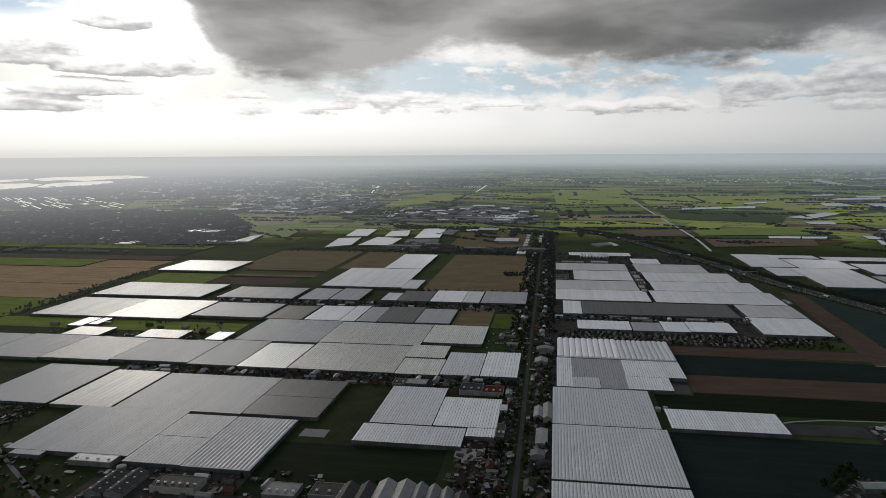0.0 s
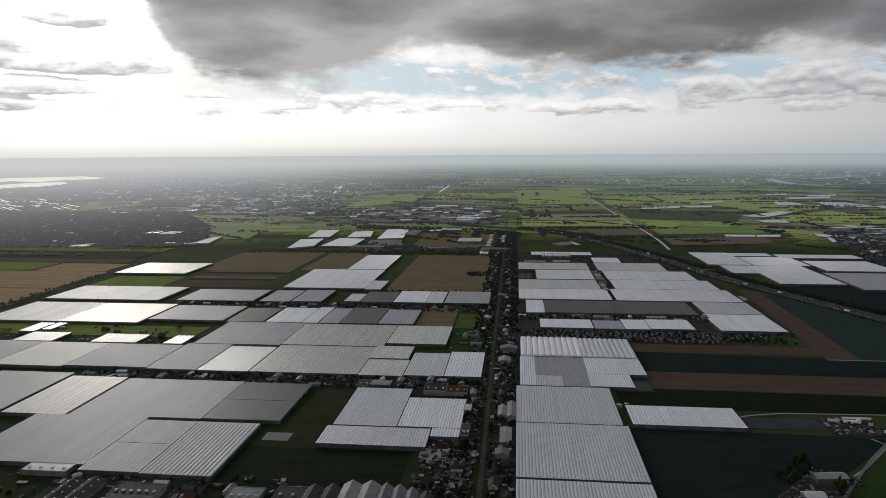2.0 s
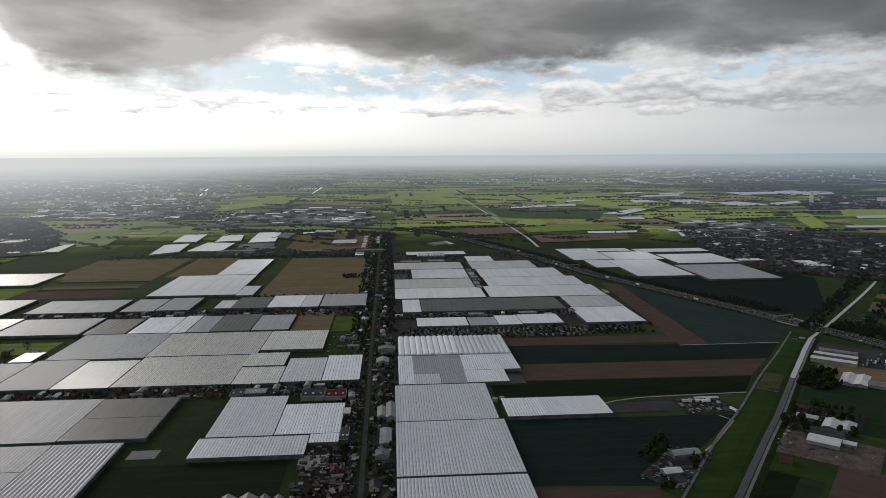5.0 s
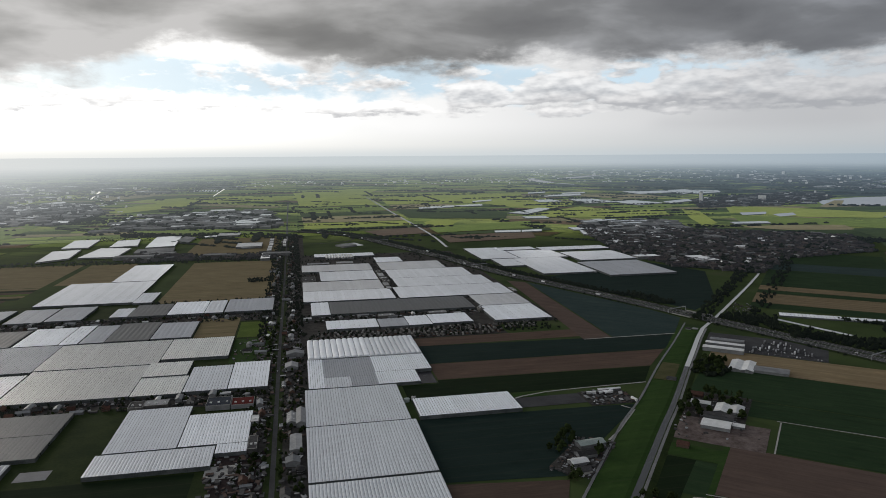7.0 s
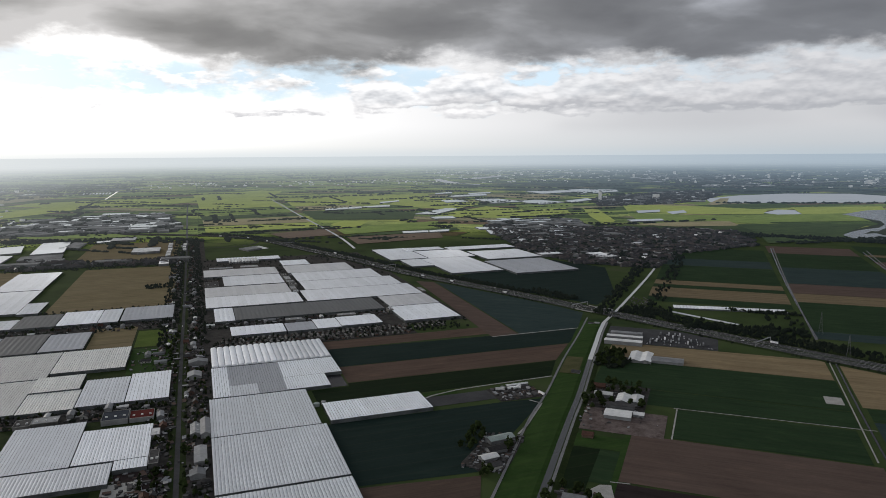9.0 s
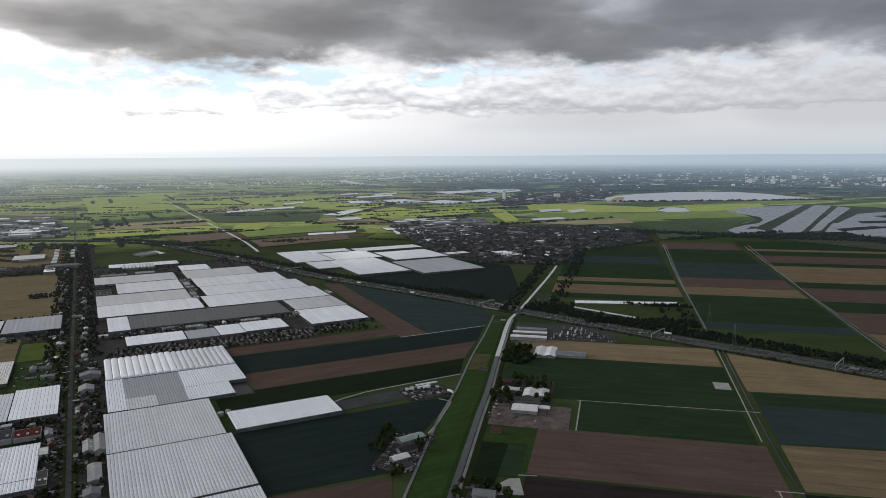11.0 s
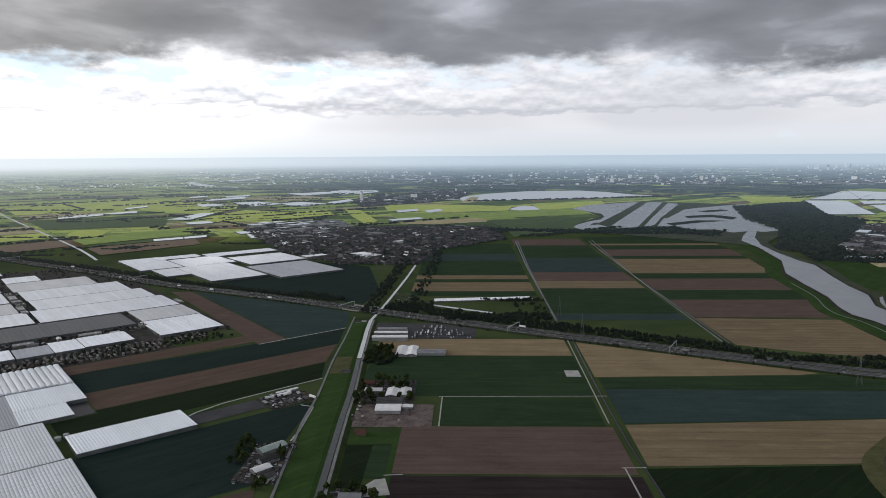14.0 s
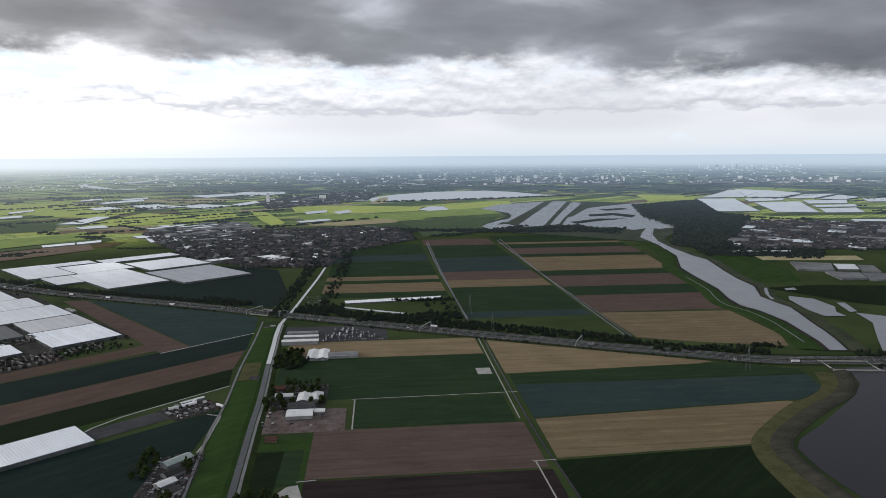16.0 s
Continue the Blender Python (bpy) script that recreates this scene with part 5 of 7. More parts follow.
def barn(x, y, w, l, h, rise, turn, roof, label, wall="sheet_grey", doors=1, skylights=0):
    b = gabled("barn", w, l, h, rise, wall, roof, label, "barn", doors=doors)
    b.matrix_basis = pose(x, y, 0.2, 0, 0, turn)
    for k in range(skylights):
        for s in (-1, 1):
            bm = bmesh.new()
            yy = l * (k + 0.5) / skylights
            xm = w / 2 + s * w * 0.25
            box(bm, xm - 0.9, xm + 0.9, yy - 0.6, yy + 0.6, h + rise * 0.5 + 0.25, h + rise * 0.5 + 0.75)
            part("skylight", bm, M["sheet_white"], next(c for c in b.children if c.name.startswith("roof")))
    cx, cy = Vector((w / 2, l / 2, 0)).to_2d()
    c = pose(x, y, 0, 0, 0, turn) @ Vector((w / 2, l / 2, 0))
    PLACED.append((c.x, c.y, max(w, l) * 0.42))
    return b


def flat_building(x, y, w, l, h, turn, roof, label, wall="sheet_grey", units=3):
    thing = tagged(new("warehouse"), label, "warehouse")
    thing.matrix_basis = pose(x, y, 0.2, 0, 0, turn)
    bm = bmesh.new()
    box(bm, 0, w, 0, l, 0, h)
    part("wall", bm, M[wall], thing)
    bm = bmesh.new()
    box(bm, 0.4, w - 0.4, 0.4, l - 0.4, h + 0.004, h + 0.12)
    top = part("roof", bm, M[roof], thing)
    for a, b, c, d in ((0, w, 0, 0.35), (0, w, l - 0.35, l), (0, 0.35, 0.35, l - 0.35), (w - 0.35, w, 0.35, l - 0.35)):
        bm = bmesh.new()
        box(bm, a, b, c, d, h + 0.004, h + 0.5)
        part("parapet", bm, M["concrete"], thing)
    for k in range(units):
        bm = bmesh.new()
        box(bm, w * (k + 0.4) / units, w * (k + 0.4) / units + 2.5, l * 0.3, l * 0.3 + 2.0, h + 0.1, h + 1.5)
        part("roof_unit", bm, M["sheet_white"], top)
    c = pose(x, y, 0, 0, 0, turn) @ Vector((w / 2, l / 2, 0))
    PLACED.append((c.x, c.y, max(w, l) * 0.42))
    return thing


def wheel(x, y, r, parent):
    bm = bmesh.new()
    bmesh.ops.create_cone(bm, cap_ends=True, segments=10, radius1=r, radius2=r, depth=0.25,
                          matrix=Matrix.Translation((x, y, r)) @ Matrix.Rotation(math.pi / 2, 4, "Y"))
    part("wheel", bm, M["rubber"], parent)


def build_car(paint, label):
    thing = tagged(new("car"), label, "car", "vehicles on the roads")
    bm = bmesh.new()
    vs = box(bm, -0.88, 0.88, -2.15, 2.15, 0.35, 0.85)
    bmesh.ops.bevel(bm, geom=bm.edges[:], offset=0.12, segments=2, affect="EDGES")
    part("body", bm, M[paint], thing)
    bm = bmesh.new()
    vs = box(bm, -0.78, 0.78, -1.5, 0.9, 0.85, 1.45)
    for v in vs[4:]:
        v.co.x *= 0.82
        v.co.y = v.co.y * 0.72 - 0.1
    part("cabin", bm, M["window"], thing)
    bm = bmesh.new()
    box(bm, -0.62, 0.62, -1.1, 0.5, 1.452, 1.5)
    part("roof", bm, M[paint], thing)
    for x in (-0.8, 0.8):
        for y in (-1.35, 1.35):
            wheel(x, y, 0.32, thing)
    return thing


def build_lorry(paint, label):
    thing = tagged(new("lorry"), label, "lorry", "vehicles on the roads")
    bm = bmesh.new()
    box(bm, -1.25, 1.25, -7.0, 4.6, 1.1, 3.9)
    bmesh.ops.bevel(bm, geom=bm.edges[:], offset=0.06, segments=1, affect="EDGES")
    part("trailer", bm, M[paint], thing)
    bm = bmesh.new()
    vs = box(bm, -1.2, 1.2, 5.0, 7.2, 0.7, 3.4)
    for v in vs[4:]:
        if v.co.y > 6:
            v.co.y -= 0.5
    cab = part("cab", bm, M["paint_dark"], thing)
    bm = bmesh.new()
    box(bm, -1.05, 1.05, 7.02, 7.12, 1.9, 2.7)
    part("windscreen", bm, M["window"], cab)
    bm = bmesh.new()
    box(bm, -0.5, 0.5, -6.8, 6.8, 0.75, 1.1)
    part("chassis", bm, M["rubber"], thing)
    for x in (-1.05, 1.05):
        for y in (-5.6, -4.4, -3.2, 3.2, 5.9):
            wheel(x, y, 0.5, thing)
    return thing


def park(thing, x, y, turn, z):
    """Set a template down once, or a copy if it is in use."""
    return copy_thing(thing, pose(x, y, z, 0, 0, turn))


# templates stand in the plan like any other thing
TREES = [build_tree(1, 11, 9), build_tree(2, 9, 8), build_tree(3, 13, 8.5), build_tree(4, 12, 4.5, True)]
for k, t in enumerate(TREES):
    t.matrix_basis = pose(-26 - 24 * (k % 2), 640 + 37 * k, 0.2)
    PLACED.append((t.location.x, t.location.y, 4))
HOUSES = [gabled("house", 8, 11, 3.0, 3.2, "brick", "tile_dark", "brown brick house with a dark tiled roof", "house", 3, 1, True, "houses along the road"),
          gabled("house", 8, 10, 3.0, 3.4, "brick", "tile_red", "brick house with a red-brown tiled roof", "house", 3, 1, True, "houses along the road"),
          gabled("house", 9, 14, 3.0, 2.6, "render_white", "tile_dark", "white house with a low dark roof", "house", 3, 1, True, "houses along the road"),
          gabled("shed", 7, 15, 3.4, 1.6, "sheet_grey", "sheet_white", "pale sheet-metal shed among the yards", "shed", 0, 1, False, "sheds along the road"),
          gabled("shed", 8, 18, 3.6, 1.8, "sheet_grey", "sheet_grey", "grey sheet-metal shed among the yards", "shed", 0, 1, False, "sheds along the road")]

# farm buildings and sheds by the road, largest first
barn(-20, 760, 10, 30, 4, 2.2, 0, "sheet_pale", "white gabled packing shed beside the road", skylights=2)
barn(-9.5, 754, 10, 46, 5, 2.6, 0, "sheet_pale", "white gabled shed joined to a packing shed")
barn(-16, 684, 12, 40, 4.5, 1.2, 0, "sheet_pale", "white stepped shed beside a greenhouse", doors=2)
barn(-20, 655, 14, 14, 4, 2.5, 0, "sheet_grey", "grey shed beside a greenhouse")
barn(-25, 965, 18, 22, 5, 3, 0, "sheet_pale", "white shed beside the arched greenhouse")
barn(-24, 1032, 26, 16, 5, 3, 0, "sheet_grey", "low grey shed behind trees")
flat_building(-115, 829, 28, 30, 6, 0, "panel_blue", "flat-roofed building covered in dark solar panels")
flat_building(-86, 829, 26, 26, 5, 0, "sheet_red", "building with a flat rust-red roof")
flat_building(-206, 848, 17, 22, 4, 0, "tile_dark", "dark flat-roofed annex behind a greenhouse", "chalet", 2)
flat_building(-188, 849, 27, 19, 5, 0, "sheet_pale", "pale flat-roofed annex behind a greenhouse", "chalet", 3)
barn(366, 792, 4, 30, 3, 1, -90, "sheet_white", "long narrow white shelter on a storage yard")
flat_building(-202, 2322, 82, 100, 7, 0, "sheet_white", "large white-roofed hall beside the road", units=6)
flat_building(-296, 2668, 80, 90, 7, 0, "sheet_white", "large white-roofed hall behind a field", units=6)
for x, w in ((-100, 14), (-53, 11)):
    for k in range(5):
        flat_building(x + RND.uniform(-2, 2), 2228 + 68 * k + (110 if x > -60 else 0), w, 54, 4, 0, "sheet_white", "low white roof in a row along the road", units=1) if k < 3 or x < -60 else None
for k in range(9):
    barn(75 + 9 * k, 2012, 8.6, 62, 4, 3, 0, "sheet_white", "white round-backed tunnel shed in a row")
flat_building(-60, 770, 9, 20, 5, 0, "sheet_white", "small white flat-roofed annex of a greenhouse", units=1)
flat_building(-58, 693, 9, 34, 6, 0, "tile_dark", "long dark boiler house beside a greenhouse", "tile_dark", units=2)
flat_building(-468, 577, 46, 17, 5, 0, "sheet_white", "low building with a bright white flat roof", units=4)
barn(-409, 520, 17, 42, 5, 3.4, 0, "tile_dark", "long dark-roofed shed with a row of rooflights", skylights=4)
barn(-391, 522, 17, 44, 5, 3.4, 0, "tile_dark", "long dark-roofed shed with a row of rooflights", skylights=4)
flat_building(-356, 537, 43, 24, 6, 0, "tile_dark", "flat dark-roofed hall with white rooflights", "render_white", 6)
flat_building(-251, 540, 30, 24, 5, 0, "sheet_grey", "grey flat-roofed workshop on a yard", units=4)
flat_building(-210, 545, 34, 24, 5, 0, "tile_dark", "dark flat-roofed workshop on a yard", units=3)
for x, w, l, roof, label in ((-184, 15, 56, "tile_dark", "dark gabled farm shed in a row"), (-168, 14, 58, "tile_dark", "dark gabled farm shed in a row"),
                             (-153, 16, 66, "sheet_pale", "pale gabled farm shed in a row"), (-136, 16, 67, "sheet_pale", "pale gabled farm shed in a row"),
                             (-119, 11, 64, "sheet_grey", "grey gabled farm shed in a row"), (-107, 11, 62, "sheet_grey", "grey gabled farm shed in a row"),
                             (-95, 11, 58, "sheet_grey", "grey gabled farm shed in a row"), (-83, 13, 52, "tile_dark", "low dark gabled farm shed in a row")):
    barn(x, 512, w, l, 5, 4.5, 0, roof, label, wall="chalet")
rect("yard", -88, -40, 560, 700, "soil_wet", z=0.28, label="bare brown ground beside farm sheds", category="yard")
rect("yard", -96, -62, 644, 672, "concrete", z=0.3, label="pale concrete loading yard", category="yard")
sweep("road", [(-600, 628), (-558, 594), (-516, 562), (-449, 513), (-420, 490)], ((-2.2, 0.3), (2.2, 0.3)), "lane", "pale farm lane between yards")
rect("field", -482, -432, 526, 566, "grass", z=0.3, label="dark lawn behind a low white building")
sweep("ditch", [(-416, 500), (-415, 531), (-411, 572)], ((-1.1, 0.42), (1.1, 0.42)), "painted_sky_water", "narrow ditch painted bright between sheds", "water")
rect("pond", -269, -240, 677, 698, "basin", z=0.35, label="small rectangular water basin", category="water")
rect("pond", 153, 174, 870, 920, "water", z=0.45, label="dark rectangular water basin beside a greenhouse", category="water")
rect("yard", 254, 338, 757, 790, "asphalt", z=0.34, label="grey paved storage area beside a greenhouse", category="yard")
rect("yard", 338, 398, 744, 792, "yard", z=0.33, label="unpaved yard with parked trailers", category="yard")
rect("field", 254, 300, 792, 806, "meadow", z=0.3, label="small lawn between tracks")


def build_tank(x, y, r, h, wall, cover, label):
    """A round water tank of corrugated sheet with a low cone cover."""
    thing = tagged(new("water_tank"), label, "water tank", "water tanks beside greenhouses")
    thing.matrix_basis = pose(x, y, 0.2)
    bm = bmesh.new()
    bmesh.ops.create_cone(bm, cap_ends=True, segments=24, radius1=r, radius2=r, depth=h, matrix=Matrix.Translation((0, 0, h / 2)))
    part("wall", bm, M[wall], thing)
    bm = bmesh.new()
    bmesh.ops.create_cone(bm, cap_ends=True, segments=24, radius1=r * 1.02, radius2=0.3, depth=r * 0.25, matrix=Matrix.Translation((0, 0, h + 0.01 + r * 0.125)))
    part("cover", bm, M[cover], thing)
    for z in (0.33, 0.66):
        bm = bmesh.new()
        bmesh.ops.create_cone(bm, cap_ends=True, segments=24, radius1=r + 0.06, radius2=r + 0.06, depth=0.12, matrix=Matrix.Translation((0, 0, h * z)))
        part("hoop", bm, M["steel"], thing)
    PLACED.append((x, y, r))


for x, y, r, h, wall, cover, label in ((-6, 639, 4.5, 6, "tile_dark", "tile_dark", "dark round water tank beside a greenhouse"),
                                       (123, 808, 3.6, 4, "sheet_green", "sheet_green", "pale green round water tank beside a greenhouse"),
                                       (132, 812, 3.0, 4, "sheet_grey", "sheet_pale", "grey round water tank with a pale cover"),
                                       (-410, 577, 4.5, 3, "sheet_grey", "sheet_pale", "grey round water tank with a pale cover"),
                                       (-559, 606, 4.0, 3, "sheet_grey", "sheet_pale", "grey round water tank with a pale cover"),
                                       (-8, 1068, 4.0, 5, "sheet_grey", "sheet_pale", "grey round water tank with a pale cover"),
                                       (-70, 872, 3.5, 4, "sheet_grey", "sheet_pale", "grey round water tank with a pale cover")):
    build_tank(x, y, r, h, wall, cover, label)
# low service buildings in the lane between two rows of greenhouses
for x, y, w, l, roof in ((189, 1512, 11, 26, "sheet_grey"), (188, 1548, 12, 40, "sheet_pale"), (192, 1600, 16, 30, "tile_dark"), (189, 1640, 18, 22, "sheet_grey"),
                         (190, 1676, 14, 44, "sheet_pale"), (189, 1736, 12, 30, "tile_dark"), (336, 1262, 10, 22, "tile_dark"), (140, 1250, 30, 16, "sheet_grey"),
                         (236, 1254, 34, 14, "sheet_pale"), (455, 1420, 8, 40, "sheet_grey"), (6, 1645, 30, 60, "tile_dark"), (20, 1900, 60, 24, "sheet_grey"), (100, 1905, 46, 30, "sheet_pale")):
    flat_building(x, y, w, l, 5, 0, roof, "low grey service building between greenhouses", "chalet", 2)
# the stepped south end of the large grey greenhouse
greenhouse(-540, -505, 584, 594.5, "grey_glass", "small grey greenhouse bay at the end of a larger one", span=4.2, rise=0.2, vents=0)

# farmyards east of the canal and on the dike: barns by their place in the eastern grid
def grid_barn(u, v, w, l, h, rise, roof, label, across=True, **more):
    near = 1 - (h + rise / 2) / 300
    u, v = u * near, v * near
    x, y = uv(u, v)
    turn = -math.degrees(TURN)
    return barn(x, y, w, l, h, rise, turn, roof, label, **more) if not across else barn(*uv(u, v + w), w, l, h, rise, turn - 90, roof, label, **more)


uv_patch("yard", -131, -36, 735, 806, "rubble", z=0.3, label="churned earth yard with rubble heaps", category="yard")
uv_patch("yard", -136, -62, 806, 898, "yard", z=0.31, label="farmyard between barns", category="yard")
uv_patch("yard", -146, -30, 1016, 1030, "yard", z=0.32, label="farmyard edge beside stubble", category="yard")
uv_patch("yard", -156, 20, 1110, 1215, "asphalt", z=0.3, label="asphalt lorry park beside the motorway", category="yard")
uv_patch("yard", -119, -76, 520, 590, "yard", z=0.31, label="farmyard by the ploughed field", category="yard")
grid_barn(-104, 1020, 16, 48, 3.4, 2.0, "sheet_white", "white-roofed barn on a farmyard", across=False)
grid_barn(-88, 1020, 16, 48, 3.4, 2.0, "sheet_white", "white-roofed barn joined to another", across=False)
grid_barn(-72, 1028, 24, 44, 3.4, 1.8, "sheet_grey", "long grey barn beside stubble")
grid_barn(-128, 858, 10, 22, 4, 2.4, "sheet_white", "white-roofed shed on a farmyard")
grid_barn(-99, 838, 15, 30, 3.4, 2.0, "sheet_white", "white-roofed barn on a farmyard", across=False)
grid_barn(-83, 838, 15, 30, 3.4, 2.0, "sheet_white", "white-roofed barn on a farmyard", across=False)
grid_barn(-106, 788, 22, 30, 4, 2, "sheet_white", "low white-roofed shed on a farmyard")
grid_barn(-74, 800, 9, 12, 3, 2, "sheet_white", "small white shed on a farmyard")
grid_barn(-134, 888, 10, 15, 3, 3, "tile_red", "farmhouse with a red tiled roof", wall="brick")
grid_barn(-112, 824, 8, 36, 4, 2.5, "tile_dark", "long dark-roofed stable on a farmyard")
grid_barn(-120, 722, 8, 12, 3, 3, "tile_red", "small house with a red tiled roof", wall="brick")
grid_barn(-112, 574, 12, 20, 5, 3.5, "sheet_grey", "grey barn by the ploughed field")
grid_barn(-84, 560, 12, 16, 5, 3.5, "sheet_white", "white barn by the ploughed field")
for u, v, w, l, roof, label in ((-153, 1120, 14, 58, "sheet_white", "long white lorry wash hall"), (-153, 1150, 12, 56, "sheet_white", "long white hall at the lorry park"),
                                (-150, 1175, 12, 50, "sheet_grey", "grey hall at the lorry park")):
    grid_barn(u, v, w, l, 6, 1.2, roof, label)
grid_barn(-172, 935, 9, 12, 3, 2.2, "tile_dark", "dark garden shed on a dike plot")
grid_barn(-197, 1226, 7, 9, 2.6, 1.6, "tile_dark", "small dark hut beside the dike")
grid_barn(-186, 1230, 6, 8, 2.6, 1.4, "sheet_pale", "small pale hut beside the dike")
for u, v, w, l, h, rise, roof, wall, label in ((-212, 666, 13, 29, 4, 2, "sheet_green", "sheet_grey", "pale green-roofed barn on a farmyard"), (-205, 643, 12, 20, 3.4, 2.4, "tile_dark", "sheet_grey", "dark-roofed barn on a farmyard"),
                                               (-205, 622, 11, 18, 3.4, 1.8, "sheet_white", "sheet_grey", "white-roofed barn on a farmyard"), (-193, 606, 9, 15, 3, 3, "tile_dark", "render_white", "farmhouse with a dark roof")):
    barn(*uv(u, v), w, l, h, rise, -83, roof, label, wall=wall)
patch("yard", [uv(-218, 610), uv(-196, 596), uv(-172, 602), uv(-172, 690), uv(-214, 684)], "yard", z=0.36, label="farmyard with gravel and trees", category="yard")
uv_patch("yard", 140, 160, 914, 942, "concrete", z=0.34, label="small concrete pad in a field", category="yard")

# houses, sheds and trees along the straight road
for y in range(470, 2500, 15):
    for side in (-1, 1):
        if RND.random() < 0.42:
            continue
        road = -31 - (y - 414) * 0.0048
        x = road + side * RND.uniform(13, 22)
        yy = y + RND.uniform(-5, 5)
        if side < 0 and 1020 < y < 1290 and RND.random() < 0.5 or not clear(x, yy, 8):
            continue
        h = RND.choices(HOUSES, (7, 1.5, 1, 1, 4))[0]
        place(h, x - 4, yy - 5, RND.choice((0, 0, 90, 180)) + RND.uniform(-5, 5), RND.uniform(0.62, 1.0), radius=7)
for x0, x1, y0, y1, count in ((-590, -60, 852, 886, 26), (-690, -60, 1300, 1345, 26), (-420, -70, 520, 580, 8), (-560, -440, 500, 570, 4),
                              (-900, -540, 1068, 1130, 10), (0, 330, 1252, 1280, 8), (-110, -50, 1060, 1150, 4)):
    for k in range(count):
        for attempt in range(8):
            x, y = RND.uniform(x0, x1), RND.uniform(y0, y1)
            if clear(x, y, 8):
                place(RND.choices(HOUSES, (4, 1.5, 1, 3, 4))[0], x - 4, y - 5, RND.choice((0, 90)) + RND.uniform(-4, 4), RND.uniform(0.8, 1.0), radius=8)
                break
# the templates themselves stand among the yards
for t, (x, y) in zip(HOUSES, ((-24, 905), (-62, 625), (-24, 590), (-58, 1240), (-22, 1140))):
    t.matrix_basis = pose(x, y, 0.2)
    PLACED.append((x + 4, y + 5, 8))

near = 0
for x0, x1, y0, y1, count in ((-66, -2, 450, 1250, 170), (-590, -60, 850, 892, 34), (-690, -60, 1296, 1350, 30), (-560, -430, 480, 590, 22), (-425, -60, 560, 586, 14)):
    for k in range(count):
        for attempt in range(6):
            x, y = RND.uniform(x0, x1), RND.uniform(y0, y1)
            if clear(x, y, 2.5):
                place(RND.choice(TREES[:3]), x, y, RND.uniform(0, 360), RND.uniform(0.3, 0.62), radius=2.2)
                near += 1
                break
for u0, u1, v0, v1, count in ((-146, -104, 975, 1050, 20), (-136, -66, 800, 900, 30), (-130, -76, 560, 600, 8), (-232, -217, 630, 700, 16), (-140, -112, 1010, 1050, 22), (-200, -180, 588, 604, 5), (-190, -176, 640, 690, 5)):
    for k in range(count):
        for attempt in range(8):
            x, y = uv(RND.uniform(u0, u1), RND.uniform(v0, v1))
            if clear(x, y, 2.5, False):
                place(RND.choice(TREES), x, y, RND.uniform(0, 360), RND.uniform(0.6, 1.05), radius=2.5)
                break

# the holiday park of small mobile homes between two greenhouses
home = tagged(new("mobile_home"), "small pale mobile home on a holiday park", "mobile home", "mobile homes of the park")
bm = bmesh.new()
box(bm, 0, 3.4, 0, 9, 0, 2.5)
part("wall", bm, M["chalet"], home)
part("roof", gable_mesh(3.4, 9, 2.5, 0.6, 0.2, 0.12), M["chalet"], home)
bm = bmesh.new()
box(bm, -0.05, 0.05, 2.5, 5.0, 0.9, 2.0)
part("window", bm, M["window"], home)
dark_home = tagged(new("mobile_home"), "small dark-roofed mobile home on a holiday park", "mobile home", "mobile homes of the park")
bm = bmesh.new()
box(bm, 0, 3.8, 0, 8, 0, 2.4)
part("wall", bm, M["brick"], dark_home)
part("roof", gable_mesh(3.8, 8, 2.4, 0.9, 0.2, 0.12), M["tile_dark"], dark_home)
bm = bmesh.new()
box(bm, -0.05, 0.05, 2.5, 5.0, 0.9, 2.0)
part("window", bm, M["window"], dark_home)
home.matrix_basis, dark_home.matrix_basis = pose(14, 1110, 0.3), pose(24, 1110, 0.3)
count = 0
for row, y in enumerate((1104, 1116, 1128, 1140, 1153)):
    x = 8 + row * 3
    while x < 420 - row * 6:
        x += RND.uniform(6.5, 11)
        if clear(x + 2, y + 4, 3) and RND.random() < 0.92 and (x > 34 or row != 0) and not (x > 336 and row < 2):
            copy_thing(RND.choice((home, dark_home, home)), pose(x, y + RND.uniform(-1.5, 1.5), 0.3, 0, 0, RND.uniform(-16, 16)))
            count += 1

# vehicles on the motorway, the road and the lorry park
CARS = [build_car("paint", "pale car on grey asphalt"), build_car("paint_dark", "dark car on grey asphalt")]
LORRIES = [build_lorry("paint", "white lorry with a box trailer on the motorway"), build_lorry("sheet_grey", "grey lorry with a box trailer")]
lane_line = smooth_line(HIGHWAY, 10)
for k in range(46):
    j = int(30 + (len(lane_line) - 40) * (k + RND.random()) / 46)
    d = (lane_line[j + 1] - lane_line[j]).normalized()
    side, o = Vector((d.y, -d.x)), RND.choice((-14.5, -7, 7, 14.5))
    p = lane_line[j] + side * o
    turn = math.degrees(math.atan2(-d.x, d.y)) + (180 if o < 0 else 0)
    t = RND.choice(CARS + CARS + LORRIES[:1]) if k % 4 else RND.choice(LORRIES)
    if k < 4:
        t = (CARS + LORRIES)[k]
        t.matrix_basis = pose(p.x, p.y, 1.25, 0, 0, turn)
    else:
        park(t, p.x, p.y, turn, 1.25)
for row, v in enumerate((1118, 1136, 1150, 1166, 1182, 1198)):
    u = -90 + row * 4
    while u < (12 - row * 9 if row < 5 else -70):
        u += RND.uniform(2.8, 5.2)
        x, y = uv(u, v)
        if RND.random() < 0.75:
            park(RND.choice(CARS), x, y, -math.degrees(TURN) + RND.choice((0, 180)) + RND.uniform(-3, 3), 0.32)
        elif RND.random() < 0.5:
            park(RND.choice(LORRIES), x, y, -math.degrees(TURN), 0.32)
            u += 2
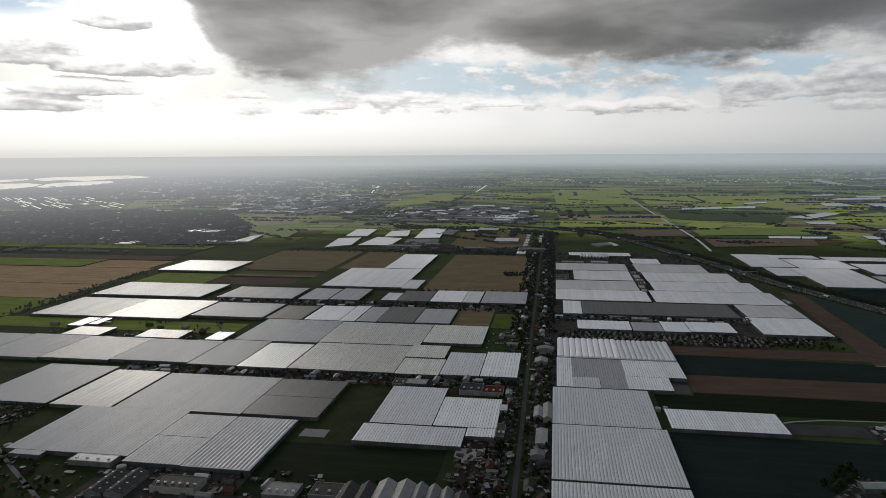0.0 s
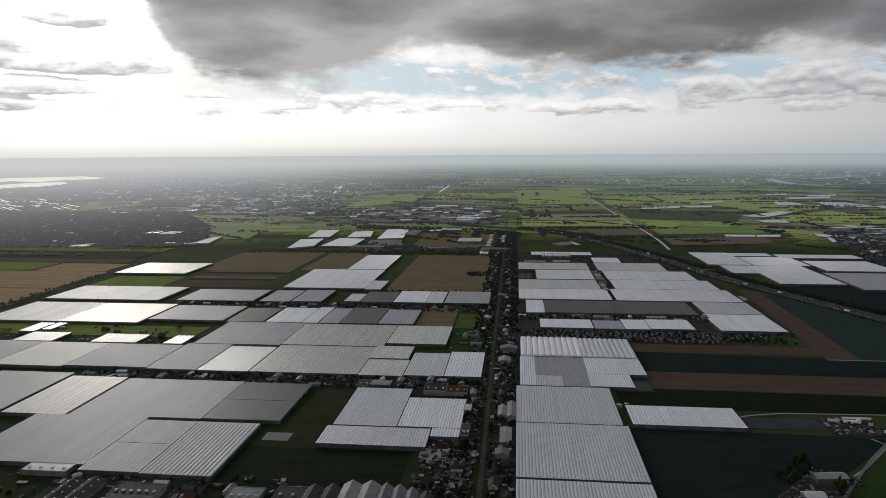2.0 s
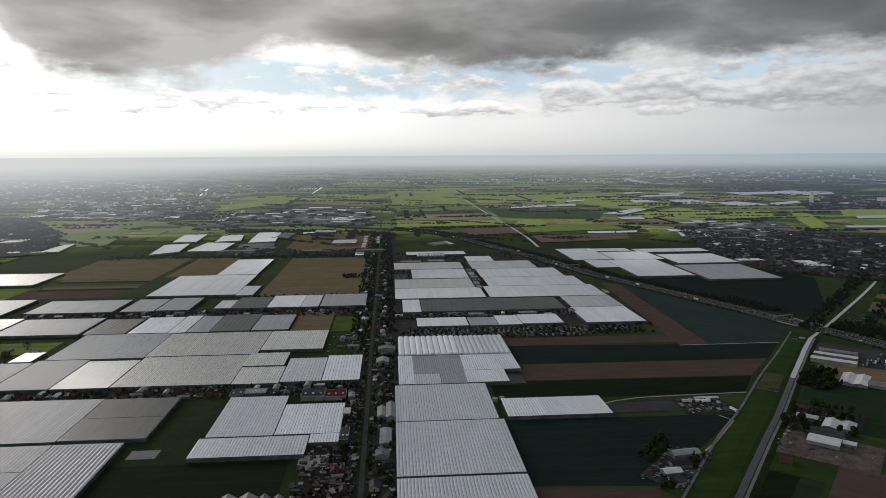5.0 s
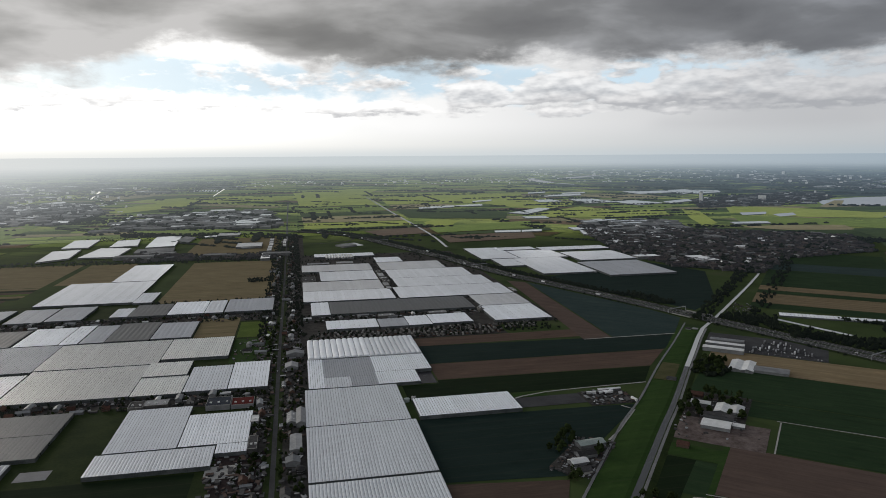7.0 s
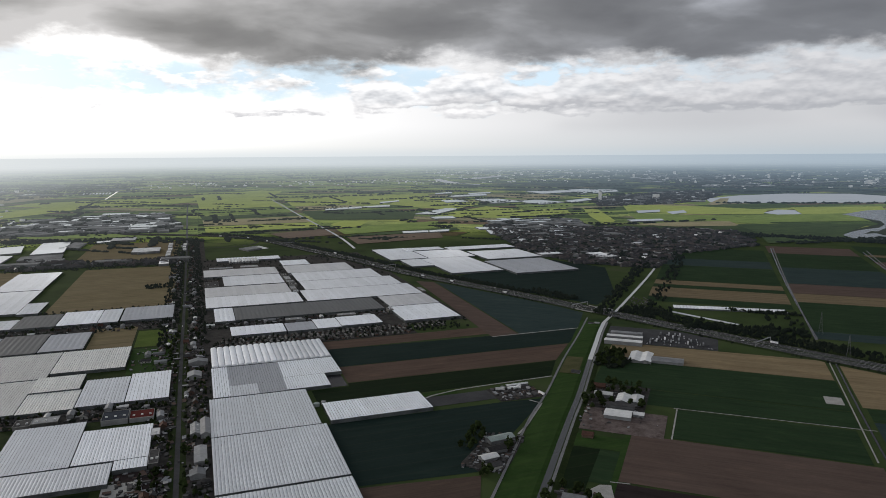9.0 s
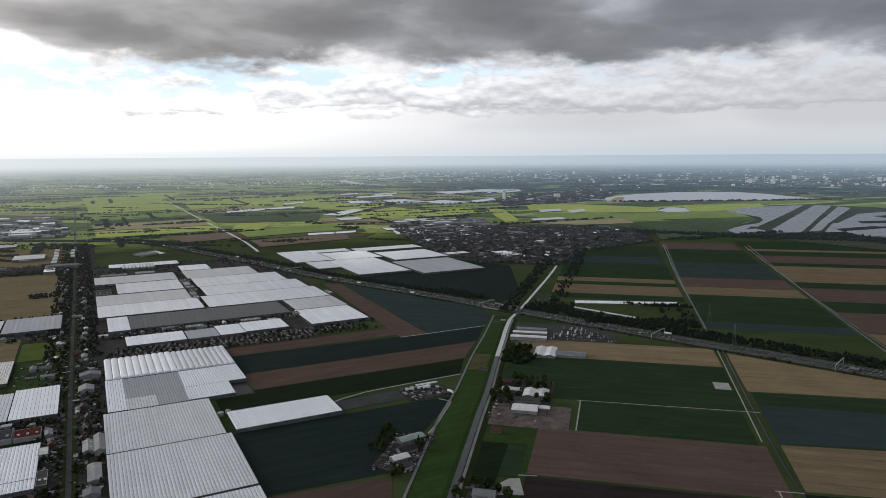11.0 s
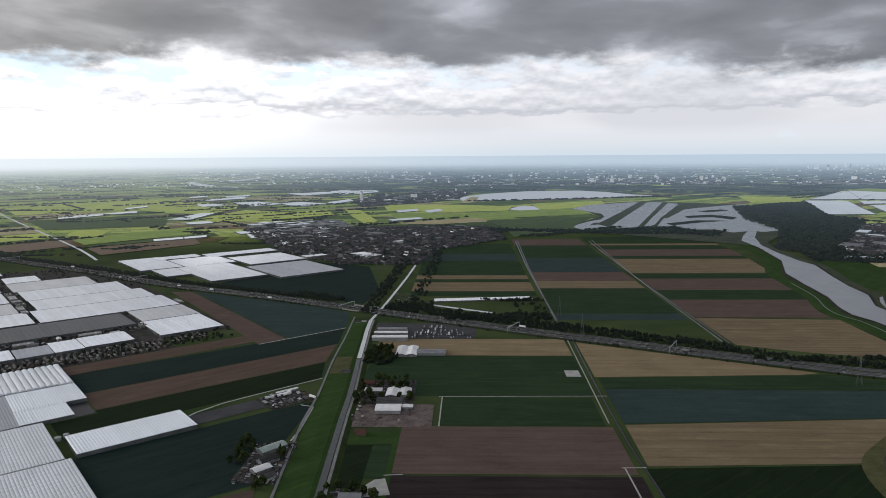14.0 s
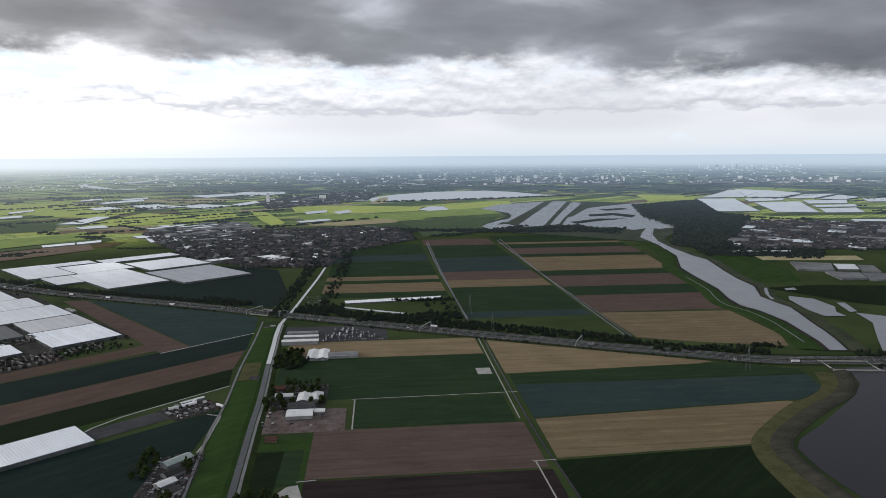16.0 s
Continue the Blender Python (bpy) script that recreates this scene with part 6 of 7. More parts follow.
for y in (560, 702, 830, 968, 1105, 1290, 1480, 1720):
    park(RND.choice(CARS), -31 - (y - 414) * 0.0048 + RND.choice((-1.7, 1.7)), y, RND.choice((0, 180)), 0.4)
for k in range(14):
    x, y = RND.uniform(344, 396), RND.uniform(748, 788)
    park(RND.choice(CARS + LORRIES[:1]), x, y, RND.uniform(0, 180), 0.4)


# stacks, crates, trailers and huts on the yards
litter = Heap()
rl = random.Random(31)
for x0, x1, y0, y1, n in ((-66, -2, 450, 1250, 1500), (-600, -60, 850, 890, 620), (-690, -60, 1296, 1350, 420), (-560, -430, 470, 590, 130), (-430, -190, 500, 590, 170),
                          (-96, -42, 560, 700, 200), (342, 398, 746, 790, 130), (0, 330, 1245, 1285, 330), (4, 40, 1640, 1780, 60), (186, 214, 1400, 1900, 160),
                          (-720, -600, 590, 715, 300), (-105, -50, 1030, 1160, 60), (-60, -2, 1250, 2200, 600), (-860, -540, 1014, 1072, 120)):
    for k in range(n):
        x, y = rl.uniform(x0, x1), rl.uniform(y0, y1)
        if clear(x, y, 1.2):
            s = rl.choice((1.2, 1.6, 2.2, 3.0, 4.5))
            litter.slab(x, y, s, s * rl.uniform(0.8, 2.6), rl.uniform(0.6, 2.6), rl.choice((0, 0, 1.57, 0.3, -0.4)), 0, rl.choices((0, 1, 2, 3), (9, 1.1, 4, 2))[0])
for u0, u1, v0, v1, n in ((-134, -64, 786, 895, 170), (-134, -42, 742, 786, 14), (-216, -174, 598, 688, 190), (-118, -78, 524, 588, 50), (-140, -36, 1016, 1032, 50), (-150, -110, 1380, 1480, 60)):
    for k in range(n):
        x, y = uv(rl.uniform(u0, u1), rl.uniform(v0, v1))
        if clear(x, y, 1.0, False):
            s = rl.choice((1.0, 1.6, 2.2, 3.0))
            litter.slab(x, y, s, s * rl.uniform(0.8, 2.6), rl.uniform(0.5, 2.4), -TURN + rl.choice((0, 1.57, 0.4)), 0, rl.choices((0, 1, 2, 3), (7, 1, 4, 3))[0])
litter.done("yard_clutter", "small stacks, crates and huts scattered on the yards", "clutter", ["tile_dark", "sheet_pale", "soil_heap", "sheet_grey"])


# pylons, gantries and bridges
def strut(bm, a, b, r):
    a, b = Vector(a), Vector(b)
    q = (b - a).to_track_quat("Z", "Y").to_matrix().to_4x4()
    bmesh.ops.create_cone(bm, cap_ends=False, segments=4, radius1=r, radius2=r, depth=(b - a).length, matrix=Matrix.Translation((a + b) / 2) @ q)


def build_pylon(height):
    thing = tagged(new("pylon"), "grey steel lattice pylon standing in the fields", "pylon", "pylons")
    levels = ((0, 3.6), (height * 0.3, 2.2), (height * 0.6, 1.2), (height * 0.82, 0.8), (height, 0.15))
    for sx, sy in ((-1, -1), (1, -1), (1, 1), (-1, 1)):
        bm = bmesh.new()
        for (z0, w0), (z1, w1) in zip(levels, levels[1:]):
            strut(bm, (sx * w0, sy * w0, z0), (sx * w1, sy * w1, z1), 0.10)
        part("leg", bm, M["steel_dull"], thing)
    bm = bmesh.new()
    for (z0, w0), (z1, w1) in zip(levels, levels[1:]):
        for (ax, ay), (bx, by) in (((-1, -1), (1, -1)), ((1, -1), (1, 1)), ((1, 1), (-1, 1)), ((-1, 1), (-1, -1))):
            strut(bm, (ax * w0, ay * w0, z0), (bx * w1, by * w1, z1), 0.05)
            strut(bm, (bx * w0, by * w0, z0), (ax * w1, ay * w1, z1), 0.05)
    part("bracing", bm, M["steel_dull"], thing)
    for z, w in ((height * 0.66, 6.0), (height * 0.78, 7.5), (height * 0.9, 5.0)):
        bm = bmesh.new()
        strut(bm, (-w, 0, z), (w, 0, z), 0.16)
        strut(bm, (-w, 0, z), (0, 0, z + 2.0), 0.1)
        strut(bm, (w, 0, z), (0, 0, z + 2.0), 0.1)
        part("crossarm", bm, M["steel_dull"], thing)
    return thing


PYLONS = ((968, 850), (884, 726))
pylon = build_pylon(38)
pylon.matrix_basis = pose(967, 335, 0.2, 0, 0, 30)
for x, y in PYLONS:
    copy_thing(pylon, pose(x, y, 0.2, 0, 0, 30))


def build_gantry():
    thing = tagged(new("sign_gantry"), "grey sign gantry across the motorway", "sign gantry", "sign gantries")
    for x in (-24, 24):
        bm = bmesh.new()
        box(bm, x - 0.3, x + 0.3, -0.3, 0.3, 0, 8)
        part("post", bm, M["steel"], thing)
    bm = bmesh.new()
    box(bm, -24, 24, -0.4, 0.4, 7.2, 8.2)
    beam = part("beam", bm, M["steel"], thing)
    for x in (-16, -8, 8, 16):
        bm = bmesh.new()
        box(bm, x - 2.4, x + 2.4, -0.62, -0.42, 6.4, 9.0)
        part("sign", bm, M["sheet_grey"], beam)
    return thing


gantry = build_gantry()
for k, j in enumerate((88, 150, 215, 250, 275)):
    j = min(j, len(lane_line) - 2)
    d = (lane_line[j + 1] - lane_line[j]).normalized()
    m = pose(lane_line[j].x, lane_line[j].y, 0.6, 0, 0, math.degrees(math.atan2(-d.x, d.y)))
    if k == 0:
        gantry.matrix_basis = m
    else:
        copy_thing(gantry, m)


def build_viaduct(x, y, turn, length, width, label):
    thing = tagged(new("viaduct"), label, "viaduct")
    thing.matrix_basis = pose(x, y, 0.2, 0, 0, turn)
    for s in (-1, 1):
        bm = bmesh.new()
        box(bm, s * width / 2 - 0.3, s * width / 2 + 0.3, -length / 2, length / 2, 0.4, 2.4)
        part("parapet", bm, M["concrete"], thing)
    for k in (-0.45, 0.45):
        bm = bmesh.new()
        box(bm, -width / 2, width / 2, length * k - 0.6, length * k + 0.6, 0, 1.0)
        part("pier", bm, M["concrete"], thing)
    return thing


build_viaduct(711, 1150, -159.3, 40, 43, "concrete motorway viaduct over the canal")
build_viaduct(1084, 235, -139.9, 70, 43, "concrete motorway bridge over the river")

# ---------------------------------------------------------------- woods, hedges and far settlements
wood = Heap()
rw = random.Random(5)
belt = smooth_line(HIGHWAY, 6)
for j in range(60, len(belt) - 1):
    p = belt[j]
    d = (belt[j + 1] - p).normalized()
    side = Vector((d.y, -d.x))
    dense = 5 if 640 < p.x < 960 else 3 if p.x < 640 else 2
    if abs(p.x - 705) < 22 or abs(p.x - 1090) < 40:
        continue
    for k in range(dense):
        o = -rw.uniform(24, 42 if dense < 5 else 68)
        q = p + side * o
        wood.tree(q.x, q.y, rw.uniform(5, 10), rw.uniform(4, 9), rw)
    if rw.random() < 0.35:
        q = p + side * rw.uniform(25, 30)
        wood.tree(q.x, q.y, rw.uniform(3, 7), rw.uniform(3, 5), rw)
for j, p in enumerate(smooth_line([uv(-152, 1300), uv(-148, 1487), uv(-140, 1744), uv(-130, 2099)], 7)):
    for k in range(4):                                   # copse and gardens along the canal
        s = rw.choice((-1, -1, -1, 1))
        q = p + Vector(uv(rw.uniform(15, 44) * s + (26 if s > 0 else -4), rw.uniform(-8, 8)))
        if rw.random() < 0.75:
            wood.tree(q.x, q.y, rw.uniform(5, 11), rw.uniform(5, 10), rw)
for u0, u1, v0, v1, n in ((-40, 160, 1240, 1285, 200), (26, 164, 1406, 1414, 50), (100, 160, 1310, 1390, 14), (-150, -60, 1325, 1385, 60), (430, 640, 985, 1005, 50), (-146, -100, 968, 1012, 46), (-146, -112, 1010, 1040, 26)):
    for k in range(n):
        q = uv(rw.uniform(u0, u1), rw.uniform(v0, v1))
        wood.tree(*q, rw.uniform(5, 11), rw.uniform(4, 9), rw)
for poly, n in (([(2010, 830), (2180, 960), (2420, 850), (2330, 600), (2150, 560)], 420),):
    patch("wood_floor", poly, "wood_floor", z=0.4, label="dark woodland floor under the trees", category="ground")
    for x, y in spots(poly, n, rw):
        wood.tree(x, y, rw.uniform(8, 18), rw.uniform(6, 11), rw)
wood.done("motorway_wood", "dark belts of trees and scrub along the motorway and canal", "wood", ["leaf_far"])

road_trees = Heap()
for k in range(2100):                                    # gardens and roadside shrubs
    y = rw.uniform(460, 2700)
    x = -31 - (y - 414) * 0.0048 + rw.choice((-1, 1)) * (6.0 + rw.random() * 33)
    if clear(x, y, 1.5):
        road_trees.tree(x, y, rw.uniform(2, 5.5) if y < 1150 else rw.uniform(3, 7), rw.uniform(1.2, 4) if y < 1150 else rw.uniform(3, 8), rw)
for x0, x1, y0, y1, n in ((-1030, -60, 1292, 1352, 420), (-620, -60, 850, 892, 260), (340, 460, 1100, 1300, 40), (0, 440, 1240, 1290, 170), (0, 450, 1395, 2110, 500),
                          (-320, -60, 1470, 1490, 60), (-125, -58, 1690, 1740, 90), (-1060, -1020, 1130, 1700, 130), (-860, -540, 1010, 1150, 36), (0, 430, 1100, 1165, 220),
                          (-850, -400, 2060, 2140, 260), (-400, -60, 2040, 2110, 180), (-760, -60, 2640, 2760, 300), (-720, -600, 590, 720, 150), (-640, -560, 480, 600, 90)):
    for k in range(n):
        x, y = rw.uniform(x0, x1), rw.uniform(y0, y1)
        if clear(x, y, 1.5):
            road_trees.tree(x, y, rw.uniform(3, 7), rw.uniform(2.5, 6.5), rw)
road_trees.done("garden_trees", "dark garden trees, hedges and scrub between greenhouses", "trees", ["leaf_far"])

# far woods and tree rows
far_trees = Heap()
DARK_WOOD = [(3725, 1995), (4392, 1892), (3494, 1394), (3402, 1200), (2956, 1068), (2363, 892), (2141, 888), (2174, 1020), (2731, 1265), (3054, 1574)]
WEST_WOOD = [(-4366, 6374), (-5334, 8655), (-4783, 9594), (-3131, 8225), (-2011, 5274), (-2801, 4712), (-3374, 4746), (-4319, 4836), (-4896, 5487), (-4808, 5791)]
for poly, count, lo, hi in ((DARK_WOOD, 4600, 11, 26), (WEST_WOOD, 3000, 22, 70)):
    patch("wood_floor", poly, "wood_floor", z=0.5, label="dark woodland floor under the trees", category="ground")
    for x, y in spots(poly, count, rw):
        far_trees.crown(x, y, rw.uniform(lo, hi), rw.uniform(6, 12), rw)
for x, y in spots([(1880, 2120), (2150, 1740), (2420, 1420), (2560, 1400), (2470, 1360), (2380, 1350), (2090, 1680), (1840, 2060)], 520, rw):
    far_trees.crown(x, y, rw.uniform(8, 16), rw.uniform(6, 12), rw)
for x, y in spots([(-657, 2760), (-436, 2712), (-210, 2737), (-216, 2800), (-452, 2800), (-664, 2860)], 230, rw):
    far_trees.crown(x, y, rw.uniform(8, 15), rw.uniform(6, 11), rw)
for k in range(1150):                                    # rows of trees and farm copses along field edges
    r = 2500 + 11000 * rw.random() ** 1.5
    a = radians(rw.uniform(-44, 84))
    x0, y0 = r * math.sin(a), r * math.cos(a)
    turn = rw.choice((math.pi / 2, math.pi / 2, math.pi / 2, 0.0, TURN + math.pi / 2))
    size = rw.uniform(7, 13) * (1 + r / 9000)
    if 300 < x0 < 900 and 2450 < y0 < 3300 or 1900 < x0 < 4700 and 1100 < y0 < 4100 or x0 < -3600 or -1300 < x0 < -500 and y0 < 2600:
        continue
    copse = rw.random() < 0.35
    for j in range(rw.randint(6, 18) if copse else rw.randint(6, 40)):
        s = rw.uniform(-60, 60) if copse else j * size * rw.uniform(0.8, 1.1)
        o = rw.uniform(-25, 25) if copse else rw.uniform(-4, 4)
        far_trees.crown(x0 + s * math.sin(turn) + o * math.cos(turn), y0 + s * math.cos(turn) + o * math.sin(turn), size * rw.uniform(0.9, 1.8), size * rw.uniform(0.35, 0.6), rw)
far_trees.done("far_woods", "distant dark woods and rows of trees", "woods", ["leaf_far"])


def settlement(name, label, poly, houses, trees, halls=0, seed=1, size=1.0, tall=0, high=1.0):
    """A far village or town: small roofs, gardens, flat halls, a few blocks of flats."""
    rnd = random.Random(seed)
    h = Heap()
    if size < 1.5:
        patch("gardens", poly, "gardens", z=0.5, label="gardens and streets between the roofs", category="ground")
    turn = rnd.choice((0.0, -TURN, 0.2))
    for x, y in spots(poly, houses, rnd):
        h.house(x, y, rnd.uniform(8, 12) * size, rnd.uniform(10, 34) * size, rnd.uniform(4, 6), rnd.uniform(3, 4.5), turn + rnd.choice((0, math.pi / 2)) + rnd.uniform(-0.3, 0.3),
                1, rnd.choice((2, 5, 5, 2, 5, 5, 2, 3)) if rnd.random() > 0.012 else 4)
    for x, y in spots(poly, halls, rnd):
        h.slab(x, y, rnd.uniform(20, 60) * size, rnd.uniform(30, 110) * size, rnd.uniform(6, 10), turn + rnd.choice((0, math.pi / 2)), 3, rnd.choice((3, 3, 3, 4)))
    for x, y in spots(poly, tall, rnd):
        h.slab(x, y, rnd.uniform(12, 22), rnd.uniform(14, 46), high * rnd.choice((12, 14, 18, 22, 28, 36, 56)) * rnd.uniform(0.7, 1.1), turn + rnd.choice((0, math.pi / 2)), rnd.choice((6, 6, 6, 1)), 3)
    for x, y in spots(poly, trees, rnd):
        h.crown(x, y, rnd.uniform(6, 16) * size, rnd.uniform(4, 9), rnd)
    return h.done(name, label, "village", ["leaf_far", "far_wall", "far_brown", "far_grey", "far_white", "far_slate", "far_block"])


settlement("village", "dense village of dark roofs and garden trees", [(1140, 2720), (1600, 2440), (1960, 2140), (1730, 1770), (1380, 1720), (1130, 1510), (985, 1660), (960, 1980)],
           1500, 2600, 4, 2)
settlement("works", "grey and white halls beside the village", [(1171, 2565), (1235, 2935), (1478, 2926), (1634, 2782), (1536, 2500), (1265, 2258)], 60, 160, 46, 14, 1.0)
settlement("town", "wide town of brown roofs among dark trees", [(-1125, 2180), (-1480, 2150), (-2200, 2160), (-3300, 3000), (-3100, 3350), (-2300, 3500), (-1750, 3500), (-1290, 2800), (-1140, 2400)],
           2600, 5600, 6, 3, 1.2)
settlement("hamlet", "row of brown houses and trees along a lane", [(-495, 2087), (-297, 2100), (-66, 2065), (-66, 2180), (-308, 2189), (-485, 2280)], 110, 170, 6, 21)
settlement("works", "business park of grey and white halls", [(-800, 3320), (-760, 2960), (-80, 2960), (-70, 3350), (-180, 3950), (-640, 3800)], 60, 500, 150, 4)
settlement("works", "far business park of pale halls", [(-2100, 4700), (-1750, 3400), (-1050, 3300), (-980, 3900), (-1300, 4900)], 300, 700, 200, 5, 1.1)
settlement("town", "town of roofs and trees beside the river", [(2333, 880), (3161, 1134), (3476, 596), (2568, 435), (2184, 799)], 1900, 2200, 26, 6)
settlement("suburb", "far suburb of tightly packed roofs", [(2517, 4100), (3505, 4582), (3871, 4595), (3558, 4043), (2953, 3525), (2406, 3453), (2179, 3457)], 1500, 700, 40, 7, 1.0, 8)
settlement("city", "far city of pale blocks and towers", [(6967, 5745), (8238, 4586), (6391, 3492), (5530, 4485)], 500, 900, 90, 10, 1.3, 70, 0.85)
settlement("city", "far skyline of towers under haze", [(16832, 7359), (17687, 5145), (13127, 3723), (11918, 5106)], 200, 500, 120, 11, 1.8, 70, 1.7)
settlement("town", "far town of pale halls and flats in a belt of woods", [(7855, 3633), (8679, 3086), (9055, 1802), (8040, 1598), (6705, 3040)], 400, 1500, 110, 12, 1.8, 40, 0.9)
settlement("town", "far wooded town behind the lake", [(6125, 8947), (6968, 7579), (6045, 5066), (4326, 4708), (4445, 6286)], 500, 1800, 80, 8, 1.8, 36, 0.9)
specks = Heap()
rk = random.Random(55)
for poly, count, size in (([(4300, 4700), (6100, 5000), (7000, 7600), (11000, 9500), (15000, 5200), (9000, 1800), (6700, 3000), (5500, 4400)], 300, 0.9),
                          ([(2900, 7000), (5200, 6200), (8000, 11000), (4000, 14000)], 220, 1.2), ([(-5400, 8600), (-3100, 8200), (-1150, 5200), (-700, 3700), (-2200, 3500), (-3300, 4700)], 420, 0.7),
                          ([(-500, 6900), (2600, 6800), (2900, 8200), (-600, 8400)], 120, 0.7)):
    for x, y in spots(poly, count, rk):
        specks.slab(x, y, rk.uniform(8, 26) * size, rk.uniform(10, 48) * size, rk.choice((5, 6, 7, 8, 9, 12, 18)), rk.uniform(0, 3.1), rk.choice((0, 0, 1)), rk.choice((0, 1, 1, 2)))
specks.done("far_roofs", "scattered pale far roofs among woods", "buildings", ["far_block", "far_white", "far_grey"])
settlement("town", "far wooded town towards the sun", [(-5200, 5200), (-1800, 5000), (-500, 6400), (-600, 8600), (-4200, 9000)], 700, 2200, 120, 9, 2.0, 8)

# ---------------------------------------------------------------- the far country: meadows, water and roofs by their true place

def far_roof(pts, material, label):
    """A far greenhouse or hall: upright walls under one flat or lightly ridged roof."""
    area = sum(ax * by - bx * ay for (ax, ay), (bx, by) in zip(pts, pts[1:] + pts[:1]))
    pts = pts if area > 0 else pts[::-1]
    thing = tagged(new("greenhouse"), label, "greenhouse", "far greenhouses")
    for name, faces, z in (("wall", None, 0.3), ("roof", "top", 5.0)):
        bm = bmesh.new()
        if faces:
            bm.faces.new([bm.verts.new((x, y, 0)) for x, y in pts])
            cut_up(bm)
            for v in bm.verts:
                v.co = bend(v.co.x, v.co.y, z)
            part(name, bm, M[material], thing)
        else:
            low, high = ([bm.verts.new(bend(x, y, h)) for x, y in pts] for h in (z, 4.9))
            for k in range(len(pts)):
                j = (k + 1) % len(pts)
                bm.faces.new((low[k], low[j], high[j], high[k]))
            part(name, bm, M["far_grey"], thing)
    return thing


patch("lake", [(-6993, 8459), (-7212, 9152), (-6935, 9398), (-6594, 9927), (-5662, 9118), (-5628, 8659), (-5760, 8242), (-5670, 7678), (-6263, 8047), (-6207, 7675), (-6671, 8048)], "far_glow_water", z=0.9,
      label="far lake with a painted sunny glow", category="water")
patch("lake", [(-7242, 7857), (-7168, 8049), (-7097, 8460), (-6737, 8048), (-6525, 7499), (-6530, 7330), (-6609, 7167)], "far_glow_water", z=0.9,
      label="far lake with a painted sunny glow", category="water")
patch("lake", [(-6203, 6724), (-6122, 6869), (-5896, 7022), (-5487, 6739), (-5169, 6229), (-5038, 5782), (-5065, 5677), (-5147, 5573)], "far_glow_water", z=0.9,
      label="far lake with a painted sunny glow", category="water")
patch("lake", [(-5062, 6114), (-5532, 6880), (-5591, 7180), (-5544, 7506), (-5330, 7679), (-5042, 7345), (-4729, 6620), (-4891, 6359), (-4863, 6006)], "far_glow_water", z=0.9,
      label="far lake with a painted sunny glow", category="water")
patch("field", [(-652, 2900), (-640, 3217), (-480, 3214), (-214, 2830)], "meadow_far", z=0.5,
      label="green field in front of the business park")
patch("field", [(-2466, 3672), (-2228, 3846), (-2425, 4325), (-2816, 4318)], "meadow_sunlit_far", z=0.7,
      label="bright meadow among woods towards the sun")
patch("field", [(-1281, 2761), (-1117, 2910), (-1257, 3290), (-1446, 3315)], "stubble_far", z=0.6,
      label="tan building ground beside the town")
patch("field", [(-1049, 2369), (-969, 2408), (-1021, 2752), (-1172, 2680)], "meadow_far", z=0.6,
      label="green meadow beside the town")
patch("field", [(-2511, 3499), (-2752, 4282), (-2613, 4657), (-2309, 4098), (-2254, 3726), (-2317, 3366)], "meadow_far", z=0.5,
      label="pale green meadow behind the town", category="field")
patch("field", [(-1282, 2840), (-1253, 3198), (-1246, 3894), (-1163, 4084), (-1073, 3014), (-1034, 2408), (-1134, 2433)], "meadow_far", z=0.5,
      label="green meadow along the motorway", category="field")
patch("field", [(-1111, 4088), (-867, 4767), (-728, 4905), (-657, 4428), (-913, 3921)], "meadow_sunlit_far", z=0.5,
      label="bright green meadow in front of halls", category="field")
patch("field", [(-1881, 5049), (-1718, 6335), (-1626, 6338), (-1506, 5464), (-1719, 4846)], "meadow_sunlit_far", z=0.5,
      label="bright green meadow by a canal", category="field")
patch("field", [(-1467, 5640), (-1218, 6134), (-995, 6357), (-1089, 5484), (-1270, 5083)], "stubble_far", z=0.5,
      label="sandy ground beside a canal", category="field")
patch("field", [(-1115, 4882), (-1027, 5171), (-447, 5433), (75, 5305), (-85, 4816), (-690, 4655)], "meadow_sunlit_far", z=0.5,
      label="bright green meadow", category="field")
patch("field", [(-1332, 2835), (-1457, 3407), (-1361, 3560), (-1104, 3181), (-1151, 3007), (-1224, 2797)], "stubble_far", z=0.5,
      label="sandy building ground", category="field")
patch("field", [(-33, 5704), (530, 6298), (702, 6102), (539, 5405), (-9, 5154)], "meadow_sunlit_far", z=0.5,
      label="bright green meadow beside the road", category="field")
patch("field", [(-9, 5154), (491, 5327), (493, 4852), (503, 4211), (10, 4174)], "meadow_sunlit_far", z=0.5,
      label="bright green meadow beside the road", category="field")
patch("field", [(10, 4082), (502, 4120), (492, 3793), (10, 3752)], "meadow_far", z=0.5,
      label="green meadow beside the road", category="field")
# shade on this field is only its dark tone
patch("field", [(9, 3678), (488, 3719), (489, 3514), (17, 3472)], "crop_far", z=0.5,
      label="dark green field with shade put in its tone", category="field")
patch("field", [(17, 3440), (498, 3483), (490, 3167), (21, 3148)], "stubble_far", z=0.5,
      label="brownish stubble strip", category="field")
patch("field", [(21, 3121), (491, 3141), (489, 2926), (25, 2878)], "meadow_sunlit_far", z=0.5,
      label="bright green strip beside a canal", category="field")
patch("field", [(548, 3024), (636, 3181), (733, 3090), (641, 2877), (538, 2845)], "meadow_sunlit_far", z=0.5,
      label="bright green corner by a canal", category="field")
patch("field", [(560, 4856), (1020, 5143), (1664, 5049), (1527, 4529), (1075, 4165), (536, 4213)], "meadow_sunlit_far", z=0.5,
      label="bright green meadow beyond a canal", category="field")
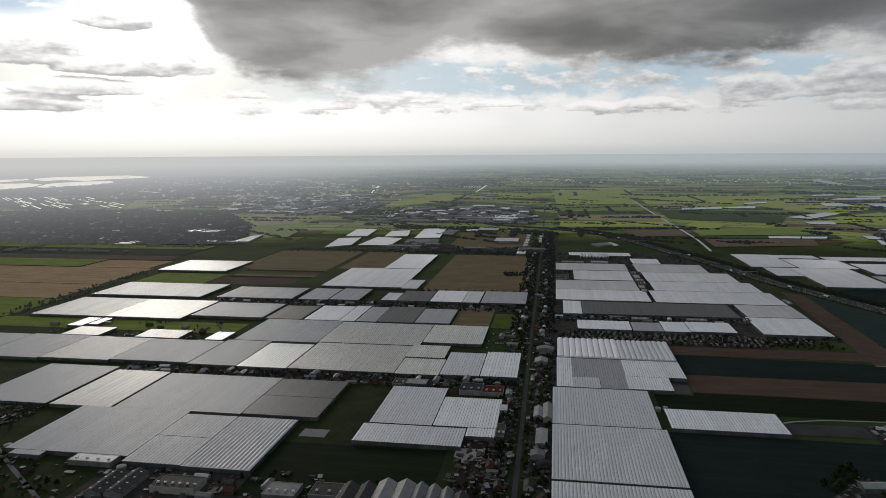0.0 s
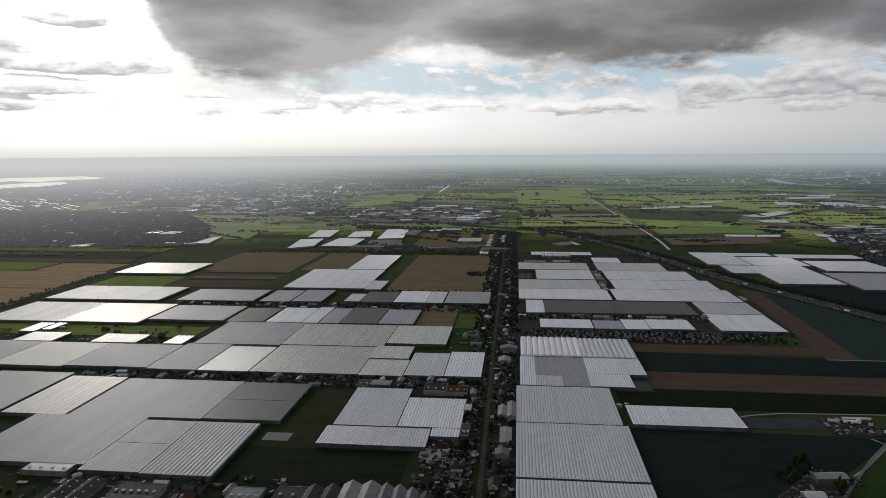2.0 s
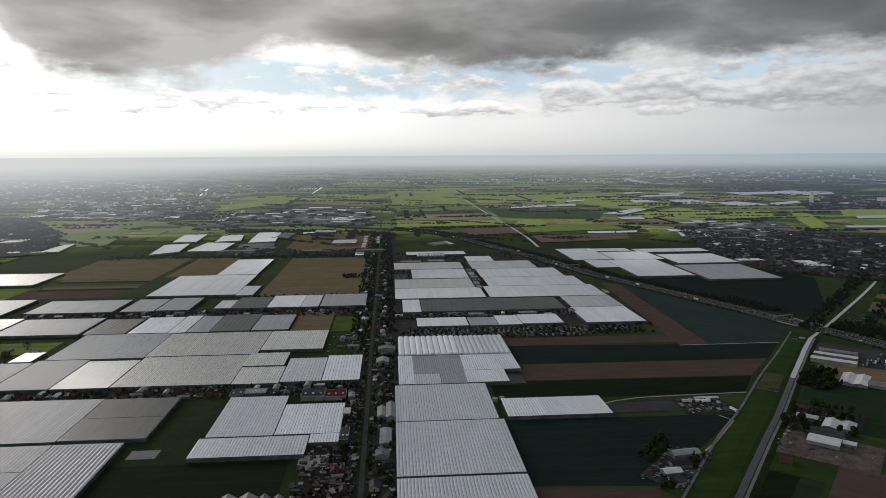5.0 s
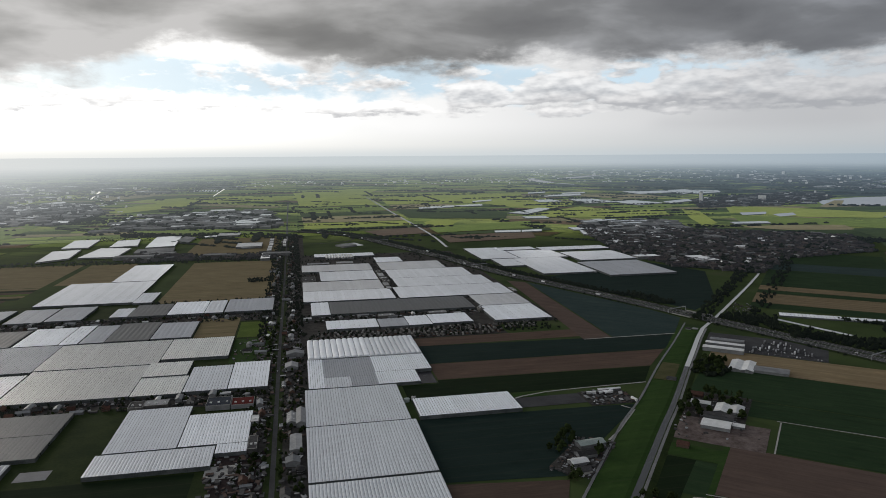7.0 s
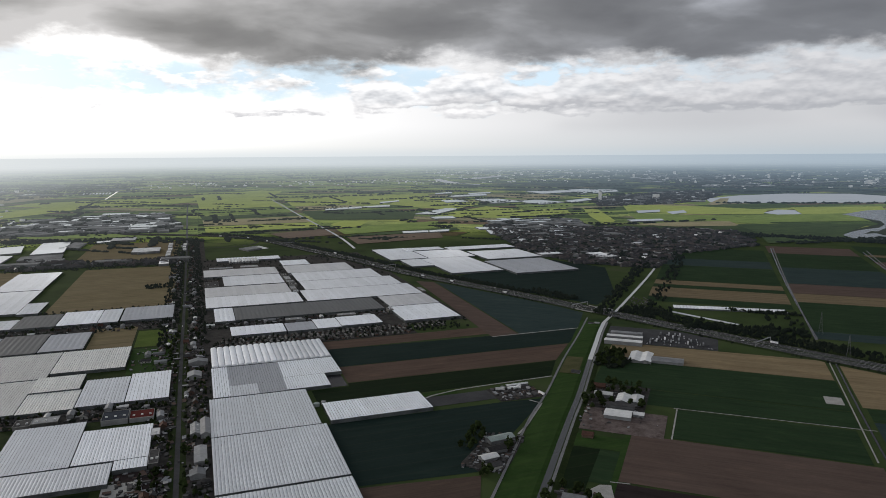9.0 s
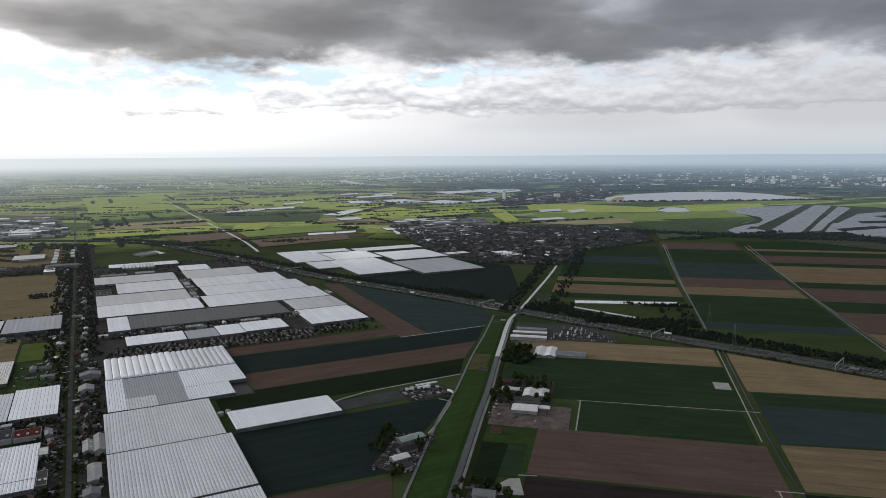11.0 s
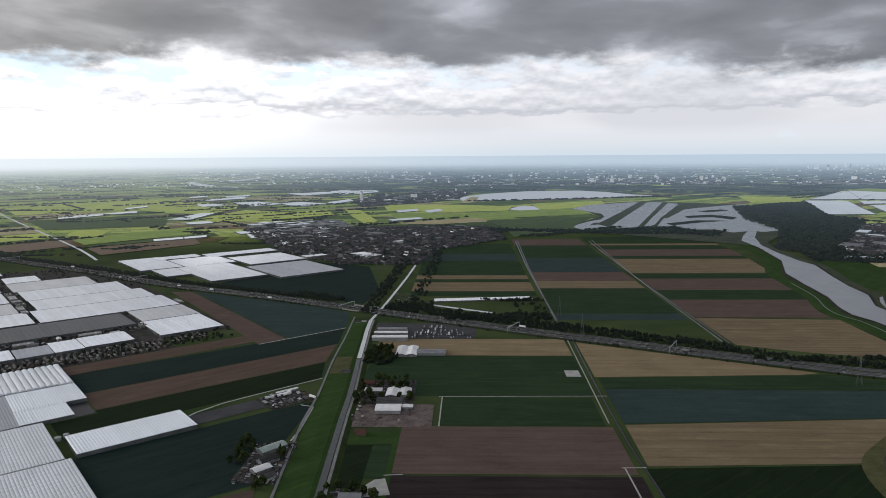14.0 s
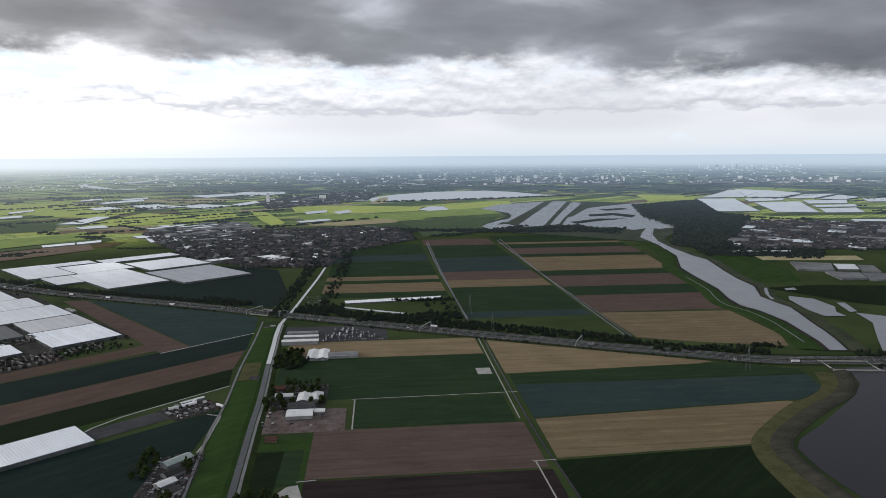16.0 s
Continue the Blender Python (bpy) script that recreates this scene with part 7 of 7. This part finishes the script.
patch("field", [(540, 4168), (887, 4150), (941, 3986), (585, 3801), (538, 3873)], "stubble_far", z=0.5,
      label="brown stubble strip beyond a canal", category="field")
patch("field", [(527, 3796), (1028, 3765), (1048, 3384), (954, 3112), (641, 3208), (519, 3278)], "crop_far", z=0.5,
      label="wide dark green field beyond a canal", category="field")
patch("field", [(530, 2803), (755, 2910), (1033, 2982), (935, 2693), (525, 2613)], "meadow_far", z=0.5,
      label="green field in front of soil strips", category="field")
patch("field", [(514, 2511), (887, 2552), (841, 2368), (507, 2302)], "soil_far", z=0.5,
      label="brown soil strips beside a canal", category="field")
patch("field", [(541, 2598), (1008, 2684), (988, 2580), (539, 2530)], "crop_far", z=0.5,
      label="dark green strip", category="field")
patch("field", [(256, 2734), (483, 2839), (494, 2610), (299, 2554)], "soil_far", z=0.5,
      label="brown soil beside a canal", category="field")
patch("field", [(1120, 4140), (1413, 4759), (1662, 4501), (1628, 3909), (1318, 3568), (1196, 3803)], "meadow_sunlit_far", z=0.56,
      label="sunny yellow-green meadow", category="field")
patch("field", [(1213, 3371), (1586, 3724), (1685, 3405), (1960, 3460), (1798, 3114), (1500, 3030), (1150, 3115)], "meadow_sunlit_far", z=0.56,
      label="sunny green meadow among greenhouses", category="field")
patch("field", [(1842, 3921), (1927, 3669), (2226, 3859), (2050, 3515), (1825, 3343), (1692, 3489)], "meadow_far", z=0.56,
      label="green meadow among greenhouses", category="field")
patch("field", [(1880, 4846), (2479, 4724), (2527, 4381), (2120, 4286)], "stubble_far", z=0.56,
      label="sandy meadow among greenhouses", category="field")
patch("field", [(2047, 3422), (2046, 3245), (1769, 2663), (1639, 2552), (1786, 2906)], "meadow_sunlit_far", z=0.56,
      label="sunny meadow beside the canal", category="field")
patch("field", [(2400, 3558), (2700, 3222), (2859, 2884), (2622, 2680), (2323, 2811), (2140, 3120)], "meadow_sunlit_far", z=0.56,
      label="sunny meadow between the villages", category="field")
patch("field", [(2058, 3000), (2355, 2727), (2488, 2474), (2269, 2285), (2135, 2506), (1861, 2624)], "meadow_far", z=0.56,
      label="olive green meadow between the villages", category="field")
patch("field", [(1749, 2506), (1965, 2522), (2225, 2468), (2128, 2293), (1864, 2355)], "stubble_far", z=0.56,
      label="reddish stubble strip by a village", category="field")
patch("field", [(3088, 2956), (3596, 2819), (3405, 2642), (3047, 2566), (2795, 2604)], "meadow_sunlit_far", z=0.56,
      label="sunny meadow beside a lake", category="field")
patch("field", [(2477, 2673), (3047, 2566), (2783, 2229), (2344, 2360)], "meadow_far", z=0.56,
      label="green field before a lake", category="field")
patch("field", [(2511, 2464), (2835, 2386), (2762, 2296), (2450, 2371)], "stubble_far", z=0.56,
      label="tan stripe in a field", category="field")
patch("field", [(2140, 2339), (2393, 2285), (2651, 2123), (2312, 1941), (2112, 1794), (1786, 1794), (2003, 2070)], "crop_far", z=0.56,
      label="large dark green field before a lake", category="field")
patch("field", [(2832, 3699), (3208, 3777), (3107, 3454), (2759, 3293)], "meadow_far", z=0.56,
      label="green park before the suburb", category="field")
patch("beach", [(2856, 3351), (3291, 3738), (3341, 3715), (2954, 3306), (2823, 3264)], "stubble_far", z=1.3,
      label="sandy beach at the lake's end", category="beach")
patch("pond", [(2181, 3102), (2342, 3113), (2251, 2992), (2110, 2977)], "far_glow_water", z=1.3,
      label="shallow pond in bright meadows", category="water")
patch("pond", [(2277, 2980), (2432, 3032), (2354, 2908), (2222, 2855)], "far_glow_water", z=1.3,
      label="shallow pond in bright meadows", category="water")
for pts, kind in (([(-458, 3262), (-299, 3230), (-324, 3425), (-462, 3458)], "far_white"), ([(-466, 3929), (-336, 3926), (-344, 4028), (-471, 4029)], "far_white"),
                  ([(-768, 3646), (-644, 3638), (-660, 3809), (-762, 3807)], "far_grey"), ([(-280, 3155), (-160, 3222), (-172, 3367), (-286, 3345)], "far_white"),
                  ([(-215, 3322), (-111, 3207), (-76, 3307), (-171, 3457)], "far_grey"), ([(-636, 3317), (-596, 3305), (-604, 3374), (-641, 3386)], "far_white"),
                  ([(-797, 3491), (-795, 3654), (-818, 3725), (-816, 3599)], "far_white"), ([(-387, 3556), (-270, 3584), (-300, 3801), (-394, 3759)], "far_grey")):
    far_roof(pts, kind, "long pale hall in the business park")
far_roof([(678, 3896), (905, 3981), (876, 3853), (657, 3776)], "far_white", "far pale greenhouse among green meadows")
far_roof([(911, 3978), (1094, 4046), (1058, 3913), (891, 3892)], "far_white", "far pale greenhouse among green meadows")
far_roof([(1100, 4318), (1259, 4426), (1228, 4318), (1081, 4213)], "far_white", "far pale greenhouse among green meadows")
far_roof([(1044, 3370), (1317, 3657), (1366, 3590), (1126, 3297)], "far_white", "far pale greenhouse among green meadows")
far_roof([(1050, 3158), (1171, 3172), (1149, 3051), (1046, 3064)], "far_white", "far pale greenhouse among green meadows")
far_roof([(1763, 5157), (1941, 5253), (1883, 5098), (1712, 5008)], "far_white", "far pale greenhouse among green meadows")
far_roof([(1716, 4766), (2092, 4911), (2012, 4703), (1707, 4621)], "far_white", "far pale greenhouse among green meadows")
far_roof([(1995, 5044), (2219, 5117), (2154, 4967), (1946, 4896)], "far_white", "far pale greenhouse among green meadows")
far_roof([(1759, 4322), (1920, 4312), (1952, 3985), (1710, 3926)], "far_white", "far pale greenhouse among green meadows")
far_roof([(1959, 4041), (2108, 4095), (2168, 3828), (1949, 3711), (1922, 3885)], "far_white", "far pale greenhouse among green meadows")
far_roof([(2221, 3921), (2500, 4108), (2435, 3944), (2175, 3769)], "far_white", "far pale greenhouse among green meadows")
far_roof([(2508, 5071), (2879, 5086), (2912, 4873), (2479, 4724)], "far_white", "far pale greenhouse among green meadows")
far_roof([(2945, 5156), (3201, 5244), (2992, 4834), (2747, 4595)], "far_white", "far pale greenhouse among green meadows")
far_roof([(3162, 5154), (3299, 4980), (3171, 4746), (2863, 4624)], "far_white", "far pale greenhouse among green meadows")
far_roof([(1512, 4309), (1634, 4315), (1641, 4128), (1473, 4090)], "far_white", "far pale greenhouse among green meadows")
far_roof([(750, 2593), (857, 2592), (838, 2535), (737, 2535)], "far_white", "far pale greenhouse among green meadows")
far_roof([(861, 2590), (947, 2599), (926, 2541), (842, 2533)], "far_white", "far pale greenhouse among green meadows")
far_roof([(1830, 2666), (2003, 2652), (1966, 2579), (1803, 2591)], "far_white", "far pale greenhouse among green meadows")
far_roof([(1075, 2523), (1218, 2485), (1195, 2365), (1037, 2390)], "far_white", "far pale greenhouse among green meadows")
far_roof([(1074, 2640), (1214, 2581), (1196, 2518), (1062, 2551)], "far_white", "far pale greenhouse among green meadows")
far_roof([(1331, 2532), (1459, 2526), (1414, 2403), (1282, 2414)], "far_white", "far pale greenhouse among green meadows")
far_roof([(1083, 2255), (1119, 2259), (1078, 2150), (1036, 2134)], "far_white", "far pale greenhouse among green meadows")
far_roof([(1271, 2273), (1363, 2275), (1335, 2227), (1252, 2222)], "far_white", "far pale greenhouse among green meadows")
far_roof([(4497, 1945), (4646, 1753), (3728, 1274), (3559, 1426)], "far_white", "far pale greenhouse of a large glass district")
far_roof([(4628, 1975), (5770, 2227), (5738, 1969), (4860, 1777)], "far_white", "far pale greenhouse of a large glass district")
far_roof([(5887, 2226), (5864, 1947), (5597, 1616), (5018, 1572), (4876, 1757)], "far_white", "far pale greenhouse of a large glass district")
far_roof([(4686, 1702), (4900, 1524), (4660, 1458), (4429, 1581)], "far_white", "far pale greenhouse of a large glass district")
far_roof([(4346, 1521), (4614, 1345), (3841, 1024), (3710, 1185)], "far_white", "far pale greenhouse of a large glass district")
far_roof([(4734, 1364), (4956, 1169), (4628, 1085), (4443, 1242)], "far_white", "far pale greenhouse of a large glass district")
far_roof([(4908, 1512), (5456, 1556), (5662, 1405), (5014, 1376)], "far_white", "far pale greenhouse of a large glass district")
far_roof([(4310, 1189), (4551, 1031), (4372, 973), (4192, 1131)], "far_white", "far pale greenhouse of a large glass district")
far_roof([(4073, 1087), (4277, 960), (3979, 854), (3825, 989)], "far_white", "far pale greenhouse of a large glass district")
far_roof([(5522, 1352), (5319, 1182), (5020, 1178), (4974, 1331)], "far_white", "far pale greenhouse of a large glass district")
far_roof([(5198, 1138), (5359, 931), (4991, 865), (4860, 1032)], "far_white", "far pale greenhouse of a large glass district")
far_roof([(3504, 805), (3636, 646), (3517, 624), (3428, 772)], "far_white", "far pale greenhouse of a large glass district")
far_roof([(2021, 604), (2061, 513), (1940, 472), (1897, 547)], "far_grey", "far pale greenhouse of a large glass district")
far_roof([(2055, 506), (2082, 461), (2000, 430), (1965, 470)], "far_white", "far pale greenhouse of a large glass district")
far_roof([(2075, 454), (2092, 420), (1997, 382), (1985, 421)], "far_grey", "far pale greenhouse of a large glass district")
far_roof([(1905, 486), (1951, 421), (1867, 384), (1820, 427)], "far_grey", "far pale greenhouse of a large glass district")
far_roof([(1945, 415), (1996, 333), (1898, 305), (1855, 376)], "far_grey", "far pale greenhouse of a large glass district")
far_roof([(2143, 807), (2259, 674), (2233, 666), (2118, 798)], "far_white", "far pale greenhouse of a large glass district")
far_roof([(-1101, 2234), (-1107, 2399), (-1080, 2438), (-1045, 2241)], "far_white", "pale greenhouse or hall beside the western fields")
far_roof([(-733, 2131), (-761, 2369), (-685, 2394), (-663, 2195)], "far_white", "pale greenhouse or hall beside the western fields")
far_roof([(-757, 2438), (-780, 2665), (-698, 2674), (-678, 2447)], "far_white", "pale greenhouse or hall beside the western fields")
far_roof([(-641, 2197), (-632, 2417), (-535, 2394), (-533, 2196)], "far_white", "pale greenhouse or hall beside the western fields")
far_roof([(-612, 2436), (-626, 2620), (-557, 2648), (-529, 2463)], "far_white", "pale greenhouse or hall beside the western fields")
far_roof([(-493, 2399), (-513, 2714), (-427, 2723), (-405, 2425)], "far_white", "pale greenhouse or hall beside the western fields")
far_roof([(-502, 2272), (-508, 2364), (-397, 2377), (-388, 2285)], "far_grey", "pale greenhouse or hall beside the western fields")
far_roof([(-424, 2565), (-413, 2704), (-369, 2668), (-374, 2515)], "far_grey", "pale greenhouse or hall beside the western fields")
far_roof([(-343, 2691), (-225, 2744), (-218, 2704), (-336, 2651)], "far_white", "pale greenhouse or hall beside the western fields")
far_roof([(-194, 2368), (-128, 2407), (-120, 2330), (-182, 2308)], "far_white", "pale greenhouse or hall beside the western fields")
far_roof([(118, 2313), (175, 2349), (189, 2293), (142, 2260)], "far_grey", "pale greenhouse or hall beside the western fields")
far_roof([(-1594, 4922), (-1530, 5069), (-1480, 4929), (-1531, 4790)], "far_white", "pale greenhouse or hall beside the western fields")
far_roof([(-857, 6126), (-886, 6405), (-873, 6405), (-844, 6126)], "far_white", "small pale shed in a regular row")
far_roof([(-834, 6127), (-861, 6406), (-849, 6406), (-821, 6127)], "far_white", "small pale shed in a regular row")
far_roof([(-811, 6128), (-837, 6406), (-824, 6407), (-798, 6128)], "far_white", "small pale shed in a regular row")
far_roof([(-788, 6128), (-813, 6407), (-800, 6408), (-774, 6129)], "far_white", "small pale shed in a regular row")
far_roof([(-764, 6129), (-789, 6408), (-776, 6408), (-751, 6130)], "far_white", "small pale shed in a regular row")
far_roof([(-741, 6130), (-764, 6409), (-752, 6409), (-728, 6131)], "far_white", "small pale shed in a regular row")
far_roof([(-718, 6131), (-740, 6409), (-727, 6410), (-705, 6131)], "far_white", "small pale shed in a regular row")
far_roof([(-695, 6132), (-716, 6410), (-703, 6410), (-682, 6132)], "far_white", "small pale shed in a regular row")
far_roof([(-672, 6133), (-692, 6411), (-679, 6411), (-659, 6133)], "far_white", "small pale shed in a regular row")
patch("water", [(-1435, 5303), (-1421, 5304), (-1753, 6950), (-1776, 6950)], "far_glow_water", z=1.3,
      label="straight far canal with a painted sky glow", category="water")
patch("water", [(-620, 5425), (-611, 5425), (-640, 6596), (-657, 6596)], "far_glow_water", z=1.3,
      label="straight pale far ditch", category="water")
patch("water", [(2730, 8022), (2920, 8359), (2751, 7565), (2660, 6912), (2568, 6793), (2553, 7156), (2693, 7863)], "far_glow_water", z=1.3,
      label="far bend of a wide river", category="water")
patch("water", [(3316, 8342), (4388, 9444), (4282, 9179), (3224, 7922)], "far_glow_water", z=1.3,
      label="far stretch of a river with a painted glow", category="water")
patch("water", [(2720, 6533), (2614, 7076), (2573, 6929), (2669, 6411)], "far_glow_water", z=1.3,
      label="far stretch of a river with a painted glow", category="water")
patch("pond", [(1542, 460), (1546, 412), (1493, 359), (1446, 345), (1417, 321), (1391, 350), (1426, 388), (1501, 445)], "painted_sheen_water", z=1.4,
      label="pale pond beside the river", category="water")
patch("pond", [(1534, 367), (1546, 355), (1477, 317), (1458, 324)], "painted_sheen_water", z=1.4,
      label="narrow side pond", category="water")
patch("pond", [(1621, 493), (1649, 481), (1625, 468), (1604, 483)], "painted_sheen_water", z=1.4,
      label="small pond in a meadow", category="water")
patch("pond", [(1460, 315), (1391, 273), (1279, 243), (1202, 220), (1218, 167), (1468, 205), (1465, 274)], "painted_sheen_water", z=1.4,
      label="harbour basin beside the river", category="water")
patch("pond", [(1591, 526), (1609, 526), (1522, 491), (1492, 472), (1482, 475), (1541, 507)], "painted_sheen_water", z=1.4,
      label="narrow side channel of the river", category="water")
patch("pond", [(3525, 1703), (3612, 1722), (3145, 1464), (2950, 1388), (3041, 1451)], "painted_sheen_water", z=1.4,
      label="small lake in a wood", category="water")
patch("pond", [(2329, 1052), (2314, 1021), (2294, 972), (2277, 945), (2230, 954), (2245, 1005)], "painted_sheen_water", z=1.4,
      label="narrow lake in a wood", category="water")
patch("pond", [(2626, 1124), (2732, 1160), (2558, 1083), (2516, 1074)], "painted_sheen_water", z=1.4,
      label="small pond in a wood", category="water")
patch("field", [(2089, 723), (2293, 506), (2211, 466), (2026, 677)], "stubble_far", z=0.62,
      label="tan strip beyond the river", category="field")
patch("field", [(2020, 837), (2084, 729), (1886, 560), (1735, 489), (1666, 567), (1826, 695)], "meadow", z=0.62,
      label="green river meadow", category="field")
patch("field", [(1603, 533), (1714, 459), (1814, 336), (1576, 259), (1563, 343), (1590, 469)], "crop", z=0.62,
      label="dark green fields beyond the river", category="field")
patch("field", [(4665, 2477), (4866, 2097), (4431, 1935), (4055, 2055)], "meadow_sunlit_far", z=0.62,
      label="bright green meadow by a wood", category="field")
patch("field", [(5954, 2299), (6473, 2298), (6302, 1822), (5792, 1754)], "meadow_far", z=0.62,
      label="pale green strip behind greenhouses", category="field")

patch("marsh", [(2120, 1720), (2240, 1890), (2420, 2000), (2700, 2120), (2860, 2340), (2960, 2560), (3480, 2680), (3740, 2640), (3920, 2100), (3700, 1850), (3250, 1680), (2800, 1250), (2200, 1080)],
      "marsh", z=0.3, label="reed marsh and rough grass between the lakes", category="marsh")
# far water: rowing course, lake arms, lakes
patch("lake", [(2961, 2523), (3262, 2645), (3465, 2628), (3690, 2599), (2905, 2166), (2437, 1917), (2411, 1948), (2570, 2015), (2701, 2097), (2822, 2212), (2869, 2326)], "painted_sheen_water", z=0.9,
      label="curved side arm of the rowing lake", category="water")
patch("lake", [(2570, 2015), (2449, 1985), (2319, 1937), (2213, 1877), (2154, 1775), (2222, 1727), (2337, 1802), (2372, 1875), (2310, 1872)], "painted_sheen_water", z=0.9,
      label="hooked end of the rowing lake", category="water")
patch("rowing_course", [(3721, 2559), (3777, 2488), (2398, 1693), (2285, 1756)], "painted_sheen_water", z=0.9, label="long straight rowing course", category="water")
patch("lake", [(3751, 2433), (3702, 2328), (3117, 2021), (2813, 1862), (2521, 1696), (2433, 1688), (2788, 1893), (3257, 2156)], "painted_sheen_water", z=0.9, label="narrow lake beside the rowing course", category="water")
patch("lake", [(2498, 1652), (2751, 1802), (3374, 2083), (3654, 2084), (3987, 2058), (3601, 1935), (3704, 1876), (3302, 1741), (3044, 1540), (2856, 1378), (2744, 1249), (2611, 1270), (2596, 1322), (2500, 1335), (2553, 1441), (2460, 1517)], "painted_sheen_water", z=0.9,
      label="broad lake with pale sky sheen painted in", category="water")
patch("reed_bed", [(2993, 1848), (3161, 1802), (3113, 1650), (2990, 1605), (3044, 1735), (2920, 1786)], "wood_floor", z=1.5, label="narrow reed island in the lake", category="reeds")
patch("reed_bed", [(2619, 1703), (2842, 1693), (2924, 1593), (2784, 1629), (2570, 1642)], "wood_floor", z=1.5, label="narrow reed island in the lake", category="reeds")
patch("reed_bed", [(3308, 1972), (3491, 1938), (3442, 1869), (3269, 1898)], "wood_floor", z=1.5, label="narrow reed island in the lake", category="reeds")
patch("lake", [(2822, 1851), (2900, 1854), (2555, 1655), (2488, 1660)], "painted_sheen_water", z=0.9, label="small lake between reed islands", category="water")
patch("lake", [(3170, 3746), (3629, 3951), (4112, 3994), (4502, 3773), (4487, 3491), (4308, 3056), (4349, 2881), (4004, 2987), (3658, 3117), (3310, 3268), (3089, 3365), (2959, 3441)], "far_glow_water", z=0.9,
      label="wide far lake with a painted pale sky glow", category="water")
patch("pond", [(2683, 2738), (2905, 2869), (2957, 2804), (2792, 2604), (2667, 2634)], "far_glow_water", z=0.9, label="shallow pond in bright meadows", category="water")
rd = random.Random(77)
for k in range(46):                                      # ditches of the peat meadows, in broken lengths
    a, b = rd.uniform(0, 1), rd.uniform(0, 0.75)
    x, y = -4080 + 620 * a + 1120 * b, 4560 + 130 * a - 1060 * b
    long, w = rd.uniform(90, 420), rd.uniform(5, 11)
    patch("ditch", [(x, y), (x + w, y + w), (x + w + 0.73 * long, y + w - 0.68 * long), (x + 0.73 * long, y - 0.68 * long)], "far_glow_water", z=0.8, label="narrow ditch in peat meadows with a painted glow", category="water")
shore = Heap()
rs = random.Random(21)
for x, y in spots([(2980, 3420), (3700, 3080), (4360, 2830), (4330, 2780), (3680, 3030), (2960, 3370)], 150, rs):
    shore.crown(x, y, rs.uniform(14, 30), rs.uniform(6, 12), rs)
for x, y in spots([(2150, 1770), (2230, 1700), (2420, 1640), (2520, 1600), (2470, 1500), (2400, 1340), (2330, 1290), (2330, 1360), (2380, 1560), (2120, 1700)], 240, rs):
    shore.crown(x, y, rs.uniform(10, 18), rs.uniform(7, 13), rs)
shore.done("shore_trees", "dark trees along the lake shores", "trees", ["leaf_far"])
sweep("pond", [uv(-62, 1368), uv(-10, 1336), uv(54, 1299)], ((-5, 0.45), (5, 0.45)), "painted_sky_water", "narrow bright pond behind the motorway trees", "water")
